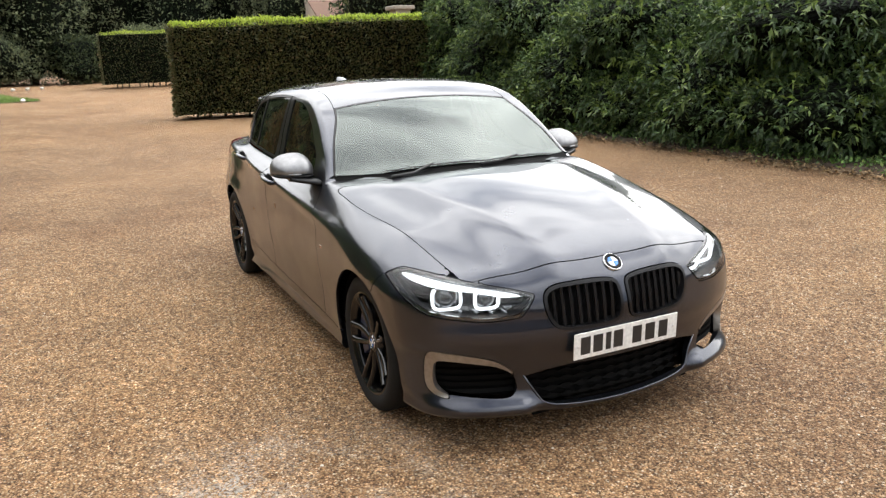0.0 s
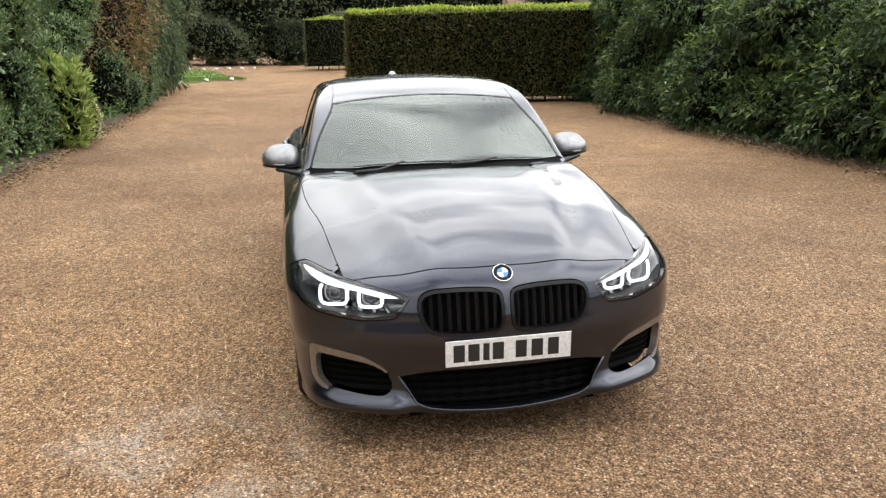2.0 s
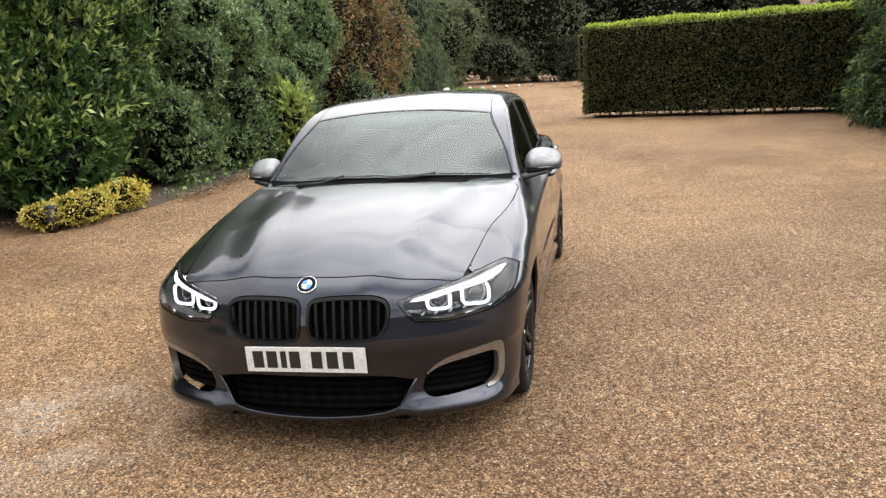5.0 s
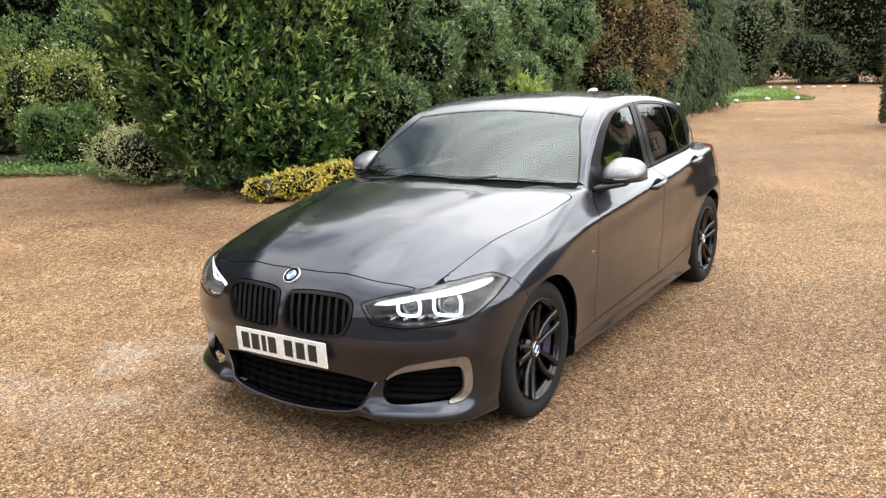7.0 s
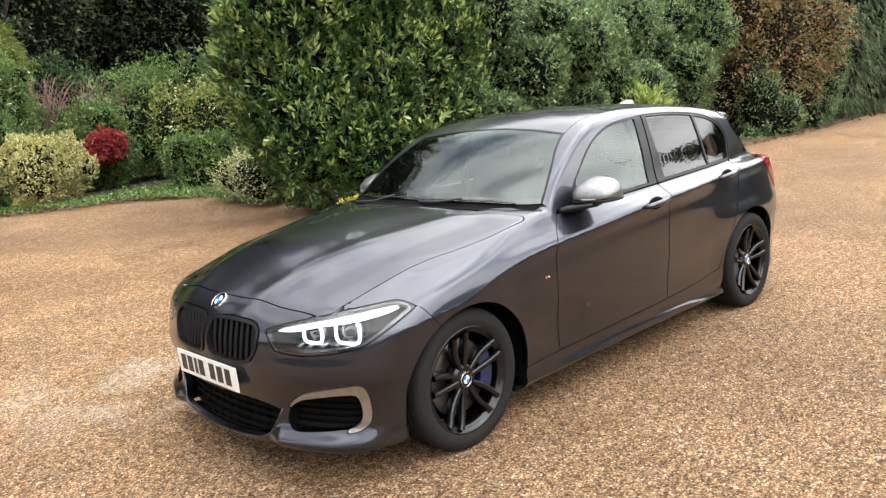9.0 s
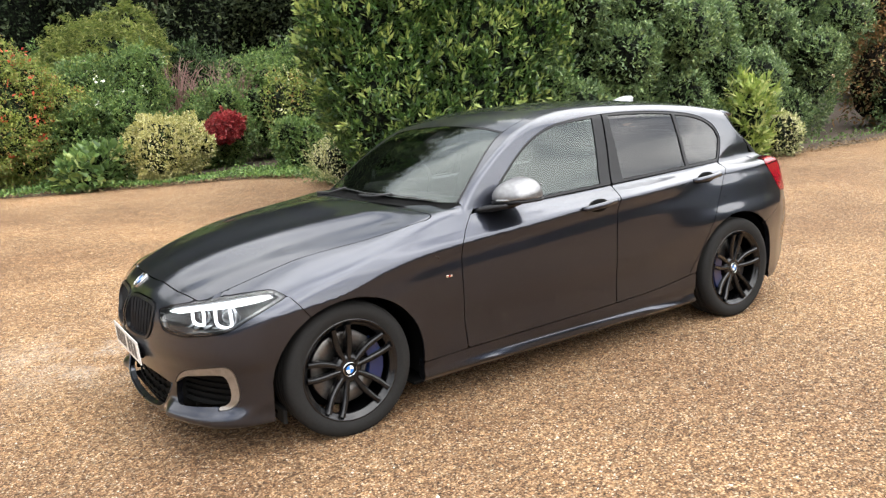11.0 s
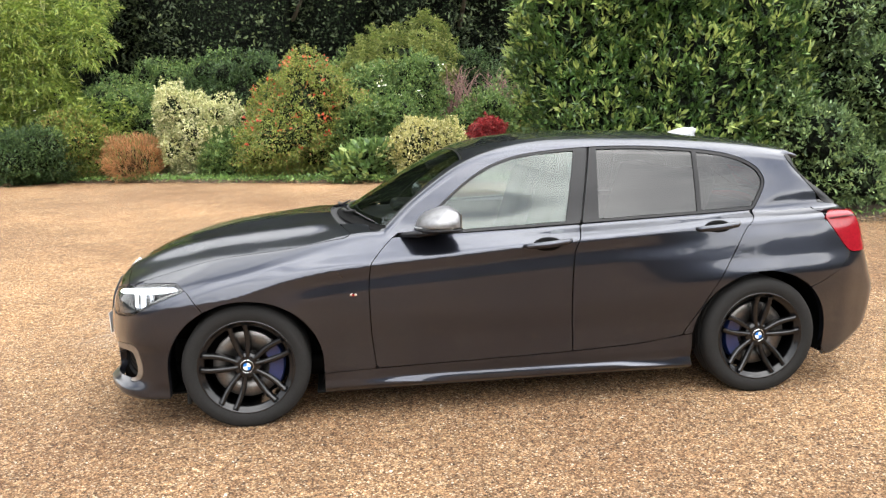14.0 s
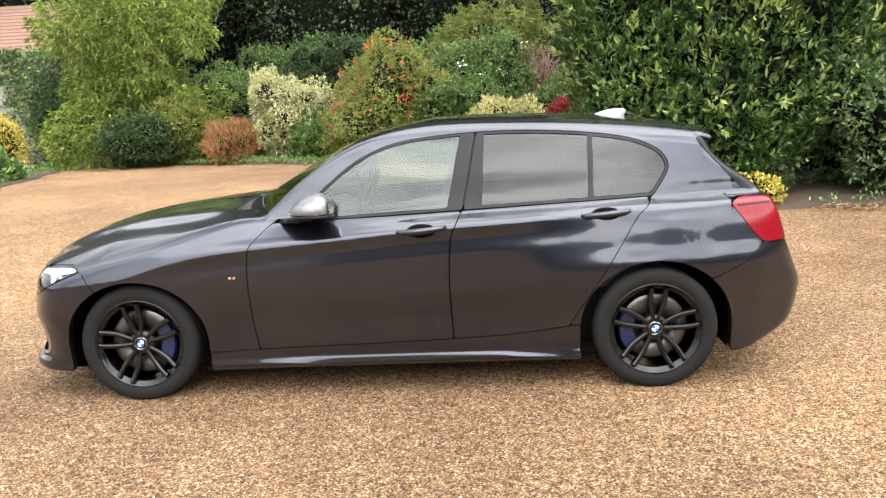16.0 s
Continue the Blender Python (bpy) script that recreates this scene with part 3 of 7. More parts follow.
def arch(p):
    """Above nought outside the wheel openings: upright below the hub, oval above."""
    front = X(p) > 0
    dx = np.where(front, (X(p) - 1.335) / 0.376, (X(p) + 1.362) / 0.386)
    dz = np.maximum(Z(p) - HUB_Z, 0) / np.where(front, 0.336, 0.352)
    return (np.hypot(dx, dz) - 1) * 0.36


def hood_edge(x):
    return curve_at(x, [0.5, 0.70, 0.98, 1.15, 1.385, 1.67, 1.78, 1.9], [0.765, 0.768, 0.760, 0.742, 0.702, 0.665, 0.650, 0.630])


def pillar_edge(x):
    return curve_at(x, [-1.75, -1.2, -0.5, 0.0, 0.21, 0.5, 0.64], [0.475, 0.502, 0.520, 0.532, 0.556, 0.672, 0.722])


def nose_angle(p):
    return np.arctan2(Y(p), X(p) - 1.15)


def tail_angle(p):
    return np.arctan2(Y(p), -1.25 - X(p))


def at_nose(points):
    return [(math.atan2(y, x - 1.15), z) for x, y, z in points]


lamp_sdf = polygon_sdf(rounded(at_nose([(2.038, 0.382, 0.650), (2.034, 0.392, 0.656), (1.985, 0.488, 0.684), (1.91, 0.605, 0.708), (1.80, 0.682, 0.727), (1.665, 0.768, 0.739), (1.640, 0.785, 0.736), (1.606, 0.832, 0.712), (1.612, 0.834, 0.706), (1.69, 0.830, 0.676), (1.772, 0.812, 0.640), (1.83, 0.788, 0.605), (1.885, 0.748, 0.583), (1.977, 0.606, 0.563), (2.005, 0.555, 0.561), (2.036, 0.452, 0.570), (2.038, 0.440, 0.576), (2.038, 0.412, 0.606)]), 1))
kidney_outline = rounded([(0.012, 0.63), (0.020, 0.670), (0.075, 0.681), (0.20, 0.685), (0.305, 0.681), (0.352, 0.655), (0.358, 0.605), (0.340, 0.545), (0.305, 0.506), (0.20, 0.497), (0.08, 0.497), (0.024, 0.512), (0.012, 0.56)], 3)
kidney_sdf = polygon_sdf(kidney_outline)


def fan(points):
    return [(math.atan2(y, float(nose_x(np.array(y), np.array(z))) - 1.165), z) for y, z in points]


fog_outer = polygon_sdf(rounded(fan([(0.445, 0.285), (0.470, 0.345), (0.53, 0.394), (0.60, 0.420), (0.74, 0.444), (0.776, 0.444), (0.790, 0.41), (0.790, 0.30), (0.765, 0.255), (0.72, 0.242), (0.52, 0.228), (0.465, 0.235)]), 2))
fog_inner = polygon_sdf(rounded(fan([(0.456, 0.288), (0.482, 0.342), (0.54, 0.374), (0.62, 0.390), (0.72, 0.404), (0.750, 0.400), (0.757, 0.37), (0.757, 0.31), (0.742, 0.272), (0.70, 0.258), (0.53, 0.240), (0.475, 0.246)]), 2))
intake = polygon_sdf([(0.435, 0.320), (0.35, 0.338), (0.25, 0.348), (-0.25, 0.348), (-0.35, 0.338), (-0.435, 0.320), (-0.375, 0.214), (-0.315, 0.188), (-0.2, 0.174), (0, 0.166), (0.2, 0.174), (0.315, 0.188), (0.375, 0.214)])
dlo = rounded([(0.495, 0.926), (0.25, 0.926), (0.01, 0.934), (-0.38, 0.947), (-0.9, 0.964), (-1.30, 0.975), (-1.362, 0.976), (-1.375, 0.980), (-1.425, 1.045), (-1.462, 1.10), (-1.466, 1.140), (-1.430, 1.205), (-1.30, 1.268), (-1.107, 1.304), (-0.79, 1.332), (-0.48, 1.336), (-0.175, 1.316), (-0.023, 1.290), (0.13, 1.230), (0.285, 1.117)], 2)
dlo_sdf = polygon_sdf(dlo)
tail_sdf = polygon_sdf(rounded([(1.005, 0.930), (0.995, 0.915), (0.945, 0.828), (0.89, 0.742), (0.84, 0.724), (0.56, 0.742), (0.50, 0.84), (0.53, 0.935), (0.80, 0.957), (0.955, 0.954)], 2))


def bracket(p):
    """The satin surround: full on the outer side and along the top, open below and inwards."""
    a, z = nose_angle(p), Z(p)
    return np.minimum.reduce([fog_outer(a, z), -fog_inner(a, z), np.maximum(Y(p) - 0.715, (z - 0.335) * 0.8)])


def vent_hole(p):
    return np.maximum(fog_inner(nose_angle(p), Z(p)), bracket(p))


def lamp_in(p):
    return np.where(X(p) > 1.3, lamp_sdf(nose_angle(p), Z(p)) * 0.85, -1.0)


def tail_in(p):
    return np.where(X(p) < -1.5, tail_sdf(tail_angle(p), Z(p)) * 0.85, -1.0)


def dlo_in(p):
    return dlo_sdf(X(p), Z(p))


def door_front(p):
    return X(p) - curve_at(Z(p), [0.256, 0.459, 0.666, 0.796, 0.852, 0.915, 0.95], [0.695, 0.717, 0.722, 0.709, 0.665, 0.595, 0.545])


def door_middle(p):
    return X(p) - curve_at(Z(p), [0.27, 0.6, 0.81, 0.956], [-0.326, -0.316, -0.330, -0.395])


def door_back(p):
    return X(p) - curve_at(Z(p), [0.30, 0.368, 0.45, 0.568, 0.756, 0.891, 0.985, 1.1], [-0.90, -0.936, -0.99, -1.065, -1.189, -1.276, -1.365, -1.36])


def sill_line(p):
    return Z(p) - curve_at(X(p), [-1.0, -0.65, -0.32, 0.04, 0.70, 0.96], [0.351, 0.304, 0.286, 0.276, 0.262, 0.255])


def belt_line(p):
    return Z(p) - curve_at(X(p), [-1.45, -0.9, -0.38, 0.01, 0.48], [0.979, 0.962, 0.944, 0.931, 0.922])


def bumper_line(p):
    """Above nought in front of the joint from the headlight to the wheel opening."""
    return (X(p) - (1.525 + (Z(p) - 0.61) * 0.75)) * 0.8


def tail_line(p):
    """Above nought over the joint of the rear bumper."""
    return (Z(p) - curve_at(-X(p), [1.56, 1.626, 1.726, 1.827, 1.886, 1.910, 2.2], [0.545, 0.563, 0.600, 0.655, 0.706, 0.735, 0.745])) * 0.85


def low(*parts):
    return np.minimum.reduce(parts)


def span(a, b, d):
    return np.linspace(a, b, max(3, int(abs(b - a) / d) + 1))


def hood_in(p):
    """The bonnet's flanks and back edge, with rounded rear corners."""
    return -smax(Y(p) - hood_edge(X(p)), 0.895 - 0.19 * Y(p) ** 2 - X(p), 0.07)


CELL = 0.013
LOW, HIGH = -0.87, 1.22
hood = panel("hood", top_rays, span(0.60, 2.02, CELL), span(-0.80, 0.80, CELL), lambda p: low(hood_in(p), (1.988 - 0.20 * Y(p) ** 2 - X(p)) * 0.8, -lamp_in(p)), PAINT, car, "grey metallic bonnet with two soft creases", both=False, lip=0.02)[0]
panel("fender", side_rays, span(0.52, 1.90, CELL), span(LOW, 0.55, CELL), lambda p: low(np.where(X(p) > 0.70, -hood_in(p), Y(p) - hood_edge(X(p)) + 0.055), door_front(p), -bumper_line(p) + 10 * np.maximum(Z(p) - 0.705, 0), -lamp_in(p), arch(p), sill_line(p) + 10 * np.maximum(X(p) - 1.2, 0), 0.962 - Z(p) + 0 * X(p), X(p) - 0.56 + 10 * np.maximum(0.93 - Z(p), 0)), PAINT, car)
doors = panel("front_door", side_rays, span(-0.40, 0.76, CELL), span(LOW, 0.45, CELL), lambda p: low(-door_front(p), door_middle(p), sill_line(p), -belt_line(p) - 0.0), PAINT, car, "front door in grey metallic paint", gap=0.0032)
rear_doors = panel("rear_door", side_rays, span(-1.34, -0.29, CELL), span(LOW, 0.45, CELL), lambda p: low(-door_middle(p), door_back(p), sill_line(p), -belt_line(p), arch(p)), PAINT, car, "rear door in grey metallic paint", gap=0.0032)
panel("sill", side_rays, span(-1.06, 1.06, CELL), span(LOW - 0.1, -0.55, 0.008), lambda p: low(-sill_line(p), arch(p), Z(p) - 0.148, 1.03 - np.abs(X(p))), PAINT, car, "side skirt", lip=0.05)
panel("side_frame", side_rays, span(-1.752, 0.64, CELL), span(0.0, HIGH, CELL), lambda p: low(Y(p) - pillar_edge(X(p)), -dlo_in(p), np.where(X(p) > -1.25, belt_line(p), 1.0), np.where(X(p) > -1.25, 1.0, np.maximum(-door_back(p), Z(p) - 0.985)), np.where(X(p) < -1.25, Z(p) - crease_z(X(p)) + 0.0015, 1.0), -tail_in(p), X(p) + 1.7515, 0.62 - X(p), np.where(X(p) > 0.45, Z(p) - 0.938, 1.0)), PAINT, car, "grey metallic roof pillar frame", gap=0.0015)
panel("rear_quarter", side_rays, span(-1.752, -0.90, 0.009), span(LOW, 0.60, 0.009), lambda p: low(-door_back(p), -dlo_in(p), np.where(X(p) > -1.1, sill_line(p), 1.0), arch(p), tail_line(p) + 10 * np.maximum(X(p) + 1.56, 0), -tail_in(p), X(p) + 1.752, crease_z(X(p)) - Z(p) + 0.002), PAINT, car, "rear wing in grey metallic paint", gap=0.002)
panel("front_bumper", nose_rays, span(-1.2, 1.2, 0.011), span(0.12, 0.80, 0.009), lambda p: low((X(p) - (1.988 - 0.20 * Y(p) ** 2)) * 0.8 + 10 * np.maximum(Y(p) - 0.60, 0), -lamp_in(p), bumper_line(p), arch(p), -kidney_sdf(Y(p), Z(p)), -vent_hole(p), -intake(p[..., 1], Z(p)), Z(p) - curve_at(Y(p), [0.0, 0.28, 0.36, 0.44, 0.66, 0.80, 0.9], [0.146, 0.156, 0.168, 0.172, 0.164, 0.166, 0.17]), 0.72 - Z(p) + 10 * np.maximum(0.6 - Y(p), 0)), PAINT, car, "front bumper in grey metallic paint", both=False, lip=0.03)
panel("rear_bumper", tail_rays, span(-1.25, 1.25, 0.014), span(0.15, 0.78, 0.012), lambda p: low(-tail_line(p), arch(p), Z(p) - 0.165, -tail_in(p)), PAINT, car, "rear bumper in grey metallic paint", both=False, lip=0.03)
panel("tailgate", tail_rays, span(-1.12, 1.12, 0.014), span(0.52, 1.32, 0.012), lambda p: low(tail_line(p), -tail_in(p), -1.7502 - X(p), np.maximum(np.maximum(0.985 - Z(p), tail_angle(p) * 0.6 - 0.50), Z(p) - 1.235)), PAINT, car, "tailgate in grey metallic paint", both=False, gap=0.0)
panel("rear_window", tail_rays, span(-0.9, 0.9, 0.016), span(0.96, 1.26, 0.012), lambda p: low(Z(p) - 0.985, 1.235 - Z(p), 0.50 - tail_angle(p) * 0.6), TINTED, car, "dark tinted rear window", both=False)
panel("roof", top_rays, span(-1.735, 0.30, 0.016), span(-0.56, 0.56, 0.016), lambda p: low(pillar_edge(X(p)) - Y(p), 0.165 + 0.10 * Y(p) ** 2 - X(p), X(p) + 1.716), PAINT, car, "roof in grey metallic paint", both=False, gap=0.002)
windscreen = panel("windscreen", top_rays, span(0.12, 0.86, 0.014), span(-0.74, 0.74, 0.014), lambda p: low(pillar_edge(X(p)) - Y(p), X(p) - (0.165 + 0.10 * Y(p) ** 2), 0.80 - 0.36 * Y(p) ** 2 - X(p)), GLASS, car, "windscreen reflecting the cloudy sky", both=False, offset=0.002, lip=0.004)[0]
windscreen.visible_shadow = False
panel("windscreen_seal", top_rays, span(0.12, 0.86, 0.01), span(-0.74, 0.74, 0.01), lambda p: low(pillar_edge(X(p)) - Y(p), X(p) - (0.165 + 0.10 * Y(p) ** 2), 0.86 - 0.36 * Y(p) ** 2 - X(p), -low(pillar_edge(X(p)) - Y(p) - 0.022, X(p) - (0.165 + 0.10 * Y(p) ** 2) - 0.020, 0.755 - 0.36 * Y(p) ** 2 - X(p))), CAVITY, car, "black windscreen border", both=False, offset=0.006, lip=0.002)
top_edge = lambda p: X(p) - (0.165 + 0.10 * Y(p) ** 2)
panel("windscreen_trim", top_rays, span(0.14, 0.70, 0.006), span(-0.73, 0.73, 0.006), lambda p: low(pillar_edge(X(p)) - Y(p), top_edge(p), 0.012 - low(pillar_edge(X(p)) - Y(p), top_edge(p)), 0.80 - 0.36 * Y(p) ** 2 - X(p)), TRIM, car, "black rubber strip round the windscreen", both=False, offset=0.0, gap=0.001, lip=0.002)
panel("cowl", top_rays, span(0.50, 0.90, 0.012), span(-0.78, 0.78, 0.014), lambda p: low(X(p) - (0.74 - 0.36 * Y(p) ** 2), 0.925 - 0.19 * Y(p) ** 2 - X(p), hood_edge(X(p)) - 0.045 - Y(p)), BLACK_MATT, car, "black plastic scuttle", both=False, offset=0.018, lip=0.01)

bm = bmesh.new()
rows = []
for y in np.linspace(-0.55, 0.55, 23):
    end = abs(y) / 0.55
    x0, z0 = -1.61, float(top_z(np.array(-1.61), np.array(y)))
    out = 0.095 - 0.050 * end**2
    rows.append([bm.verts.new((x0 + a, y, z0 + b)) for a, b in ((0.0, -0.012), (-0.03, -0.0045), (-0.05, -0.0085), (-0.05 - out, -0.026), (-0.054 - out, -0.033), (-0.04 - out, -0.040), (-0.04, -0.045), (0.0, -0.04))])
for a, b in zip(rows, rows[1:]):
    for i in range(7):
        bm.faces.new((a[i], a[i + 1], b[i + 1], b[i]))
bm.faces.new(rows[0])
bm.faces.new(rows[-1])
bmesh.ops.recalc_face_normals(bm, faces=bm.faces)
part("spoiler", bm, PAINT, car, "roof spoiler over the rear window")

# side windows
front_pane = lambda p: low(dlo_in(p) - 0.014, X(p) - (-0.312 - (Z(p) - 0.946) * 0.22), 0.338 - X(p))
rear_pane = lambda p: low(dlo_in(p) - 0.014, (-0.494 - (Z(p) - 0.962) * 0.07) - X(p), X(p) + 1.041 + (Z(p) - 0.967) * 0.035)
quarter_pane = lambda p: low(dlo_in(p) - 0.017, (-1.068 - (Z(p) - 0.967) * 0.035) - X(p))
panel("window_trim", side_rays, span(-1.50, 0.52, 0.0085), span(0.10, 1.10, 0.0085), lambda p: low(dlo_in(p), np.abs(X(p) + 0.397 + (Z(p) - 0.952) * 0.21) - 0.0055, -front_pane(p), -rear_pane(p), -quarter_pane(p)), TRIM, car, "black window surround and centre pillar", offset=0.004, gap=0.001)
for name, fn, mat, words in (("front_window", front_pane, GLASS, "clear front side window"), ("rear_window_pane", rear_pane, TINTED, "dark tinted rear side window"), ("quarter_window", quarter_pane, TINTED, "dark tinted quarter window")):
    for w in panel(name, side_rays, span(-1.50, 0.50, 0.012), span(0.10, 1.10, 0.012), fn, mat, car, words, offset=0.010, gap=0.0, lip=0.003):
        w.visible_shadow = False

wedge = polygon_sdf(rounded([(-1.615, 1.252), (-1.66, 1.262), (-1.99, 0.985), (-1.90, 0.978), (-1.852, 0.985), (-1.800, 1.040), (-1.72, 1.135)], 1))
panel("rear_window_side", side_rays, span(-2.02, -1.60, 0.009), span(0.15, 1.1, 0.009), lambda p: np.where(X(p) < -1.5, wedge(X(p), Z(p)), -1.0), TRIM, car, "dark glass flank beside the rear window", offset=-0.003, gap=0.0, lip=0.004)

# ---- headlights
lens_ranges = span(0.40, 1.12, 0.008), span(0.50, 0.77, 0.007)
bowls = panel("headlight", nose_rays, *lens_ranges, lambda p: lamp_in(p), BLACK_GLOSS, car, "lit headlight with two ring-shaped light guides", offset=0.15, gap=-0.01, lip=0.002)
panel("headlight_frame", nose_rays, *lens_ranges, lambda p: low(lamp_in(p), 0.012 - lamp_in(p)), BLACK_GLOSS, car, offset=0.004, gap=0.001, lip=0.02)
panel("headlight_wall", nose_rays, *lens_ranges, lambda p: low(lamp_in(p), 0.008 - lamp_in(p)), BLACK_MATT, car, offset=0.025, gap=0.0005, lip=0.14)
panel("lens", nose_rays, *lens_ranges, lambda p: lamp_in(p) - 0.002, LENS, car, "clear headlight lens", offset=0.002, lip=0.003)
for ob in list(car.children):
    if ob.name.split(".")[0] == "lens":
        ob.visible_shadow = False
strip = polygon_sdf(at_nose([(2.03, 0.385, 0.646), (1.985, 0.440, 0.680), (1.90, 0.567, 0.720), (1.82, 0.655, 0.732), (1.738, 0.720, 0.738), (1.64, 0.784, 0.736), (1.655, 0.80, 0.717), (1.70, 0.77, 0.705), (1.80, 0.690, 0.690), (1.90, 0.58, 0.673), (1.97, 0.48, 0.648)]))
panel("light_strip", nose_rays, *lens_ranges, lambda p: low(strip(nose_angle(p), Z(p)), lamp_in(p) - 0.006), LIT, car, "lit white brow strip", offset=0.016, lip=0.02)


def ring_mesh(name, centre, normal, radius, thick, mat, open_top=0.75, steps=30, wide=1.3):
    """A light guide: a ring with flattened sides, open at the top."""
    n = Vector(normal).normalized()
    s = Vector((0, 0, 1)).cross(n).normalized()
    u = n.cross(s)
    a = np.linspace(math.pi / 2 + open_top, math.pi / 2 + 2 * math.pi - open_top, steps)
    pts = []
    for t in a:
        c, d = math.cos(t), math.sin(t)
        k = 1.0 / max(abs(c) ** 4 + abs(d) ** 4, 0.5) ** 0.25
        pts.append(Vector(centre) + s * (radius * wide * k * c) + u * (radius * k * d))
    return mesh_from(name, *tube([tuple(p) for p in pts], thick, 8), mat)


for sign, bowl in zip((1, -1), bowls):
    for (x, y, z), n, r in (((1.905, 0.527, 0.621), (0.97, 0.24, 0), 0.037), ((1.838, 0.672, 0.631), (0.95, 0.30, 0), 0.044)):
        here, facing = (x, y * sign, z), (n[0], n[1] * sign, 0.05)
        put("light_ring", ring_mesh("light_ring", here, facing, r, 0.0066, LIT), bowl, "glowing white ring")
        bm = bmesh.new()
        bmesh.ops.create_uvsphere(bm, u_segments=20, v_segments=12, radius=r * 0.80)
        part("projector", bm, BLACK_GLOSS, bowl, "round projector lens", m=Matrix.Translation(Vector(here) - Vector(facing).normalized() * 0.035))
        put("reflector", mesh_from("reflector", *lathe([(r * 0.85, -0.030), (r * 1.10, -0.026), (r * 1.22, -0.034), (r * 0.95, -0.06), (r * 0.2, -0.07)], 28, "x"), REFLECTOR), bowl, m=look(here, Vector(here) + Vector(facing)) @ pose(0, 0, 0, 0, 90, 0))
    for k in range(5):
        y0 = 0.455 + 0.056 * k
        put("reflector_fin", mesh_from("reflector_fin", *tube([(1.945 - 1.0 * (y0 - 0.44) ** 1.5, y0 * sign, 0.555 + 0.004 * k), (1.90 - 1.0 * (y0 - 0.44) ** 1.5, (y0 + 0.01) * sign, 0.580 + 0.004 * k)], 0.013, 4), REFLECTOR), bowl)

# ---- kidney grilles
kidneys = panel("grille", nose_rays, span(0.0, 0.46, 0.007), span(0.46, 0.71, 0.006), lambda p: kidney_sdf(Y(p), Z(p)), CAVITY, car, "black kidney grille", offset=0.055, gap=-0.004, lip=0.004)
frames = panel("grille_frame", nose_rays, span(0.0, 0.46, 0.0055), span(0.46, 0.71, 0.005), lambda p: low(kidney_sdf(Y(p), Z(p)), 0.014 - kidney_sdf(Y(p), Z(p))), TRIM, car, offset=-0.006, gap=0.0005, lip=0.05)
for sign, grille in zip((1, -1), kidneys):
    for k in range(9):
        y = 0.046 + k * 0.0365
        zs = [z for z in np.linspace(0.47, 0.69, 45) if kidney_sdf(np.array([y]), np.array([z]))[0] > 0.008]
        line = [(float(nose_x(np.array(y), np.array(z))) - 0.020, y * sign, z) for z in (zs[0], zs[0] * 0.5 + zs[-1] * 0.5, zs[-1])]
        bm = bmesh.new()
        w, d = 0.0085, 0.018
        rows = []
        for i, (x, yy, z) in enumerate(line):
            rows.append([bm.verts.new(v) for v in ((x, yy - w, z), (x + 0.008, yy, z), (x, yy + w, z), (x - d, yy, z))])
        for a, b in zip(rows, rows[1:]):
            for i in range(4):
                bm.faces.new((a[i], a[(i + 1) % 4], b[(i + 1) % 4], b[i]))
        bmesh.ops.recalc_face_normals(bm, faces=bm.faces)
        part("slat", bm, TRIM, grille, smooth=False)

# ---- fog openings and lower intake
panel("fog_surround", nose_rays, span(0.36, 0.95, 0.007), span(0.19, 0.46, 0.006), bracket, CERIUM, car, "satin grey bumper vent surround", offset=-0.001, lip=0.03)
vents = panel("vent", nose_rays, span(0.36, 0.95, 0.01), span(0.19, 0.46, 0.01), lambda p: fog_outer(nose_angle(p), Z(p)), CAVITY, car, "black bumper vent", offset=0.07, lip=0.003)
panel("vent_mesh", nose_rays, span(0.36, 0.95, 0.004), span(0.19, 0.46, 0.004), lambda p: low(fog_inner(nose_angle(p), Z(p)) + 0.004, np.abs(((Z(p) - 0.2) / 0.028) % 1 - 0.5) * 0.028 - 0.006), CAVITY, car, "ribbed black vent mesh", offset=0.045, gap=0.0, lip=0.01)
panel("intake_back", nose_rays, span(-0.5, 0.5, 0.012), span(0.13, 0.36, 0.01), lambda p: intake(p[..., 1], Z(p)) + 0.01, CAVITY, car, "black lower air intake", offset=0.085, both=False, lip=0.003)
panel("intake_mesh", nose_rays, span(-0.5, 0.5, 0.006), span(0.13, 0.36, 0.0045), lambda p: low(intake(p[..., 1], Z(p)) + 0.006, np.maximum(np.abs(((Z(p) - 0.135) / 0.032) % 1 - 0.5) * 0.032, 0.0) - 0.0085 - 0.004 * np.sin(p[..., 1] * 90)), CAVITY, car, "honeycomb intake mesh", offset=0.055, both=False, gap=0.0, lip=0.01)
put("splitter", mesh_from("splitter", *tube([(float(nose_x(np.array(abs(y)), np.array(z))) - 0.004, y, z) for y, z in [(sy * y, z) for sy, y, z in [(-1, 0.440, 0.324), (-1, 0.405, 0.266), (-1, 0.374, 0.213), (-1, 0.350, 0.198), (-1, 0.315, 0.186), (-1, 0.26, 0.178), (-1, 0.2, 0.172), (-1, 0.1, 0.166), (1, 0.0, 0.164), (1, 0.1, 0.166), (1, 0.2, 0.172), (1, 0.26, 0.178), (1, 0.315, 0.186), (1, 0.350, 0.198), (1, 0.374, 0.213), (1, 0.405, 0.266), (1, 0.440, 0.324)]]], 0.0055, 8), PAINT), car, "painted intake lip")

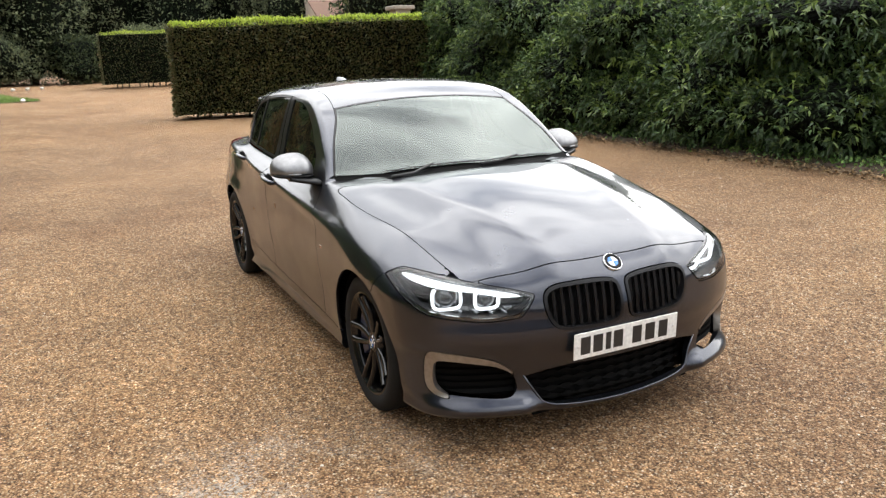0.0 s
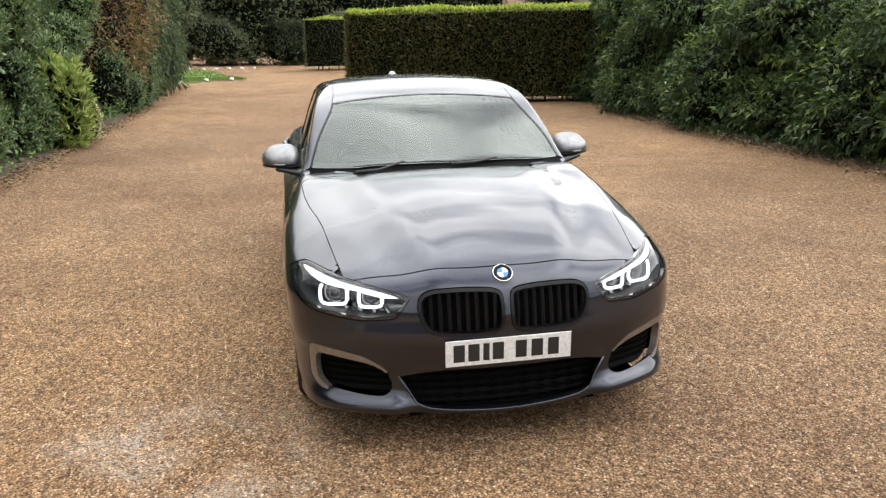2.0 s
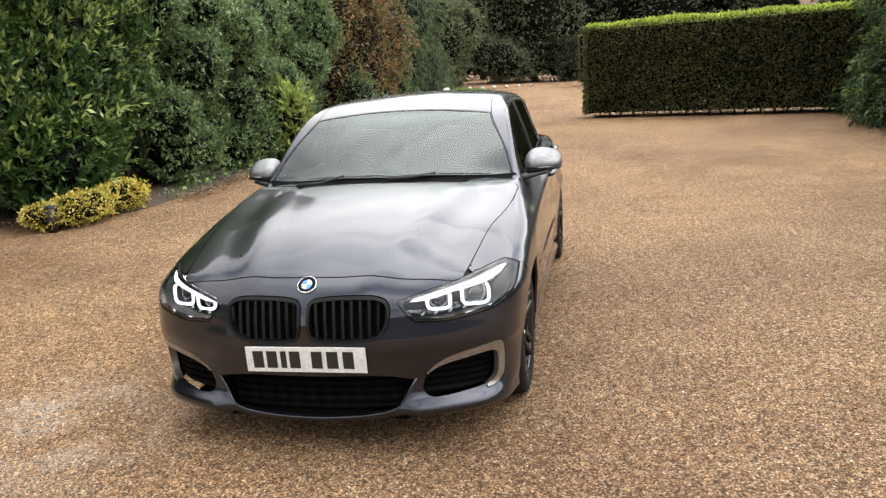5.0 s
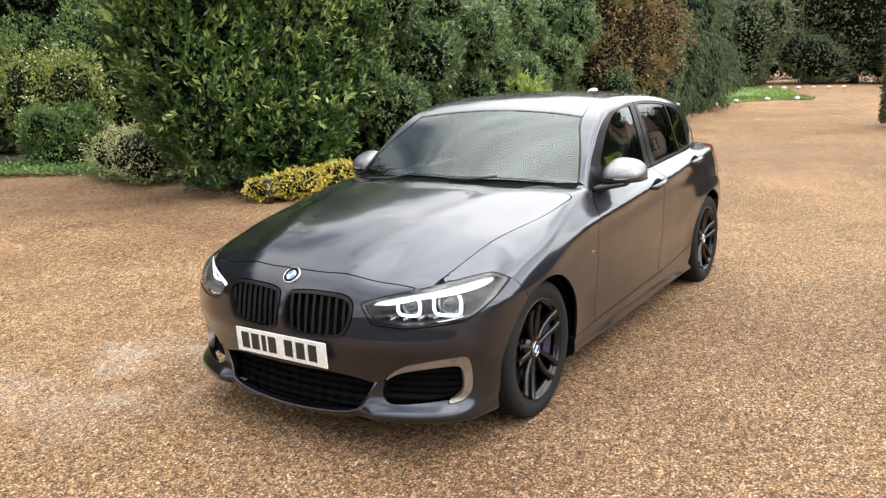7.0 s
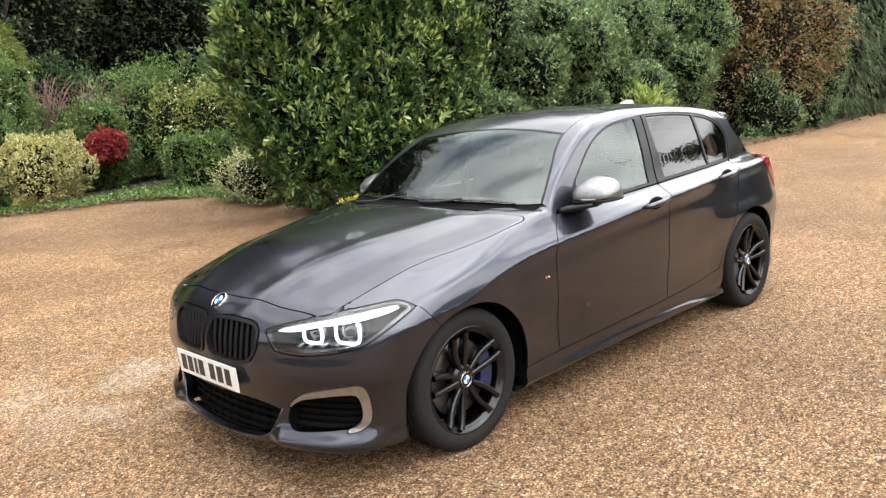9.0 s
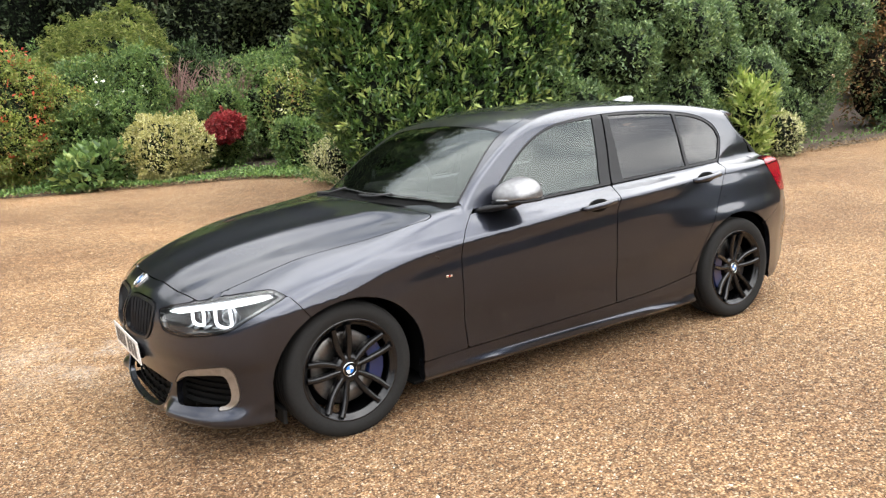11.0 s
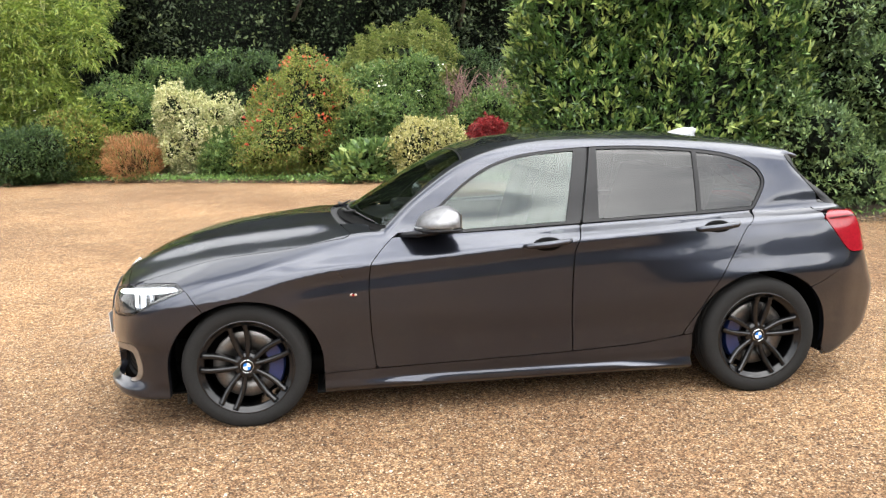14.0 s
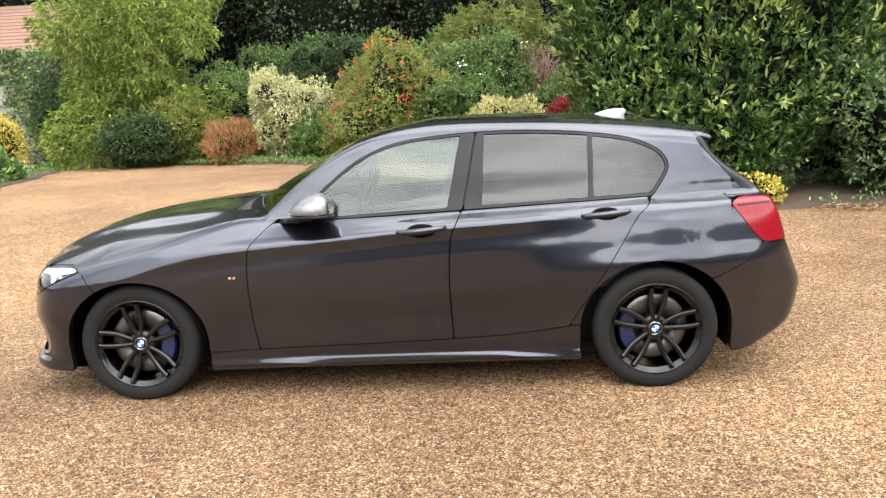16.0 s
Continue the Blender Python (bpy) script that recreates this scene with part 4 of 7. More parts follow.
# ---- tail lamps
lamps = panel("tail_light", tail_rays, span(0.45, 1.14, 0.01), span(0.70, 0.97, 0.008), tail_in, RED_LENS, car, "red tail light", offset=-0.003, lip=0.04)
panel("tail_light_band", tail_rays, span(0.45, 1.14, 0.008), span(0.70, 0.97, 0.006), lambda p: low(tail_in(p) - 0.014, 0.007 - np.abs(Z(p) - 0.926 + 0.04 * (tail_angle(p) - 0.8))), RED_DARK, car, offset=-0.0045, lip=0.004)


# ---- badge and plate
def roundel(parent, m, r):
    put("badge_ring", mesh_from("badge_ring", *lathe([(r, -0.004), (r, 0.002), (r * 0.94, 0.0045), (r * 0.6, 0.005), (r * 0.6, 0.0035), (0.0001, 0.0035)], 40, "z"), GRILLE), parent, "round black badge ring", m)
    for k in range(4):
        a = np.linspace(k * math.pi / 2, (k + 1) * math.pi / 2, 10)
        v = [(0, 0, 0.0052)] + [(r * 0.58 * math.cos(t), r * 0.58 * math.sin(t), 0.0052) for t in a] + [(0, 0, 0.003)] + [(r * 0.58 * math.cos(t), r * 0.58 * math.sin(t), 0.003) for t in a]
        f = [(0, i, i + 1) for i in range(1, 10)] + [(i, i + 11, i + 12, i + 1) for i in range(1, 10)]
        put("badge_quarter", mesh_from("badge_quarter", v, f, BADGE_WHITE if k % 2 == 0 else BADGE_BLUE, smooth=False), parent, "", m)
    put("badge_rim", mesh_from("badge_rim", *lathe([(r * 1.0, 0.0), (r * 1.04, 0.0), (r * 1.04, 0.004), (r * 0.97, 0.006), (r * 0.97, 0.002)], 40, "z", True), CHROME), parent, "", m)


bp = cast(np.array([[1.15, 0.0, 0.722]]), np.array([[1.0, 0.0, 0.0]]), 1.25)
bn = skin_normals(bp)[0]
badge_at = look(Vector(bp[0]) + Vector(bn) * 0.001, Vector(bp[0]) - Vector(bn))
badge = put("badge", mesh_from("badge", *lathe([(0.041, -0.006), (0.041, -0.001), (0.0001, -0.001)], 40, "z"), CHROME), car, "round blue and white badge", badge_at)
roundel(badge, Matrix.Identity(4), 0.040)
plate = part("number_plate", box_bm((0.52, 0.111, 0.005), bevel=0.002), PLATE, car, "white number plate with black characters", smooth=False, m=pose(2.122, 0, 0.4335, 90, 0, 90) @ pose(0, 0, 0, 3, 0, 0))
for k, w in enumerate((1, 1, 0.55, 1, 0, 1, 1.05, 1)):
    if w:
        xs = [-0.205, -0.145, -0.094, -0.045, 0, 0.050, 0.117, 0.185][k]
        part("character_bar", box_bm((0.046 * w, 0.074, 0.0016), (xs, 0, 0.003)), INK, plate, smooth=False)
for xs in (-0.24, 0.24):
    part("screw_cap", box_bm((0.012, 0.012, 0.003), (xs, 0, 0.0035), 0.003), PLATE, plate)
part("plate_bracket", box_bm((0.03, 0.40, 0.07), (2.096, 0, 0.43)), CAVITY, car)

# ---- mirrors
for sign in (1, -1):
    bm = bmesh.new()
    bmesh.ops.create_uvsphere(bm, u_segments=36, v_segments=24, radius=1.0)
    for v in bm.verts:
        x, y, z = v.co
        sx = math.copysign(abs(x) ** 0.8, x)
        sy = math.copysign(abs(y) ** 0.70, y)
        sz = math.copysign(abs(z) ** (0.74 if z > 0 else 0.4), z)
        out = sy * 0.5 + 0.5
        rise = 1.0 - 0.42 * max(0.0, (sx + 0.35) / 1.35) ** 1.2 - 0.24 * out**2
        v.co = (0.118 * sx * (1 - 0.16 * out) - 0.030 * out, 0.108 * sy, (0.104 * sz * rise if z > 0 else 0.010 * sz) + 0.004 * sy)
        v.co = Vector((v.co.x + 0.376, (v.co.y + 0.868) * sign, v.co.z + 0.980))
        if v.co.x < 0.272:
            v.co.x = 0.272 + (v.co.x - 0.272) * 0.15
    bmesh.ops.recalc_face_normals(bm, faces=bm.faces)
    mirror = part("door_mirror", bm, SATIN, car, "door mirror with a satin grey cap")
    bm = bmesh.new()
    bmesh.ops.create_uvsphere(bm, u_segments=32, v_segments=16, radius=1.0)
    for v in bm.verts:
        x, y, z = v.co
        sx, sy, sz = (math.copysign(abs(c) ** 0.6, c) for c in (x, y, z))
        out = sy * 0.5 + 0.5
        v.co = (0.116 * sx * (1 - 0.16 * out) - 0.028 * out + 0.374, (0.106 * sy + 0.868) * sign, 0.963 + (0.012 if z > 0 else 0.020 - 0.008 * out) * sz + 0.004 * sy)
    bmesh.ops.recalc_face_normals(bm, faces=bm.faces)
    part("mirror_base", bm, TRIM, mirror, "black lower half of the mirror housing")
    arm = bmesh.new()
    rows = []
    for t in np.linspace(0, 1, 6):
        y0, z0 = 0.900 - 0.150 * t, 0.950 - 0.026 * t
        wide, tall = 0.055 + 0.035 * t, 0.014 + 0.006 * t
        rows.append([arm.verts.new((0.425 + 0.05 * t + wide * c, y0 * sign, z0 + tall * d)) for c, d in ((1, -0.5), (0.9, 0.6), (0, 1), (-0.9, 0.6), (-1, -0.5), (0, -1))])
    for a, b in zip(rows, rows[1:]):
        for i in range(6):
            arm.faces.new((a[i], a[(i + 1) % 6], b[(i + 1) % 6], b[i]))
    arm.faces.new(rows[0])
    arm.faces.new(rows[-1])
    bmesh.ops.recalc_face_normals(arm, faces=arm.faces)
    part("mirror_arm", arm, TRIM, mirror)
    part("mirror_glass", box_bm((0.004, 0.14, 0.068), (0.264, 0.862 * sign, 1.006), 0.0015), CHROME, mirror, "mirror glass", smooth=False)
    put("indicator_strip", mesh_from("indicator_strip", *tube([(0.486, 0.85 * sign, 0.976), (0.470, 0.89 * sign, 0.976), (0.430, 0.935 * sign, 0.977), (0.375, 0.962 * sign, 0.978), (0.31, 0.970 * sign, 0.979)], 0.0045, 6), AERIAL), mirror, "clear indicator strip")

# ---- door handles
for sign, row in ((1, 0), (-1, 1)):
    for xa, xb, z, door in ((-0.055, -0.315, 0.868, doors[row]), (-0.985, -1.24, 0.910, rear_doors[row])):
        xm = (xa + xb) / 2
        ys = side_y(np.array([xm]), np.array([z]))[0]
        handle = put("door_handle", mesh_from("door_handle", *tube([(xa - 0.008, (ys + 0.004) * sign, z - 0.010), (xa - 0.03, (ys + 0.024) * sign, z - 0.008), (xm, (ys + 0.034) * sign, z - 0.001), (xb + 0.03, (ys + 0.026) * sign, z + 0.008), (xb + 0.008, (ys + 0.006) * sign, z + 0.010)], [0.010, 0.015, 0.017, 0.015, 0.011], 10, 1.0), PAINT), door, "grey door handle")
        # black lens shape that paints in the shade behind the handle
        bm = bmesh.new()
        bmesh.ops.create_uvsphere(bm, u_segments=20, v_segments=10, radius=1.0)
        bmesh.ops.scale(bm, vec=(0.075, 0.012, 0.036), verts=bm.verts)
        part("handle_shade", bm, CAVITY, door, m=Matrix.Translation((xm + 0.0, (ys + 0.001) * sign, z - 0.004)))

# ---- small things on the body
fp = float(top_z(np.array(-1.27), np.array(0.0)))
bm = bmesh.new()
rows = []
for t in np.linspace(0, 1, 11):
    h, w = 0.046 * min(1.0, (t / 0.6) ** 0.75) * (1 if t < 0.95 else 0.8), 0.040 * math.sin(math.pi * (0.12 + 0.80 * t)) ** 0.6
    x = -1.15 - 0.20 * t
    rows.append([bm.verts.new((x - (0.02 * k if t > 0.5 else 0), w * (1 - k) ** 0.42 * s, fp - 0.006 - 0.02 * t * 0.2 + h * k)) for s, k in ((1, 0), (1, 0.5), (1, 0.90), (0, 0.97), (-1, 0.90), (-1, 0.5), (-1, 0))])
for a, b in zip(rows, rows[1:]):
    for i in range(6):
        bm.faces.new((a[i], a[i + 1], b[i + 1], b[i]))
bm.faces.new(rows[-1])
bmesh.ops.recalc_face_normals(bm, faces=bm.faces)
part("roof_aerial", bm, AERIAL, car, "silvery shark fin aerial")
for sign in (1, -1):
    part("side_badge", box_bm((0.034, 0.003, 0.011), (0.800, (side_y(np.array([0.800]), np.array([0.655]))[0] + 0.001) * sign, 0.655), 0.001), CHROME, car, "small chrome side badge", smooth=False)
    part("side_badge_stripe", box_bm((0.009, 0.0034, 0.011), (0.800, (side_y(np.array([0.80]), np.array([0.655]))[0] + 0.0016) * sign, 0.655)), RED_LENS, car, smooth=False)
for y0, y1 in ((0.60, 0.06), (0.10, -0.48)):
    pts = []
    for t in np.linspace(0, 1, 12):
        y = y0 + (y1 - y0) * t
        x = 0.800 - 0.36 * y * y - 0.012 * math.sin(math.pi * t)
        pts.append((x, y, float(top_z(np.array(x), np.array(y))) + 0.006))
    w = put("wiper", mesh_from("wiper", *tube(pts, [0.003] + [0.0048] * 10 + [0.003], 6, 0.8), BLACK_MATT), car, "black windscreen wiper")
    xm, ym, zm = pts[6]
    arm = [(xm + 0.006, ym, zm + 0.010)] + [(xm + 0.03 + 0.02 * k, ym - 0.13 * k, float(top_z(np.array(xm + 0.03 + 0.02 * k), np.array(ym - 0.13 * k))) + 0.010) for k in (1, 2)]
    put("wiper_arm", mesh_from("wiper_arm", *tube(arm, [0.006, 0.007, 0.010], 6), BLACK_MATT), w)

# ---- cabin
# hidden dark plates added to close the bright view through the intake
part("undertray", box_bm((0.42, 1.36, 0.012), (1.66, 0, 0.150), 0.003), CAVITY, car)
part("undertray", box_bm((0.26, 0.80, 0.012), (1.91, 0, 0.150), 0.003), CAVITY, car)
for sign in (1, -1):
    part("intake_cheek", box_bm((0.20, 0.012, 0.20), (1.915, 0.452 * sign, 0.255), 0.003), CAVITY, car)
# strips added under the nose to darken the ground there
part("bumper_shade_strip", box_bm((0.02, 0.84, 0.060), (1.90, 0, 0.128), 0.004), RUBBER, car, "added black strip that shades the ground under the bumper")
for sign in (1, -1):
    part("wheel_shade_strip", box_bm((0.02, 0.22, 0.070), (1.64, 0.64 * sign, 0.145), 0.004), RUBBER, car)
# solid dark boxes added out of sight behind the intake
part("intake_blocker", box_bm((0.16, 0.98, 0.24), (1.87, 0, 0.265), 0.01), CAVITY, car)
part("bumper_filler", box_bm((0.20, 1.10, 0.22), (1.76, 0, 0.28), 0.02), CAVITY, car)
# unseen dark boxes added to keep light out below and inside the body
part("underbody_blocker", box_bm((2.0, 1.60, 0.016), (0, 0, 0.146), 0.004), CAVITY, car)
part("floor_blocker", box_bm((3.6, 1.16, 0.12), (0, 0, 0.22), 0.03), CAVITY, car)
part("engine_bay_blocker", box_bm((0.95, 1.06, 0.42), (1.28, 0, 0.56), 0.05), CAVITY, car)
part("boot_tub", box_bm((0.75, 1.10, 0.55), (-1.55, 0, 0.56), 0.05), CAVITY, car)
part("cabin_tub", box_bm((2.0, 1.50, 0.30), (-0.25, 0, 0.36), 0.05), CAVITY, car)
part("door_lining", box_bm((1.9, 0.03, 0.42), (-0.45, 0.735, 0.72), 0.01), DASH, car)
part("door_lining", box_bm((1.9, 0.03, 0.42), (-0.45, -0.735, 0.72), 0.01), DASH, car)
for sign in (1, -1):
    part("pillar_lining", box_bm((0.15, 0.02, 0.40), (0, 0, 0), 0.006, 2), DASH, car, m=pose(-0.435, 0.645 * sign, 1.14, 21.8 * sign, 0, 0))
bm = box_bm((0.42, 1.36, 0.20), (0.50, 0, 0.845), 0.07, 4)
for v in bm.verts:
    v.co.z -= 0.08 * max(0, v.co.x - 0.45)
part("dashboard", bm, DASH, car, "dark dashboard")
part("instrument_hood", box_bm((0.22, 0.34, 0.07), (0.40, -0.36, 0.955), 0.03, 3), DASH, car)
part("parcel_shelf", box_bm((0.45, 1.15, 0.04), (-1.45, 0, 0.93), 0.01), DASH, car)
part("headliner", box_bm((1.3, 0.86, 0.02), (-0.62, 0, 1.318), 0.008), DASH, car)
wheel_pose = pose(0.245, -0.36, 0.90, 0, -25, 0)
steer = put("steering_wheel", mesh_from("steering_wheel", *tube([(0, 0.185 * math.cos(a), 0.185 * math.sin(a)) for a in np.linspace(0, 2 * math.pi, 33)], 0.014, 8), SEAT), car, "black steering wheel", wheel_pose)
part("steering_hub", box_bm((0.05, 0.15, 0.13), (0.02, 0, 0), 0.03, 2), DASH, steer)
for k in (-1, 0, 1):
    part("steering_spoke", box_bm((0.02, 0.14 if k else 0.03, 0.03 if k else 0.15), (0.012, 0.10 * k, 0 if k else -0.09), 0.006), DASH, steer)


def seat(x, y, wide):
    s = part("seat", box_bm((0.50, wide, 0.16), (x, y, 0.55), 0.05, 3), SEAT, car, "black leather seat")
    bm = box_bm((0.13, wide * 0.95, 0.60), (0, 0, 0.30), 0.05, 3)
    part("backrest", bm, SEAT, s, m=pose(x - 0.20, y, 0.60, 0, -18, 0))
    if wide < 0.7:
        part("headrest", box_bm((0.09, 0.27, 0.17), (0, 0, 0), 0.04, 3), SEAT, s, m=pose(x - 0.42, y, 1.215, 0, -14, 0))
        for d in (-0.05, 0.05):
            put("headrest_post", mesh_from("headrest_post", *tube([(x - 0.385, y + d, 1.10), (x - 0.405, y + d, 1.17)], 0.006, 6), CHROME), s)
    return s


seat(-0.02, 0.37, 0.52)
seat(-0.02, -0.37, 0.52)
rear_seat = seat(-0.78, 0.0, 1.28)
for y in (-0.38, 0.38):
    part("headrest", box_bm((0.08, 0.25, 0.12), (-1.17, y, 1.13), 0.035, 3), SEAT, rear_seat)
mx = 0.26
mz = float(top_z(np.array(mx), np.array(0.0)))
part("rear_view_mirror", box_bm((0.03, 0.22, 0.065), (mx - 0.13, 0, mz - 0.10), 0.02, 3), BLACK_GLOSS, car, "rear-view mirror")
part("sensor_housing", box_bm((0.13, 0.13, 0.035), (0, 0, 0), 0.015, 3), BLACK_MATT, car, "sensor housing behind the windscreen", m=pose(mx, 0, mz - 0.034, 0, 26, 0))

# ---- wheels
def spoke_mesh(k, side):
    """One of a pair of slim spokes, hub to rim, splitting outwards."""
    n = 9
    verts, faces = [], []
    for i in range(n):
        t = i / (n - 1)
        r = 0.046 + t * 0.168
        off = side * (0.012 + 0.027 * math.sin(min(t * 1.2, 1.0) * math.pi / 2) - 0.003 * t)
        w = 0.0118 + 0.0035 * math.sin(math.pi * t) + (0.004 if t > 0.9 else 0)
        face = -0.016 + 0.028 * t - 0.006 * math.sin(math.pi * t)
        deep = face - 0.045 + 0.012 * t
        for dw, dy in ((-w, deep), (-w * 0.9, face - 0.006), (-w * 0.45, face), (w * 0.45, face), (w * 0.9, face - 0.006), (w, deep)):
            verts.append((off + dw, dy, r))
    for i in range(n - 1):
        for j in range(5):
            faces.append((i * 6 + j, i * 6 + j + 1, (i + 1) * 6 + j + 1, (i + 1) * 6 + j))
        faces.append((i * 6 + 5, i * 6, (i + 1) * 6, (i + 1) * 6 + 5))
    return mesh_from("spoke", verts, faces, RIM)


TYRE_R, RIM_R = 0.316, 0.238
SPOKES = {s: spoke_mesh(0, s) for s in (-1, 1)}
tw = 0.112
TYRE = mesh_from("tyre", *lathe([(RIM_R - 0.006, 0.0), (RIM_R + 0.004, 0.006), (RIM_R + 0.020, 0.012), (RIM_R + 0.036, 0.014), (TYRE_R - 0.022, 0.010), (TYRE_R - 0.008, 0.0), (TYRE_R - 0.001, -0.016), (TYRE_R, -0.045), (TYRE_R, -0.052), (TYRE_R - 0.007, -0.054), (TYRE_R - 0.007, -0.061), (TYRE_R, -0.063), (TYRE_R, -0.085), (TYRE_R - 0.007, -0.087), (TYRE_R - 0.007, -0.094), (TYRE_R, -0.096), (TYRE_R, -0.118), (TYRE_R - 0.007, -0.120), (TYRE_R - 0.007, -0.127), (TYRE_R, -0.129), (TYRE_R, -0.165), (TYRE_R - 0.008, -0.19), (TYRE_R - 0.03, -0.205), (RIM_R, -0.20)], 96), RUBBER)
RING = mesh_from("rim_ring", *lathe([(RIM_R + 0.002, 0.002), (RIM_R - 0.001, 0.006), (RIM_R - 0.007, 0.005), (RIM_R - 0.013, -0.004), (RIM_R - 0.020, -0.010), (RIM_R - 0.028, -0.013), (RIM_R - 0.032, -0.022), (RIM_R - 0.022, -0.04), (RIM_R - 0.022, -0.19), (RIM_R + 0.002, -0.20)], 96), RIM)
HUB = mesh_from("hub", *lathe([(0.0001, -0.022), (0.034, -0.022), (0.036, -0.019), (0.040, -0.018), (0.058, -0.021), (0.068, -0.030), (0.074, -0.045), (0.074, -0.07)], 48), RIM)
DISC = mesh_from("brake_disc", *lathe([(0.06, -0.085), (0.085, -0.085), (0.09, -0.065), (0.168, -0.065), (0.170, -0.067), (0.170, -0.093), (0.06, -0.093)], 64), STEEL)
BARREL = mesh_from("wheel_back", *lathe([(0.0001, -0.15), (0.20, -0.15), (0.21, -0.16)], 48), CAVITY)
BOLT = mesh_from("wheel_bolt", *lathe([(0.0001, -0.022), (0.006, -0.022), (0.008, -0.026), (0.008, -0.05)], 10), BLACK_MATT)
for sx in (1, -1):
    for sy in (1, -1):
        y, ax = (0.832, 1.338) if sx > 0 else (0.855, 1.358)
        wheel = put("wheel", TYRE, car, "black alloy wheel with five pairs of spokes", pose(sx * ax, sy * y, TYRE_R - 0.007, 0, 0, 0 if sy > 0 else 180))
        wheel.name = "wheel"
        put("rim", RING, wheel, "gloss black rim")
        hub = put("hub", HUB, wheel)
        put("wheel_back", BARREL, wheel)
        put("brake_disc", DISC, wheel, "steel brake disc")
        lean = {(1, 1): 9, (-1, 1): -4, (1, -1): 20, (-1, -1): 31}[(sx, sy)]
        for k in range(5):
            for s in (-1, 1):
                put("spoke", SPOKES[s], wheel, "", pose(0, 0, 0, 0, 72 * k + lean, 0))
            a = radians(72 * k + 36 + lean)
            put("wheel_bolt", BOLT, wheel, "", pose(0.054 * math.sin(a), -0.006, 0.054 * math.cos(a)))
        back = -1 if sx > 0 else 1
        bm = bmesh.new()
        rows = []
        for a in np.linspace(-0.62, 0.62, 9):
            rows.append([bm.verts.new((back * sy * r * math.cos(a), yy, r * math.sin(a))) for r, yy in ((0.110, -0.03), (0.178, -0.026), (0.186, -0.045), (0.186, -0.11), (0.110, -0.11), (0.106, -0.05))])
        for a, b in zip(rows, rows[1:]):
            for i in range(6):
                bm.faces.new((a[i], a[(i + 1) % 6], b[(i + 1) % 6], b[i]))
        bm.faces.new(rows[0])
        bm.faces.new(rows[-1][::-1])
        bmesh.ops.recalc_face_normals(bm, faces=bm.faces)
        part("brake_caliper", bm, BLUE, wheel, "blue brake caliper", smooth=False)
        cap = put("wheel_cap", mesh_from("wheel_cap", *lathe([(0.034, -0.024), (0.034, -0.018), (0.0001, -0.018)], 32), BLACK_GLOSS), wheel, "round blue and white wheel cap", pose(0, 0.0, 0))
        roundel(wheel, pose(0, -0.018, 0, -90, 0, 0), 0.032)
        # wheel housing
        a = np.linspace(-0.35, math.pi + 0.35, 25)
        v = [(sx * ax + 0.394 * math.cos(t), sy * yy, HUB_Z + (0.344 if sx > 0 else 0.360) * math.sin(t)) for t in a for yy in (0.812, 0.52)]
        f = [(2 * i, 2 * i + 1, 2 * i + 3, 2 * i + 2) for i in range(24)]
        v += [(sx * ax, sy * 0.52, HUB_Z)]
        f += [(2 * i + 1, 2 * i + 3, 50) for i in range(24)]
        put("wheel_housing", mesh_from("wheel_housing", v, f, CAVITY), car)


# ---------------------------------------------------------------- plants
def lumps(d, seed, freq=2.2):
    """A smooth uneven field over directions or places, about -1 to 1."""
    rng = np.random.default_rng(seed)
    out = np.zeros(len(d))
    for k in range(9):
        w = rng.normal(0, 1, 3)
        w *= freq * (1 + k * 0.45) / np.linalg.norm(w)
        out += np.sin(d @ w + rng.uniform(0, 6.28)) / (1 + k * 0.5)
    return out / 2.2


def leaf_mesh(name, places, ways, length, width, mat, rng, fold=0.25, droop=0.0):
    """Leaves at places, pointing along ways: four corners each, folded along the rib."""
    n = len(places)
    ways = ways / (np.linalg.norm(ways, axis=1)[:, None] + 1e-9)
    side = np.cross(ways, rng.normal(0, 1, (n, 3)) * 0.6 + np.array([0, 0, 1.0]))
    side /= np.linalg.norm(side, axis=1)[:, None] + 1e-9
    up = np.cross(side, ways)
    ln = length * rng.uniform(0.65, 1.25, n)[:, None]
    wd = width * rng.uniform(0.7, 1.2, n)[:, None]
    tip = places + ways * ln - np.array([0, 0, 1.0]) * droop * ln
    mid = places + ways * ln * 0.5 - up * fold * wd
    v = np.stack([places, mid + side * wd * 0.5 + up * fold * wd, tip, mid - side * wd * 0.5 + up * fold * wd], 1).reshape(-1, 3)
    b = np.arange(n)[:, None] * 4
    f = np.concatenate([b + [0, 1, 2], b + [0, 2, 3]], 1).reshape(-1, 3)
    me = bpy.data.meshes.new(name)
    me.vertices.add(len(v))
    me.vertices.foreach_set("co", v.astype(np.float32).ravel())
    me.loops.add(f.size)
    me.loops.foreach_set("vertex_index", f.astype(np.int32).ravel())
    me.polygons.add(len(f))
    me.polygons.foreach_set("loop_start", np.arange(0, f.size, 3, dtype=np.int32))
    me.update(calc_edges=True)
    me.materials.append(mat)
    return me


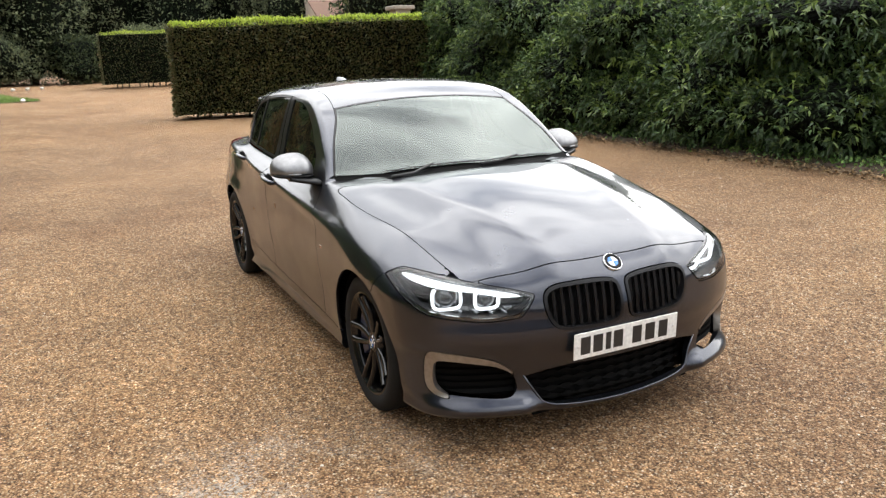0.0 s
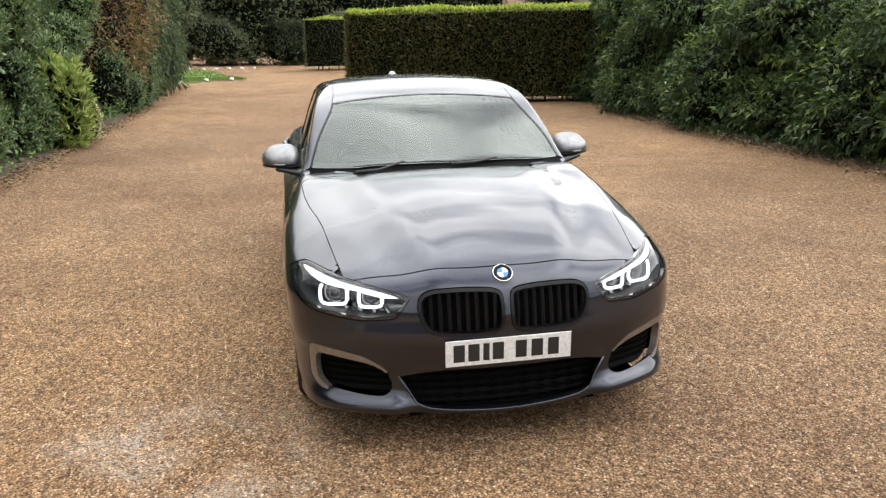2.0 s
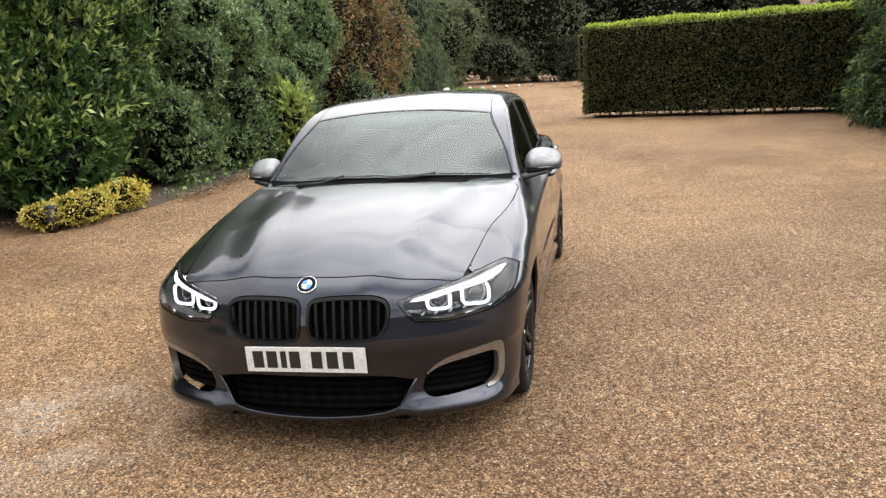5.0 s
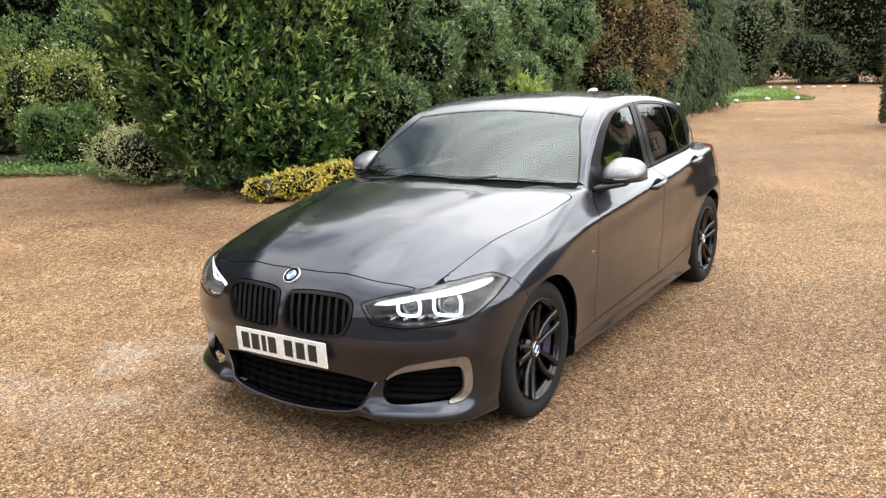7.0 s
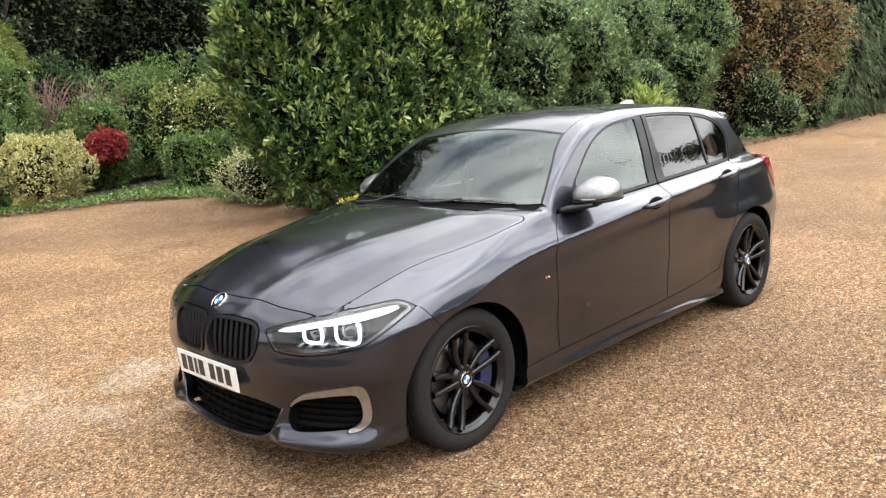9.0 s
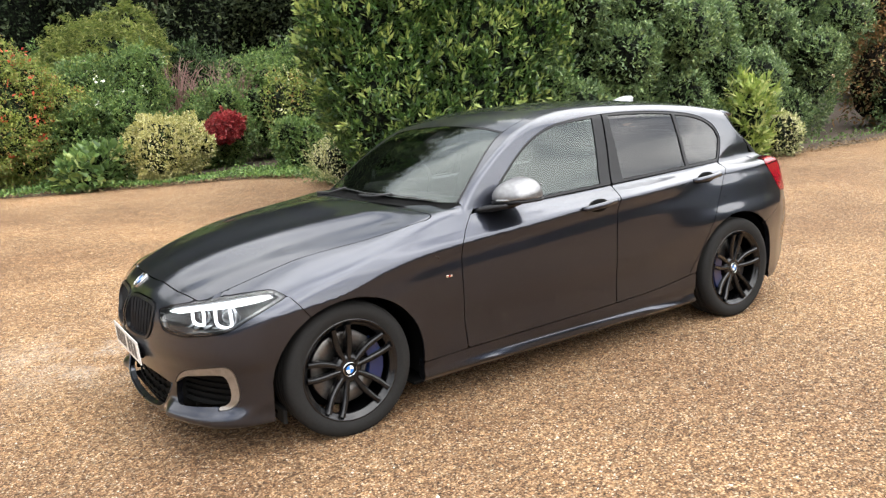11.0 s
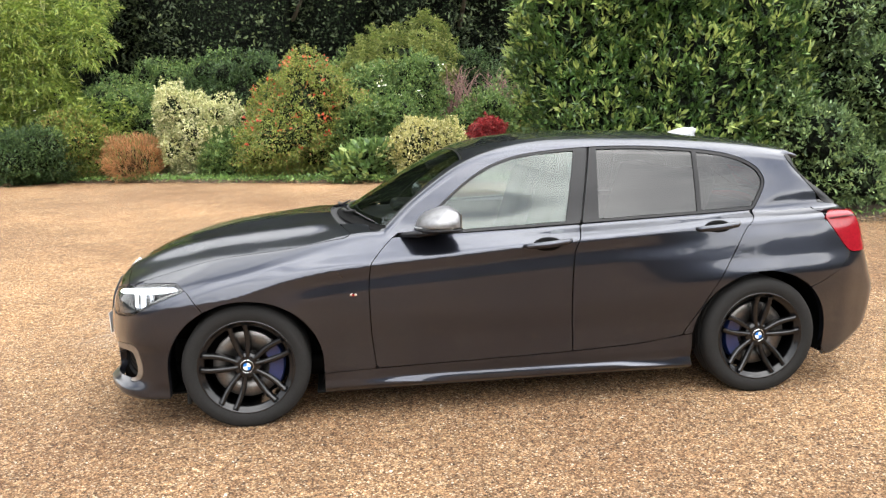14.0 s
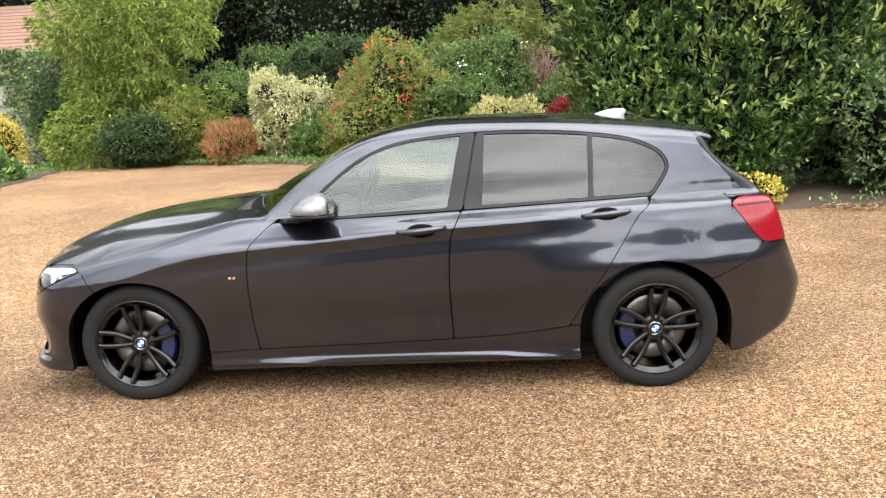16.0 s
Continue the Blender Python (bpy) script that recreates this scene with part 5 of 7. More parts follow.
def on_blobs(blobs, n, rng, rough, seed, depth=0.12):
    """Places and outward directions over a heap of uneven ellipsoids, few of them inside."""
    B = np.array(blobs, float)
    area = (B[:, 3] * B[:, 4] + B[:, 3] * B[:, 5] + B[:, 4] * B[:, 5])
    pick = rng.choice(len(B), int(n * 2.2), p=area / area.sum())
    d = rng.normal(0, 1, (len(pick), 3))
    d /= np.linalg.norm(d, axis=1)[:, None]
    c, r = B[pick, :3], B[pick, 3:]
    k = 1 + rough * lumps(d * 1.6 + c * 0.7, seed) - np.abs(rng.normal(0, depth, len(pick)))
    p = c + d * r * k[:, None]
    nrm = d / r
    nrm /= np.linalg.norm(nrm, axis=1)[:, None]
    deep = np.zeros(len(p), bool)
    for i, b in enumerate(B):
        deep |= ((((p - b[:3]) / b[3:]) ** 2).sum(1) < 0.62) & (pick != i)
    ok = ~deep & (p[:, 2] > land(p[:, 0], p[:, 1]) + 0.02)
    return p[ok][:n], nrm[ok][:n]


def core_mesh(name, blobs, mat, seed, shrink=0.84, rough=0.15):
    """A bush's inside, lumpy and closed behind its leaves; its dark colour paints in the shade."""
    verts, faces = [], []
    for k, (x, y, z, rx, ry, rz) in enumerate(blobs):
        bm = bmesh.new()
        bmesh.ops.create_icosphere(bm, subdivisions=3, radius=1.0)
        v = np.array([w.co for w in bm.verts])
        h = shrink + rough * lumps(v * 1.6 + np.array([x, y, z]) * 0.7, seed)
        q = v * h[:, None] * np.array([rx, ry, rz]) + np.array([x, y, z])
        g = land(q[:, 0], q[:, 1])
        q[:, 2] = np.maximum(q[:, 2], g - 0.05)
        o = len(verts)
        verts += q.tolist()
        faces += [[o + w.index for w in f.verts] for f in bm.faces]
        bm.free()
    return mesh_from(name, verts, faces, mat)


def loose(blobs, count, rng, least=0.16, most=0.34):
    """The same heap with small side clumps that make its outline uneven."""
    out = [(x, y, z, rx * 0.93, ry * 0.93, rz * 0.93) for x, y, z, rx, ry, rz in blobs]
    for k in range(count):
        x, y, z, rx, ry, rz = rng.choice(out[: len(blobs)])
        a, u = rng.uniform(0, 6.28), rng.uniform(-0.3, 1.0)
        c = math.sqrt(1 - u * u)
        q = rng.uniform(least, most) * (rx + ry)
        out.append((x + rx * c * math.cos(a) * 0.95, y + ry * c * math.sin(a) * 0.95, z + rz * u * 0.95, q, q, q * rng.uniform(0.7, 1.3)))
    return out


PLANT_SEED = [10]


def bush(name, label, category, blobs, n, length, width, mat, rosette=0, rough=0.16, spread=0.7, up=0.35, droop=0.0, group="", core=None, depth=0.16, shrink=0.76, flowers=None, kind="", young=None, sprigs=0.3, reach=1.0):
    """A shrub or a tree's crown, heaped up from uneven blobs and clad in leaves. rosette: leaves to a shoot."""
    PLANT_SEED[0] += 1
    seed = PLANT_SEED[0]
    rng = np.random.default_rng(seed)
    b0 = np.array(blobs, float)
    base = (float(b0[:, 0].mean()), float(b0[:, 1].mean()))
    top = thing(name, label, category, (*base, float(land(*base))), group, kind)
    inv = Matrix.Translation(top.location).inverted()
    m = max(1, rosette)
    p, nrm = on_blobs(blobs, n // m, rng, rough, seed, depth)
    if rosette:
        axis = nrm * 0.75 + np.array([0, 0, up]) + rng.normal(0, 0.30, p.shape)
        axis /= np.linalg.norm(axis, axis=1)[:, None]
        p = np.repeat(p, m, 0) + np.repeat(axis, m, 0) * np.tile(np.linspace(0, length * 0.9, m), len(p))[:, None]
        ways = np.repeat(axis, m, 0) * np.tile(np.linspace(0.25, 1.1, m), len(axis))[:, None] + rng.normal(0, spread, p.shape)
    else:
        ways = nrm * 0.8 + np.array([0, 0, up]) + rng.normal(0, spread, p.shape)
    if sprigs:
        # loose shoots that break the outline
        k = max(4, int(n * sprigs / 14))
        q, nq = on_blobs(blobs, k, rng, rough, seed, 0.05)
        axis = nq * 0.8 + np.array([0, 0, up + 0.25]) + rng.normal(0, 0.35, q.shape)
        axis /= np.linalg.norm(axis, axis=1)[:, None]
        shoot = reach * rng.uniform(0.4, 1.0, len(q)) * min(0.42, 0.30 * float(b0[:, 3:].mean()))
        t = np.tile(np.linspace(0.0, 1.0, 14), len(q))
        bow = np.array([0, 0, -0.35 if droop else -0.12])
        sp = np.repeat(q, 14, 0) + np.repeat(axis * shoot[:, None], 14, 0) * t[:, None] + bow * (t**2 * np.repeat(shoot, 14))[:, None]
        p = np.vstack([p, sp])
        ways = np.vstack([ways, np.repeat(axis, 14, 0) * 0.7 + rng.normal(0, spread, sp.shape)])
    # brighter shoots: young growth on the laurel, painted sunlight on the overhanging trees
    if young and rosette:
        pick = np.zeros(len(p), bool)
        shoots = len(p) // m
        pick[: shoots * m] = np.repeat((rng.random(shoots) < young[1]) & (nrm[np.arange(shoots) % len(nrm), 2] > -0.3), m)
        put("young_sunlit_growth", leaf_mesh("young_sunlit_growth", p[pick] + ways[pick] * 0.02, ways[pick], length * 1.2, width * 1.2, young[0], rng, droop=droop), top, "yellow-green shoots, young on the laurel, sunlight-coloured on the trees", inv)
        p, ways = p[~pick], ways[~pick]
    put("crown", leaf_mesh("crown", p, ways, length, width, mat, rng, droop=droop), top, "", inv)
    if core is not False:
        put("shade_core", core_mesh("shade_core", blobs, core or DARK_CORE, seed, shrink), top, "", inv)
    if flowers:
        count, size, fm, word, high = flowers
        q, nq = on_blobs(blobs, count * 3, rng, rough, seed, 0.03)
        ok = q[:, 2] > high
        q, nq = q[ok][:count], nq[ok][:count]
        qq = np.repeat(q, 5, 0) + rng.normal(0, size * 0.45, (len(q) * 5, 3))
        put("blossom", leaf_mesh("blossom", qq + np.repeat(nq, 5, 0) * size * 0.8, np.repeat(nq, 5, 0) * 0.5 + rng.normal(0, 0.8, qq.shape), size, size * 0.7, fm, rng), top, word, inv)
    return top


def limb(points, r0, r1, sides=8):
    p = np.array(points, float)
    return tube(p, np.linspace(r0, r1, len(p)), sides)


def trunk(parent, x, y, height, r, lean=0.1, branches=5, seed=0):
    """A tapered trunk with limbs that fork upwards, joined into one mesh."""
    rng = np.random.default_rng(900 + seed)
    z0 = float(land(x, y)) - 0.15
    line = [(x + lean * t * height * 0.3 + 0.12 * math.sin(t * 4 + seed), y + 0.1 * math.sin(t * 3 + seed), z0 + height * t) for t in np.linspace(0, 1, 9)]
    v, f = limb(line, r, r * 0.35)
    v, f = v.tolist(), list(f)
    for k in range(branches):
        t = 0.3 + 0.6 * k / max(1, branches)
        a = rng.uniform(0, 6.28)
        s = np.array(line[int(t * 8)])
        ln = height * rng.uniform(0.25, 0.42)
        pts = [s + np.array([math.cos(a) * ln * u, math.sin(a) * ln * u, ln * 0.7 * u**1.3]) for u in np.linspace(0, 1, 6)]
        bv, bf = limb(pts, r * 0.42, r * 0.10, 6)
        o = len(v)
        v += bv.tolist()
        f += [tuple(i + o for i in q) for q in bf]
    put("trunk", mesh_from("trunk", v, f, BARK), parent, "", Matrix.Translation(parent.location).inverted())


def heap(x, y, r, h, rng, count=6, base=None, flat=0.8):
    """Blobs heaped into a shrub of radius r and height h."""
    g = float(land(x, y)) if base is None else base
    out = [(x, y, g + h * 0.45, r * 0.8, r * 0.8 * flat, h * 0.5)]
    for k in range(count):
        a = 6.28 * k / count + rng.uniform(-0.4, 0.4)
        q = rng.uniform(0.35, 0.6) * r
        hz = rng.uniform(0.28, 0.72) * h
        out.append((x + math.cos(a) * q, y + math.sin(a) * q * flat, g + hz, r * rng.uniform(0.38, 0.55), r * rng.uniform(0.38, 0.55) * flat, min(hz, h - hz) * rng.uniform(0.85, 1.1)))
    return out


def core_shade_material(name, colour):
    """The inside of a shrub: a tangle of small leaves and gaps, shade put into the colour."""
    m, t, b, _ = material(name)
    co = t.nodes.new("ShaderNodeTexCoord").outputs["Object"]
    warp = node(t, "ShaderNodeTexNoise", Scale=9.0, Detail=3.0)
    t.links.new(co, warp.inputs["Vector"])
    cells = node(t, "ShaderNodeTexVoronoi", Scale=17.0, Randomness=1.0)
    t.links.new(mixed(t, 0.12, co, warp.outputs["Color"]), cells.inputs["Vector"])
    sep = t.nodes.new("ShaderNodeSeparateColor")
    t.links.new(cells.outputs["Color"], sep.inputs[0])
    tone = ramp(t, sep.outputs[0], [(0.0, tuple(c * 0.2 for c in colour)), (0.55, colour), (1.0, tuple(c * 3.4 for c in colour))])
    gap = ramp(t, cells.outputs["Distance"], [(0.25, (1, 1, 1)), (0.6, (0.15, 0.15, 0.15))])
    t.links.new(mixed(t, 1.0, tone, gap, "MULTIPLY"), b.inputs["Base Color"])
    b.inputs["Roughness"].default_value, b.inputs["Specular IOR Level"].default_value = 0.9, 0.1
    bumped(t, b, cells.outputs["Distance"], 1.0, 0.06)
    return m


DARK_CORE = core_shade_material("inner foliage with shade in the colour", (0.010, 0.016, 0.007))
COPPER_CORE = core_shade_material("copper inner foliage with shade in the colour", (0.026, 0.018, 0.010))
GARDEN_CORE = core_shade_material("garden shrub inside with shade in the colour", (0.020, 0.030, 0.012))
LAUREL = foliage("glossy laurel leaves", (0.012, 0.034, 0.009), (0.062, 0.122, 0.030), (0.15, 0.23, 0.055), 0.10, 0.38)
LAUREL_YOUNG = foliage("yellow-green young laurel leaves", (0.14, 0.20, 0.055), (0.32, 0.39, 0.135), None, 0, 0.34, 0.35)
RHODO = foliage("dull evergreen leaves", (0.040, 0.074, 0.036), (0.155, 0.228, 0.094), (0.29, 0.37, 0.14), 0.08, 0.38)
OSIER = foliage("light yellow-green leaves", (0.10, 0.155, 0.035), (0.30, 0.375, 0.095), (0.45, 0.48, 0.18), 0.2, 0.4, 0.35)
ASH = foliage("broad mid-green leaves", (0.011, 0.027, 0.008), (0.044, 0.085, 0.022), (0.11, 0.16, 0.045), 0.10, 0.62, 0.2)
# lit copy of ASH: the sunlight is in the leaf colour
ASH_SUNLIT = foliage("bright green leaves with sunlight in the colour", (0.055, 0.095, 0.02), (0.14, 0.20, 0.05), None, 0, 0.4, 0.35)
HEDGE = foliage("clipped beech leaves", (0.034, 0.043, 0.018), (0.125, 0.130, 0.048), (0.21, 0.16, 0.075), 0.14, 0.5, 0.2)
# hedge tops far lighter than the faces, with sunlight put into the colour
HEDGE_TOP = foliage("young hedge leaves with sunlight in the colour", (0.145, 0.217, 0.029), (0.435, 0.522, 0.087), None, 0, 0.4, 0.35)
COPPER = foliage("copper autumn leaves", (0.13, 0.082, 0.035), (0.37, 0.205, 0.085), (0.13, 0.16, 0.06), 0.40, 0.5, 0.3)
WEEPER = foliage("grey-green weeping leaves", (0.032, 0.052, 0.026), (0.109, 0.152, 0.072), None, 0, 0.5, 0.25)
# paler copy of FAR that paints distance haze into the leaves
FAR_HAZY = foliage("mid-green tree leaves with haze in the colour", (0.055, 0.075, 0.046), (0.18, 0.21, 0.12), (0.25, 0.28, 0.15), 0.12, 0.8, 0.3)
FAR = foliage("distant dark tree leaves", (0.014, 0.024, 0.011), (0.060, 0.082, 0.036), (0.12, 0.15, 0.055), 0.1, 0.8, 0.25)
BAMBOO = foliage("yellow-green bamboo leaves", (0.060, 0.105, 0.020), (0.24, 0.32, 0.065), (0.42, 0.46, 0.13), 0.15, 0.4, 0.4)
VARIEGATED = foliage("cream-edged leaves", (0.17, 0.20, 0.075), (0.50, 0.50, 0.26), (0.66, 0.63, 0.40), 0.25, 0.45, 0.25)
GOLDEN = foliage("golden variegated leaves", (0.20, 0.17, 0.02), (0.55, 0.44, 0.06), (0.70, 0.62, 0.22), 0.25, 0.42, 0.25)
CRIMSON = foliage("crimson leaves", (0.10, 0.008, 0.012), (0.30, 0.025, 0.032), (0.36, 0.07, 0.06), 0.2, 0.45, 0.3)
FUCHSIA = foliage("olive-green leaves", (0.055, 0.095, 0.020), (0.235, 0.275, 0.065), (0.36, 0.20, 0.075), 0.09, 0.45, 0.3)
ROSE = foliage("mixed garden leaves", (0.034, 0.070, 0.020), (0.135, 0.215, 0.066), (0.27, 0.33, 0.10), 0.12, 0.45, 0.3)
RUST = foliage("rust-brown dead fern fronds", (0.185, 0.085, 0.036), (0.43, 0.235, 0.115), (0.174, 0.217, 0.058), 0.12, 0.6, 0.3)
IVY = foliage("low ivy leaves", (0.036, 0.080, 0.020), (0.131, 0.232, 0.058), (0.261, 0.362, 0.102), 0.12, 0.42, 0.2)
RED_FLOWER = foliage("red flower petals", (0.30, 0.03, 0.02), (0.48, 0.09, 0.05), None, 0, 0.5, 0.3)
WHITE_FLOWER = foliage("white petals", (0.7, 0.7, 0.66), (0.85, 0.85, 0.82), None, 0, 0.5, 0.3)
GRASS = foliage("lawn grass blades", (0.060, 0.105, 0.022), (0.165, 0.240, 0.055), None, 0, 0.5, 0.3)
CULM = plain("bamboo culm", (0.30, 0.30, 0.11), 0.45, scale=25)
TWIG = plain("bare purple-brown twigs", (0.20, 0.115, 0.10), 0.8, scale=20)

FEATHERY = foliage("olive feathery leaves", (0.075, 0.110, 0.026), (0.225, 0.270, 0.070), (0.36, 0.37, 0.13), 0.2, 0.45, 0.35)
PALE_YELLOW = foliage("pale yellow variegated leaves", (0.17, 0.17, 0.055), (0.47, 0.45, 0.19), (0.62, 0.58, 0.32), 0.2, 0.45, 0.25)
R = random.Random(4)
L = random.Random(21)
NP = np.random.default_rng(4)

# ---- beds
bed("flower_bed_1", [(-2.3, -4.5), (-2.9, -6.3), (-3.1, -8.2), (-3.2, -9.8), (-2.5, -10.7), (-0.5, -11.3), (1.6, -12.2), (4.6, -13.5), (7.4, -14.6), (9.6, -16), (9, -30), (-14, -30), (-34, -16), (-34, -9), (-26, -6.5), (-20, -4.4), (-12, -4.3), (-6, -4.2)], "dark soil bed under the shrub border")
bed("flower_bed_2", [(8.4, -8.8), (9.0, -11.2), (9.6, -14.2), (10.5, -15.5), (18, -16), (18, -6), (9, -6.5)], "dark soil bed beside the ivy wall")
bed("flower_bed_3", [(4, 7.6), (-1, 6.15), (-3.3, 6.2), (-5.5, 6.1), (-7, 6.1), (-11.2, 6.3), (-15.2, 7.4), (-16, 12), (-6, 14), (4, 13)], "dark leaf-littered soil under overhanging trees")

# ---- shrubs along the drive
laurel = bush("laurel_bush", "large glossy green laurel bush with yellow-green shoots", "bush", [(-2.75, -5.95, 1.45, 0.95, 1.05, 1.35), (-3.8, -5.7, 1.6, 1.1, 1.15, 1.6), (-2.75, -6.0, 2.9, 0.98, 1.05, 1.3), (-3.6, -5.9, 3.3, 1.3, 1.2, 1.4), (-4.7, -5.7, 2.2, 0.9, 1.05, 1.5), (-3.4, -5.35, 1.0, 0.95, 0.7, 0.75), (-2.45, -6.2, 2.2, 0.70, 0.85, 1.1)], 58000, 0.100, 0.036, LAUREL, rosette=7, rough=0.17, spread=0.38, up=0.75, young=(LAUREL_YOUNG, 0.20), sprigs=0.1)
row = [(-5.9, -5.55, 1.45, 3.4), (-7.6, -5.6, 1.5, 3.0), (-9.5, -5.7, 1.6, 3.2), (-11.8, -5.7, 1.6, 3.2)]
for k, (x, y, r, h) in enumerate(row):
    blobs = [(x, y - 0.3, h * 0.45, r * 0.8, r * 0.7, h * 0.48)]
    for j in range(15):
        a, u = R.uniform(0, 6.28), R.uniform(0.12, 0.80)
        q = R.uniform(0.40, 0.56)
        blobs.append((x + math.cos(a) * r * 0.72, y + math.sin(a) * r * 0.55, u * h, q, q, q * R.uniform(0.75, 1.0)))
    for j in range(4):
        blobs.append((x + R.uniform(-0.7, 0.7) * r * 0.7, y + R.uniform(-0.4, 0.5), h * R.uniform(0.80, 0.92), R.uniform(0.4, 0.62), R.uniform(0.4, 0.6), R.uniform(0.4, 0.55)))
    bush("evergreen_bush", "dense dark green evergreen shrub with rounded billows", "bush", blobs, 38000, 0.078, 0.029, RHODO, rosette=5, rough=0.14, spread=0.5, up=0.5, group="evergreen shrubs along the drive", depth=0.10)
bush("bay_bush", "leafy yellow-green young shrub in front of evergreens", "bush", heap(-8.5, -4.25, 0.38, 1.3, R, 5), 1500, 0.16, 0.05, OSIER, rosette=5, spread=0.4, up=0.8)
bush("low_shrub", "low grey-green variegated shrub at the drive's edge", "bush", heap(-9.4, -4.25, 0.45, 0.75, R, 5), 2200, 0.05, 0.025, VARIEGATED, spread=0.8, group="low variegated shrubs")
copper = bush("copper_tree", "small tree with copper autumn foliage", "tree", [(-16.2, -5.4, 2.2, 1.5, 1.1, 1.9), (-16.2, -5.8, 4.2, 1.9, 1.6, 1.6), (-14.6, -5.4, 1.2, 0.9, 0.8, 1.0), (-17.4, -5.1, 2.7, 1.4, 0.9, 1.5), (-14.4, -5.8, 3.2, 1.2, 1.0, 1.1), (-16.6, -4.9, 1.0, 0.9, 0.6, 0.9)], 22000, 0.10, 0.05, COPPER, rough=0.26, depth=0.18, droop=0.3, core=COPPER_CORE)
bush("evergreen_bush", "green shrub growing beside the copper tree", "bush", [(-17.6, -4.75, 0.8, 0.9, 0.5, 0.8), (-18.3, -4.9, 1.5, 0.8, 0.6, 0.9), (-17.0, -4.6, 0.5, 0.7, 0.4, 0.5)], 4200, 0.08, 0.035, RHODO, rough=0.24, spread=0.7, depth=0.2)
bush("low_shrub", "low green shrub under the copper tree", "bush", [(-15.0, -4.55, 0.5, 0.8, 0.4, 0.5), (-14.3, -4.8, 0.9, 0.6, 0.5, 0.7)], 2600, 0.08, 0.035, RHODO, rough=0.24, spread=0.7, depth=0.2)
trunk(copper, -15.9, -6.2, 4.0, 0.14, seed=2)
weep = bush("weeping_tree", "weeping tree with hanging grey-green branches", "tree", [(-21.5, -5.9, 3.0, 2.3, 1.7, 2.8), (-19.6, -5.1, 1.6, 1.2, 0.9, 1.6), (-22.4, -4.9, 1.3, 1.3, 0.8, 1.2), (-25.2, -5.2, 1.5, 1.3, 0.8, 1.3), (-24.0, -6.4, 2.9, 1.9, 1.3, 2.2), (-22, -7, 5.2, 2.8, 2.2, 1.7), (-25.6, -6.8, 3.6, 1.4, 1.2, 1.6)], 24000, 0.16, 0.035, WEEPER, rough=0.24, up=-0.9, spread=0.5, droop=0.5)
trunk(weep, -21.8, -6.8, 5.0, 0.2, seed=3)
yellow = bush("spindle_bush", "low golden variegated shrub under the laurel", "bush", [(-2.9, -4.6, 0.27, 0.52, 0.31, 0.19), (-3.6, -4.6, 0.28, 0.5, 0.3, 0.20), (-2.5, -4.8, 0.25, 0.26, 0.25, 0.14)], 4200, 0.042, 0.022, GOLDEN, spread=0.9, rough=0.14)
bush("low_shrub", "low cream-edged shrub beside the laurel", "bush", [(-2.95, -7.6, 0.58, 0.55, 0.6, 0.45), (-3.05, -8.3, 0.55, 0.5, 0.55, 0.40)], 5200, 0.042, 0.020, VARIEGATED, spread=0.9, group="low variegated shrubs")

# ---- the garden border beyond the car
bush("pale_shrub", "rounded pale yellow variegated shrub", "bush", loose(heap(-1.05, -11.9, 0.92, 1.22, R, 7), 14, L), 12500, 0.055, 0.03, PALE_YELLOW, spread=0.9, rough=0.24, sprigs=0.7, core=GARDEN_CORE, shrink=0.64)
bush("maple_shrub", "small crimson-leaved maple among green shrubs", "bush", loose(heap(-2.5, -12.5, 0.40, 0.50, R, 5, base=0.92), 9, L), 4800, 0.07, 0.03, CRIMSON, spread=0.7, rough=0.6, depth=0.36, sprigs=1.0, droop=0.3, core=GARDEN_CORE, shrink=0.42, reach=1.8)
bush("hydrangea_shrub", "broad-leaved green shrub in the border", "bush", heap(0.15, -11.9, 0.7, 0.8, R, 6), 1350, 0.20, 0.10, ROSE, spread=0.7, up=0.5, core=GARDEN_CORE, shrink=0.64)
bush("rose_bush", "tangled green shrub with white flowers", "bush", loose(heap(-0.6, -13.6, 1.4, 2.5, R, 9), 26, L), 27000, 0.065, 0.032, ROSE, rough=0.34, sprigs=0.9, reach=1.3, depth=0.2, flowers=(12, 0.09, WHITE_FLOWER, "small white flowers", 1.2), core=GARDEN_CORE, shrink=0.64)
bush("rose_bush", "tangled green shrub behind the maple", "bush", loose(heap(-2.6, -13.6, 1.05, 1.75, R, 7), 18, L), 15000, 0.065, 0.032, ROSE, rough=0.34, sprigs=0.9, reach=1.2, core=GARDEN_CORE, shrink=0.64)
bush("tamarisk_bush", "feathery yellow-green tall shrub", "bush", loose(heap(-0.9, -15.6, 1.45, 3.5, R, 8), 30, L), 22000, 0.13, 0.018, FEATHERY, rough=0.42, spread=0.6, up=0.5, droop=0.4, sprigs=1.2, reach=1.9, depth=0.3, shrink=0.6, core=GARDEN_CORE)
bush("fuchsia_bush", "olive-green shrub with red flower clusters", "bush", loose(heap(1.6, -13.5, 1.62, 2.3, R, 9, flat=0.75), 34, L), 36000, 0.055, 0.026, FUCHSIA, rough=0.34, spread=0.8, depth=0.16, sprigs=1.3, reach=1.4, droop=0.3, flowers=(170, 0.075, RED_FLOWER, "red blossom", 0.9), core=GARDEN_CORE, shrink=0.64)
bush("eleagnus_bush", "pale cream and green open shrub", "bush", loose(heap(3.9, -14.3, 1.15, 2.1, R, 8), 24, L), 26000, 0.055, 0.030, VARIEGATED, rough=0.34, depth=0.18, sprigs=1.1, reach=1.3, core=GARDEN_CORE, shrink=0.64)
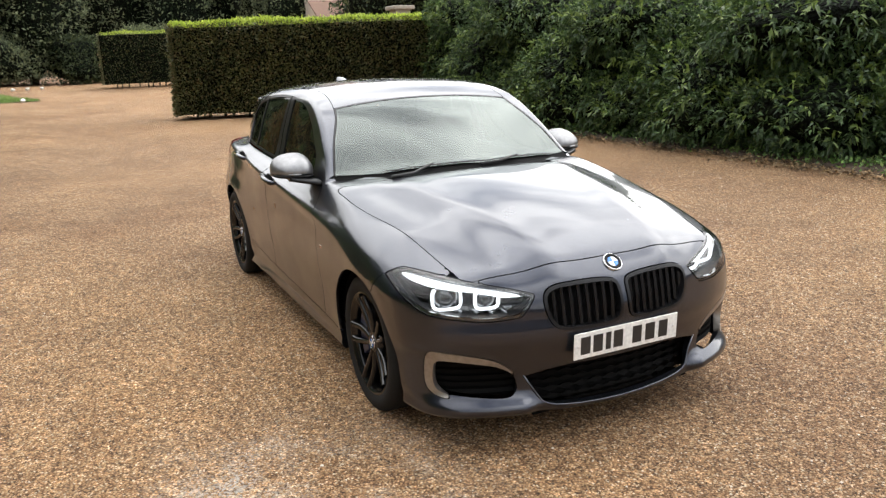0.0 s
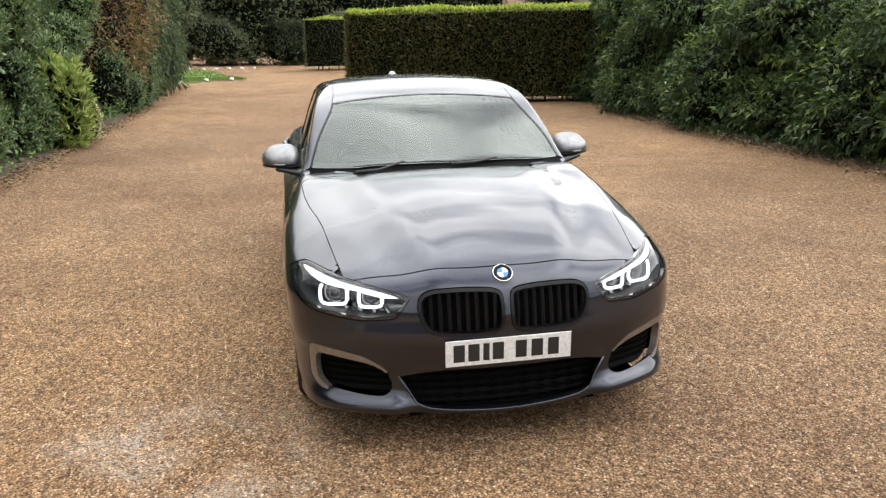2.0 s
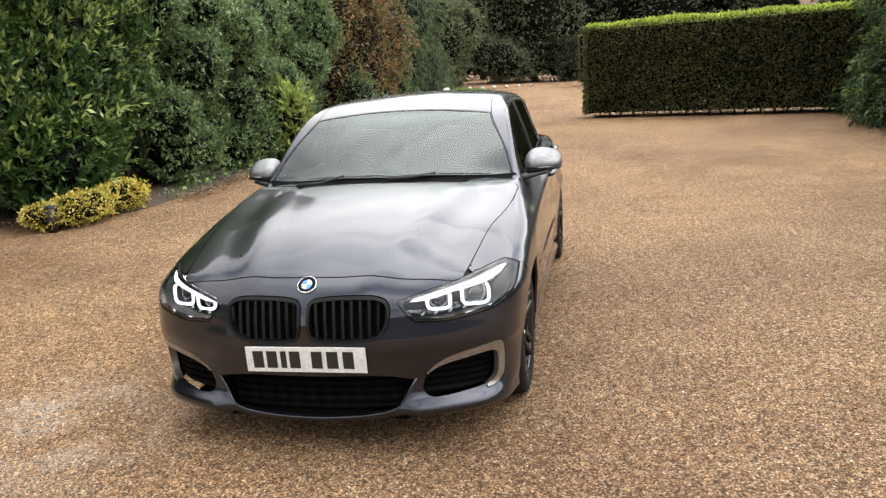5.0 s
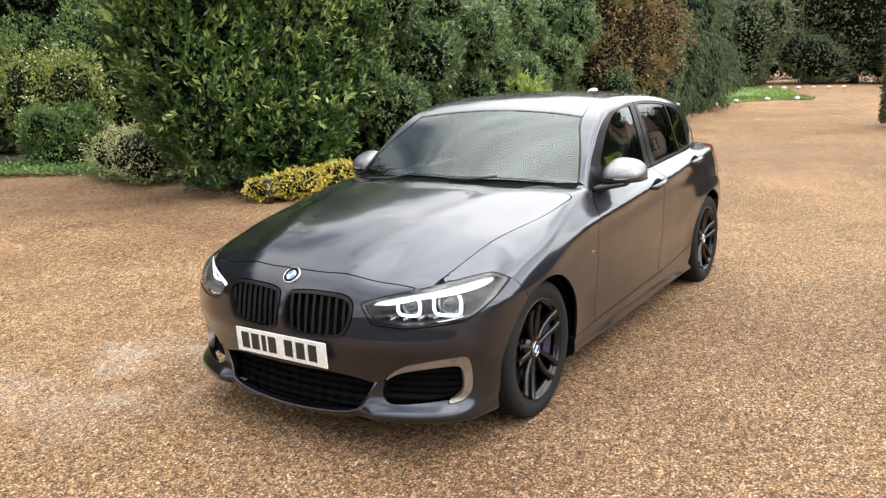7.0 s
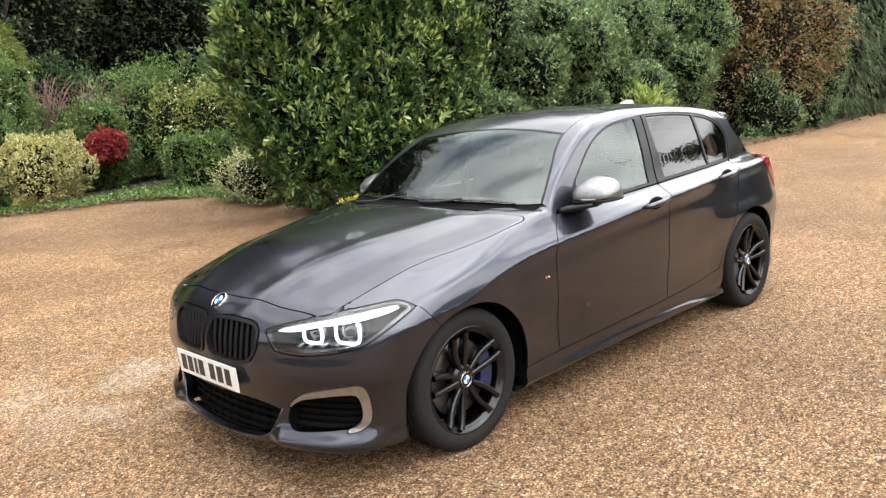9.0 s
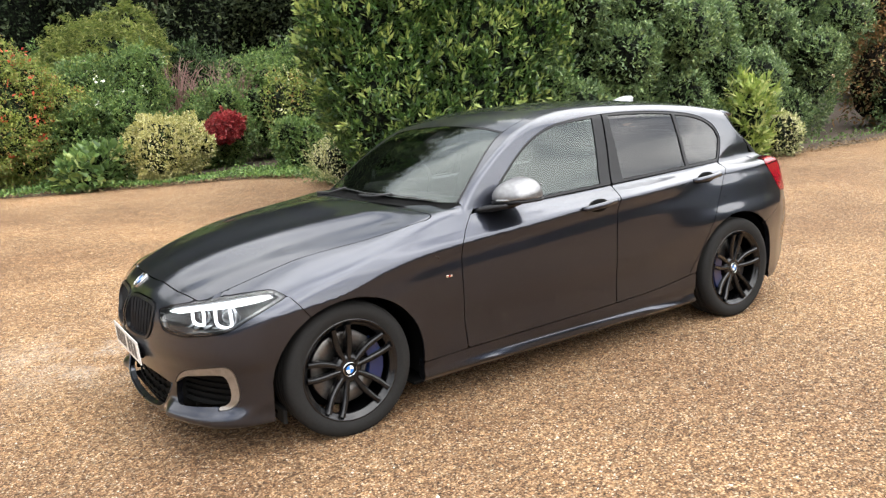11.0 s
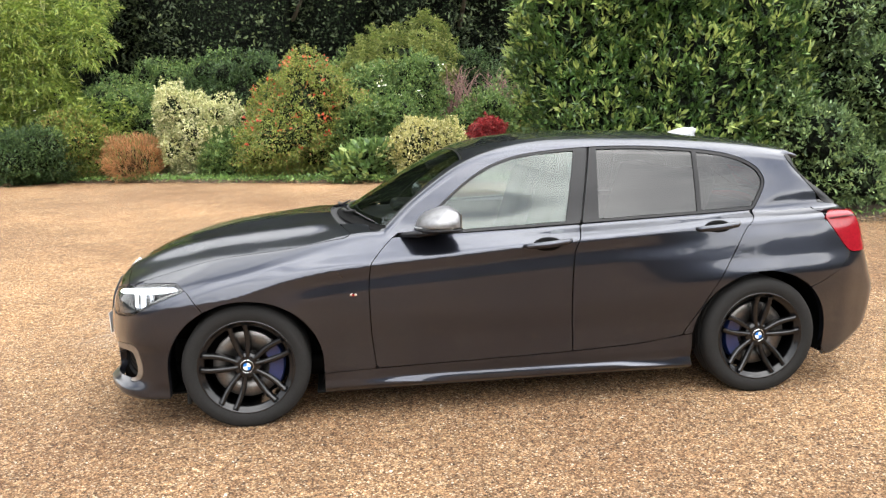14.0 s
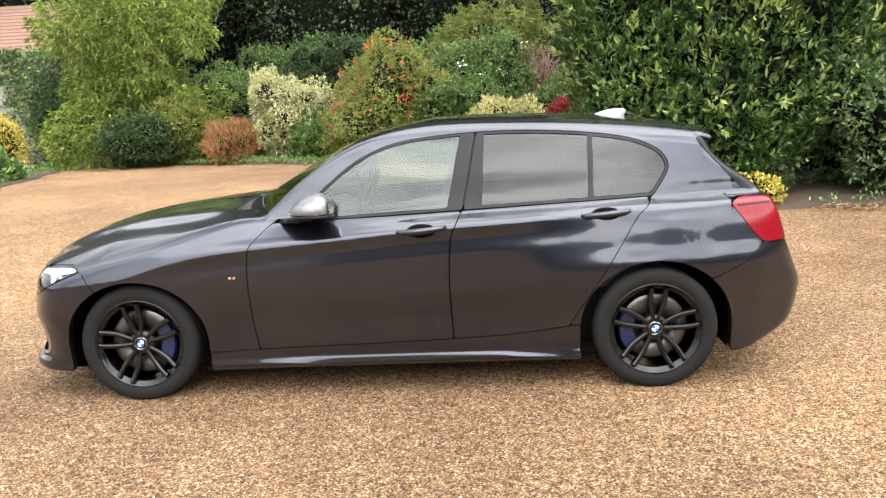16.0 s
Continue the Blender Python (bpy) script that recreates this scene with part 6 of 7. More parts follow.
bush("fern_clump", "dry rust-brown clump of ferns", "plant", heap(5.4, -14.2, 0.85, 0.9, R, 6), 7000, 0.22, 0.014, RUST, up=0.9, spread=0.40, rough=0.3, depth=0.3, core=GARDEN_CORE, shrink=0.64)
bamboo_blobs = [(8.0 + R.uniform(-1.7, 1.7), -15.4 + R.uniform(-0.9, 0.9), z, R.uniform(0.55, 0.95), R.uniform(0.5, 0.8), R.uniform(0.6, 1.1)) for z in (0.9, 1.3, 1.7, 2.0, 2.3, 2.7, 3.0, 3.3, 3.6, 3.9, 4.2, 4.5, 1.1, 1.9, 2.9, 3.5)]
bamboo = bush("bamboo_clump", "tall yellow-green bamboo clump", "bamboo", bamboo_blobs, 26000, 0.17, 0.026, BAMBOO, rough=0.32, spread=0.65, up=0.1, depth=0.28, shrink=0.5, droop=0.35, sprigs=0.5, core=False)
for k in range(14):
    x, y = 8.0 + R.uniform(-1.4, 1.4), -15.2 + R.uniform(-0.6, 0.5)
    lean = R.uniform(-0.5, 0.5)
    put("culm", mesh_from("culm", *limb([(x + lean * t * t, y, float(land(x, y)) - 0.05 + 4.6 * t) for t in np.linspace(0, 1, 7)], 0.016, 0.006, 6), CULM), bamboo, "", Matrix.Translation(bamboo.location).inverted())
bush("euonymus_bush", "dark green rounded shrub under the bamboo", "bush", heap(7.6, -14.2, 1.0, 1.3, R, 6), 13000, 0.07, 0.028, ASH, spread=0.9, rough=0.34, sprigs=0.7, core=GARDEN_CORE, shrink=0.64)
bush("garden_shrub", "mixed mid-green shrub in the garden border", "bush", loose(heap(5.7, -16.0, 1.4, 2.3, R, 7), 20, L), 18000, 0.065, 0.032, ROSE, rough=0.34, sprigs=0.8, reach=1.3, core=GARDEN_CORE, shrink=0.64)
bush("yellow_shrub", "golden yellow shrub before the ivy wall", "bush", heap(10.9, -13.6, 0.85, 1.45, R, 6), 7800, 0.06, 0.03, GOLDEN, rough=0.18, core=GARDEN_CORE, shrink=0.64)
bush("geranium_clump", "low green leafy clump at the drive's edge", "plant", heap(10.0, -11.2, 1.0, 0.75, R, 7), 6300, 0.11, 0.06, IVY, spread=0.8, core=GARDEN_CORE, shrink=0.64)
bush("low_shrub", "low green leafy plants", "bush", heap(-3.5, -10.6, 0.8, 1.1, R, 6), 6300, 0.07, 0.035, ROSE, core=GARDEN_CORE, shrink=0.64)
bush("flowering_shrub", "shrub with pale yellow flower heads above bare stems", "bush", heap(-4.0, -11.4, 1.0, 2.0, R, 7), 6750, 0.06, 0.03, FUCHSIA, rough=0.25, flowers=(70, 0.07, VARIEGATED, "pale yellow flower heads", 1.3), core=GARDEN_CORE, shrink=0.64)
for k, (x, y, r, h, mat) in enumerate(((-4.6, -14.4, 1.5, 2.6, ROSE), (-2.2, -16.4, 1.6, 3.0, ASH), (0.8, -16.0, 1.5, 2.7, ROSE), (2.9, -16.4, 1.6, 2.9, ASH), (4.4, -17.2, 1.5, 3.0, ROSE), (10.6, -17.4, 1.5, 3.0, ASH), (-6.4, -12.4, 1.6, 3.2, ROSE), (0.3, -13.1, 0.9, 1.5, ROSE), (3.2, -13.7, 0.7, 1.1, ROSE), (6.4, -14.6, 0.8, 1.5, FUCHSIA))):
    bush("border_shrub", "loose mid-green shrub filling the back of the border", "bush", loose(heap(x, y, r, h, R, 8), 22, L), 17000, 0.075, 0.032, mat, rough=0.38, sprigs=0.8, reach=1.5, spread=0.75, group="shrubs at the back of the border", core=GARDEN_CORE, shrink=0.64)
for k, (x, y, h) in enumerate(((-1.9, -14.2, 2.5), (-2.7, -14.0, 2.45), (-3.4, -14.1, 2.3))):
    rng = np.random.default_rng(40 + k)
    v, f = [], []
    for j in range(80):
        a, t = rng.uniform(0, 6.28), rng.uniform(0.3, 1.0)
        bend, tall = rng.uniform(-0.9, 0.9), h * rng.uniform(0.6, 1.0)
        pts = [(x + math.cos(a + bend * u) * u * t * 0.95, y + math.sin(a + bend * u) * u * t * 0.8, 0.2 + tall * (1.6 * u - 0.6 * u**2.6) + rng.uniform(-0.05, 0.05)) for u in np.linspace(0, 1, 7)]
        bv, bf = limb(pts, 0.014, 0.004, 4)
        f += [tuple(i + len(v) for i in q) for q in bf]
        v += bv.tolist()
    tagged(put("bare_shrub", mesh_from("bare_shrub", v, f, TWIG)), "bare purple-brown twiggy shrub", "bush", "bare twiggy shrubs")


def carpet(name, line, wide, n, mat, label, tall=0.14, length=0.06):
    """Low creeping plants along a bed's edge: too many to count."""
    rng = np.random.default_rng(n)
    q = np.array(line, float)
    seg = rng.integers(0, len(q) - 1, n)
    t = rng.random(n)[:, None]
    p = q[seg] * (1 - t) + q[seg + 1] * t + rng.normal(0, wide, (n, 2))
    z = land(p[:, 0], p[:, 1]) + np.abs(rng.normal(0, tall * 0.6, n)) * (0.5 + 0.5 * lumps(np.c_[p, 0 * p[:, :1]], n, 1.5)) + 0.06
    ways = rng.normal(0, 0.7, (n, 3)) + np.array([0, 0, 0.6])
    tagged(new(name, leaf_mesh(name, np.c_[p, z], ways, length, length * 0.55, mat, rng)), label, "plants", kind="stuff")


carpet("ground_cover", [(-2.9, -9.9), (-2.4, -10.9), (-0.5, -11.5), (1.6, -12.4), (4.6, -13.7), (7.2, -14.7)], 0.22, 9000, IVY, "low green ivy along the border's edge")
carpet("ground_cover", [(-3.0, -7.4), (-3.2, -9.0), (-3.3, -10.2)], 0.28, 3200, ROSE, "low leafy plants at the border's edge", 0.25)
carpet("ground_cover", [(-4.4, -4.4), (-8, -4.5), (-12, -4.6), (-16, -4.7)], 0.10, 900, IVY, "scattered weeds under the shrubs")
carpet("ground_cover", [(-15, 7.2), (-11, 6.6), (-7, 6.4), (-3, 6.5), (-0.5, 6.5)], 0.20, 2800, IVY, "ivy and weeds under the trees", 0.16)
carpet("ground_cover", [(9.1, -9.0), (9.4, -11.2), (9.9, -14.0), (10.4, -15.4)], 0.2, 2500, IVY, "low leafy plants beside the drive")

def litter(line, wide, n):
    """Fallen brown leaves lying flat along a bed's edge."""
    rng = np.random.default_rng(n)
    q = np.array(line, float)
    seg = rng.integers(0, len(q) - 1, n)
    t = rng.random(n)[:, None]
    p = q[seg] * (1 - t) + q[seg + 1] * t + rng.normal(0, wide, (n, 2))
    ways = rng.normal(0, 1.0, (n, 3)) * np.array([1, 1, 0.12])
    tagged(new("leaf_litter", leaf_mesh("leaf_litter", np.c_[p, land(p[:, 0], p[:, 1]) + 0.012 + 0.05 * np.exp(-((p[:, 0] * 0) ** 2)) * rng.random(n)], ways, 0.05, 0.03, DEAD_LEAF, rng)), "fallen brown leaves along the drive's edge", "leaves", kind="stuff")


DEAD_LEAF = foliage("fallen brown leaves", (0.07, 0.045, 0.025), (0.24, 0.16, 0.085), None, 0, 0.7, 0.1)
litter([(-15.2, 7.3), (-11.2, 6.3), (-7, 6.0), (-3.3, 6.1), (-1, 6.1), (3, 7.3)], 0.17, 5200)
litter([(-4.4, -4.2), (-8, -4.25), (-12, -4.3), (-17, -4.4)], 0.12, 3000)
litter([(-2.6, -5.0), (-3.0, -7), (-3.2, -9.5), (-2.4, -10.7), (-0.5, -11.2), (4.6, -13.4), (9, -15.6)], 0.13, 3400)

# ---- clipped hedges
def hedge(name, label, a, b, thick, height, n, group="", skirt=0.16):
    """A clipped hedge from a to b: flat leafy faces over a row of stems."""
    a, b = np.array(a, float), np.array(b, float)
    ln = np.linalg.norm(b - a)
    along, side = (b - a) / ln, np.array([-(b - a)[1], (b - a)[0]]) / ln
    rng = np.random.default_rng(int(ln * 100))
    z0 = float(land(*((a + b) / 2)))
    top = thing(name, label, "hedge", (*((a + b) / 2), z0), group)
    inv = Matrix.Translation(top.location).inverted()

    def leaves(count, which):
        s, w, h = rng.random(count) * ln, rng.random(count) * thick, skirt + rng.random(count) * (height - skirt)
        nrm = np.zeros((count, 3))
        if which == "top":
            h[:] = height
            nrm[:, 2] = 1
        else:
            face = rng.choice(4, count, p=[0.46, 0.3, 0.12, 0.12])
            w = np.where(face == 0, 0, np.where(face == 1, thick, w))
            s = np.where(face == 2, 0, np.where(face == 3, ln, s))
            nrm[:, :2] = np.where((face < 2)[:, None], side * np.where(face == 0, -1, 1)[:, None], along * np.where(face == 2, -1, 1)[:, None])
        p = np.c_[a + along * s[:, None] + side * w[:, None], h + z0]
        p += nrm * (0.05 * lumps(p * 1.3, 5, 1.7) + rng.normal(0, 0.03, count))[:, None] + rng.normal(0, 0.01, p.shape)
        return p, nrm + rng.normal(0, 0.55, p.shape) + np.array([0, 0, 0.3])

    p, w = leaves(n, "side")
    put("foliage", leaf_mesh("foliage", p, w, 0.075, 0.05, HEDGE, rng), top, "", inv)
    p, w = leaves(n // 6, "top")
    put("clipped_top", leaf_mesh("clipped_top", p, w + np.array([0, 0, 0.6]), 0.08, 0.045, HEDGE_TOP, rng), top, "young growth on top, sunlight in its colour", inv)
    mid, turn = (a + b) / 2 + side * thick / 2, math.degrees(math.atan2(along[1], along[0]))
    part("shade_core", box_bm((ln - 0.12, thick - 0.14, height - skirt - 0.12), (0, 0, 0)), DARK_CORE, top, smooth=False, m=inv @ pose(*mid, z0 + skirt + (height - skirt) / 2 - 0.02, 0, 0, turn))
    for k in range(int(ln / 0.33)):
        q = a + along * (0.15 + 0.33 * k + rng.uniform(-0.12, 0.12)) + side * thick * rng.uniform(0.15, 0.6)
        put("stem", mesh_from("stem", *limb([(q[0], q[1], z0 - 0.05), (q[0] + 0.02, q[1] + 0.03, z0 + skirt + 0.3)], 0.035, 0.025, 6), BARK), top, "", inv)
    return top


hedge("hedge", "tall clipped hedge with young growth on top, sunlight in its colour", (-15.9, 7.6), (-18.1, 1.2), 1.3, 2.37, 60000, "clipped hedges", 0.10)
hedge("hedge", "clipped hedge farther up the drive", (-35.5, 9.0), (-37.5, 0.4), 1.3, 2.5, 16000, "clipped hedges")

# ---- overhanging trees on the other side
for k, (x, y, r, h) in enumerate(((-14.0, 8.9, 2.1, 3.2), (-10.6, 8.5, 2.3, 3.0), (-7.0, 8.4, 2.3, 2.6), (-3.6, 8.5, 2.3, 2.4), (-0.2, 9.2, 2.1, 2.1))):
    blobs = heap(x, y, r, h, R, 9) + [(x + 0.3, y - 1.2, h * 0.72, r * 0.62, r * 0.55, h * 0.24), (x - 0.9, y - 1.4, h * 0.36, r * 0.5, r * 0.45, h * 0.32), (x + 0.9, y - 1.6, 0.55, r * 0.55, r * 0.38, 0.6), (x - 0.8, y - 1.75, 0.45, r * 0.55, r * 0.36, 0.5), (x - 1.7, y - 1.3, 0.9, r * 0.45, r * 0.4, 0.95)]
    tree = bush("overhanging_tree", "dense green tree overhanging the gravel", "tree", blobs, 42000, 0.105, 0.038, ASH, rosette=5, rough=0.18, spread=0.55, up=0.05, droop=0.3, group="trees overhanging the gravel", depth=0.22, shrink=0.70, young=(ASH_SUNLIT, 0.20), sprigs=0.2)
    trunk(tree, x, y + 0.4, h * 0.8, 0.14, seed=k)

# ---- tall woods all round
woods = [(-46, -3, 9), (-50, 6, 11), (-44, -11, 9), (-47, 14, 10), (-36, -14, 8.5), (-28, -16, 9), (-22, -15, 8), (-15, -16, 9), (-9, -20, 10), (-3, -21, 11), (3, -22, 10), (9, -23, 11), (15, -24, 10), (21, -24, 9), (-26, -10.5, 6), (-34, 17, 9), (-29.5, 12.5, 7.5), (-6, -25.5, 13), (-1, -26, 13), (-40, -7.5, 5), (-58, -8, 13), (-60, 2, 13), (-58, 12, 13), (-52, -18, 12), (-41, -22, 12), (-30, -24, 12), (-19, -25, 12), (-44, 21, 11), (-4, -29, 14), (8, -30, 14), (20, -31, 13), (-55, 24, 12)]
for k, (x, y, h) in enumerate(woods):
    r = min(h * R.uniform(0.36, 0.46), 4.6)
    if y < -12:
        h *= 1.45
    tree = bush("woodland_tree", "tall dark woodland tree at the edge of the grounds", "tree", heap(x, y, r, h, R, 9, flat=1.0), *((10000, 0.22, 0.11, FAR_HAZY) if x < -30 else (30000, 0.15, 0.075, FAR) if -12 < x < 16 else (12000, 0.20, 0.10, FAR)), rough=0.28, spread=0.8, up=0.0, group="woodland trees", depth=0.22, shrink=0.74, sprigs=0.2)
    trunk(tree, x, y, h * 0.8, 0.25, seed=20 + k)
# unseen hedges added behind to close the horizon in the car's reflections
hedge("hedge", "added unseen hedge across the drive, closing the reflections", (24, -18), (24, 22), 1.2, 2.3, 9000, "boundary hedges")
hedge("hedge", "added unseen hedge beyond the trees, closing the reflections", (24, 22), (-20, 22), 1.2, 2.3, 9000, "boundary hedges")

# ---- lawn with white edging stones
LAWN = plain("mown lawn", (0.12, 0.19, 0.035), 0.8, grain=0.02, scale=18)
q = rounded_line([(-22.0, -5.5), (-25.2, -5.25), (-27.6, -4.7), (-29.2, -3.6), (-29.6, -2.2), (-32, -3.6), (-37, -4.6), (-38.5, -7.0), (-37, -8.6), (-30, -8.5), (-24, -7.4)])
c = q.mean(0)
v = [(a, b, float(land(a, b)) + 0.03) for a, b in q] + [(*c, float(land(*c)) + 0.05)]
tagged(put("lawn", mesh_from("lawn", v, [(i, (i + 1) % len(q), len(q)) for i in range(len(q))], LAWN)), "green mown lawn edged with white stones", "lawn", kind="structure")
rng = np.random.default_rng(77)
n = 9000
k = rng.integers(0, len(q), n)
w = rng.random(n)[:, None] ** 0.5
g = c + (q[k] - c) * w
tagged(new("lawn_grass", leaf_mesh("lawn_grass", np.c_[g, land(g[:, 0], g[:, 1]) + 0.02], rng.normal(0, 0.4, (n, 3)) + np.array([0, 0, 1.0]), 0.09, 0.02, GRASS, rng)), "short green grass blades", "grass", kind="stuff")
CHALK = plain("whitewashed stone", (0.72, 0.71, 0.68), 0.7, grain=0.006, scale=14)
for k, (x, y) in enumerate([(-23.4, -5.3), (-25.2, -5.15), (-26.9, -4.85), (-28.5, -4.05), (-29.2, -3.1), (-37.0, -5.6), (-36.6, -4.9), (-36.8, -4.3), (-37.2, -3.7), (-37.7, -3.1), (-38.1, -2.5)]):
    bm = bmesh.new()
    bmesh.ops.create_icosphere(bm, subdivisions=2, radius=1.0)
    for vert in bm.verts:
        d = vert.co.normalized()
        r = 1 + 0.22 * float(lumps(np.array([d]), 300 + k, 2.0)[0])
        vert.co = Vector((d.x * 0.11 * r, d.y * 0.09 * r, d.z * 0.075 * r))
    me = bpy.data.meshes.new("edging_stone")
    bm.to_mesh(me)
    bm.free()
    me.polygons.foreach_set("use_smooth", np.ones(len(me.polygons), bool))
    me.materials.append(CHALK)
    ob = put("edging_stone", me, m=pose(x, y, float(land(x, y)) + 0.07, 0, 0, 37 * k))
    tagged(ob, "rough whitewashed stone edging the lawn", "stone", "white edging stones")

# ---- bollard lamp beside the golden shrub
lampost = thing("bollard_light", "short black bollard light beside the golden shrub", "bollard", (-2.38, -4.62, float(land(-2.38, -4.62))))
put("post", mesh_from("post", *lathe([(0.0001, 0.0), (0.05, 0.0), (0.05, 0.23), (0.046, 0.235)], 20, "z"), BLACK_MATT), lampost)
put("lens_band", mesh_from("lens_band", *lathe([(0.040, 0.233), (0.040, 0.262)], 20, "z"), SATIN), lampost, "grey lamp lens")
put("cap", mesh_from("cap", *lathe([(0.05, 0.260), (0.052, 0.285), (0.045, 0.293), (0.0001, 0.296)], 20, "z"), BLACK_MATT), lampost)

# ---- house and outbuilding beyond the hedge
RENDER_WALL = plain("cream rendered wall", (0.66, 0.56, 0.47), 0.85, grain=0.004, scale=9)
TILE = plain("brown clay roof tile", (0.20, 0.115, 0.080), 0.8, grain=0.004, scale=25)
STONE = plain("weathered stone", (0.30, 0.275, 0.235), 0.85, grain=0.008, scale=16)
house = thing("house", "cream rendered house behind the clipped hedge", "house", (-42, 20.5, float(land(-42, 20.5))))
part("wall", box_bm((6, 16, 7.0), (0, 0, 3.5)), RENDER_WALL, house, smooth=False)
bm = bmesh.new()
vs = [bm.verts.new(p) for p in ((3.4, -8.4, 6.9), (3.4, 8.4, 6.9), (-3.4, 8.4, 6.9), (-3.4, -8.4, 6.9), (0, -8.4, 9.3), (0, 8.4, 9.3))]
for f in ((0, 1, 5, 4), (2, 3, 4, 5), (0, 4, 3), (1, 2, 5), (0, 3, 2, 1)):
    bm.faces.new([vs[i] for i in f])
part("roof", bm, TILE, house, "brown tiled roof", smooth=False)
for k in range(3):
    w = part("window", box_bm((0.10, 1.1, 1.5), (3.0, -5 + 5 * k, 5.0), 0.01), BADGE_WHITE, house, "white framed window", smooth=False)
    part("pane", box_bm((0.02, 0.9, 1.3), (3.052, -5 + 5 * k, 5.0)), BLACK_GLOSS, w, smooth=False)
shed = thing("outbuilding", "low outbuilding with a brown tiled roof", "building", (-35.5, 12.0, float(land(-35.5, 12.0))))
part("wall", box_bm((2.2, 3.6, 3.0), (0, 0, 1.5)), RENDER_WALL, shed, smooth=False)
slope = part("roof", box_bm((1.6, 4.0, 0.06), (0, 0, 0)), TILE, shed, "brown tiled roof slope", smooth=False, m=pose(0.75, 0, 3.35, 0, 30, 0))
tile = box_bm((0.23, 3.98, 0.022), (0, 0, 0.0), 0.006, 1)
course = bpy.data.meshes.new("tile_course")
tile.to_mesh(course)
tile.free()
course.materials.append(TILE)
for k in range(8):
    put("tile_course", course, slope, "", pose(-0.70 + 0.2 * k, 0, 0.045, 0, 5, 0))
pier = thing("gate_pier", "weathered stone gate pier with a flat cap", "pier", (-23.5, 9.9, float(land(-23.5, 9.9))))
part("shaft", box_bm((0.6, 0.6, 2.95), (0, 0, 1.475), 0.02), STONE, pier, smooth=False)
part("cap", box_bm((0.85, 0.85, 0.14), (0, 0, 3.02), 0.03), STONE, pier, "pale stone cap", smooth=False)

# ---- ivy-clad garden wall and the tiled roof behind it
wall = thing("garden_wall", "weathered boarded wall half covered with ivy", "wall", (13.2, -17.2, float(land(13.2, -17.2))))
part("wall_core", box_bm((5.4, 0.3, 3.1), (0, 0, 1.55)), STONE, wall, smooth=False)
board = box_bm((5.4, 0.035, 0.19), (0, 0, 0), 0.008, 1)
plank = bpy.data.meshes.new("board")
board.to_mesh(plank)
board.free()
plank.materials.append(STONE)
for k in range(15):
    put("board", plank, wall, "", pose(0, 0.165, 0.12 + 0.2 * k, 8, 0, 0))
n = 9000
s, h = rng.random(n) * 5.2 - 2.6, rng.random(n) ** 0.8 * 3.2
ok = lumps(np.c_[s, h, 0 * s], 9, 1.4) > -0.6 + 0.3 * (h < 1.6)
g = np.c_[s, 0.20 + np.abs(rng.normal(0, 0.07, n)), h][ok]
put("ivy", leaf_mesh("ivy", g, rng.normal(0, 0.6, g.shape) + np.array([0, 0.8, -0.2]), 0.10, 0.08, IVY, rng), wall, "dark green ivy")
roof = thing("barn", "low barn with a mossy brown tiled roof", "building", (14.2, -20.0, float(land(14.2, -20.0))))
part("wall", box_bm((6.5, 4, 3.2), (0, 0, 1.6)), STONE, roof, smooth=False)
slope = part("roof", box_bm((7.0, 2.9, 0.07), (0, 0, 0)), TILE, roof, "mossy tiled roof slope", smooth=False, m=pose(0, 1.0, 3.85, -35, 0, 0))
rowtile = box_bm((6.98, 0.23, 0.022), (0, 0, 0), 0.006, 1)
course = bpy.data.meshes.new("tile_course")
rowtile.to_mesh(course)
rowtile.free()
course.materials.append(TILE)
for k in range(14):
    put("tile_course", course, slope, "", pose(0, -1.3 + 0.2 * k, 0.045, 5, 0, 0))

# ---- loose stones on the gravel nearest the car
rng = np.random.default_rng(5)
n = 60000
px, py = rng.uniform(-3.6, 5.4, n), rng.uniform(-3.6, 5.0, n)
ok = (np.abs(px) > 2.0) | (np.abs(py) > 0.72)
px, py = px[ok], py[ok]
n = len(px)
r = 0.0024 + 0.0046 * rng.random(n) ** 2.4
base = np.array([(1, 0, 0), (-0.45, 0.85, 0), (-0.5, -0.9, 0), (0.1, 0.05, 0.8), (0.35, 0.75, 0.35), (-0.75, -0.1, 0.35)])
tris = np.array([(0, 4, 3), (4, 1, 3), (1, 5, 3), (5, 2, 3), (2, 0, 3), (0, 1, 4), (1, 2, 5)])
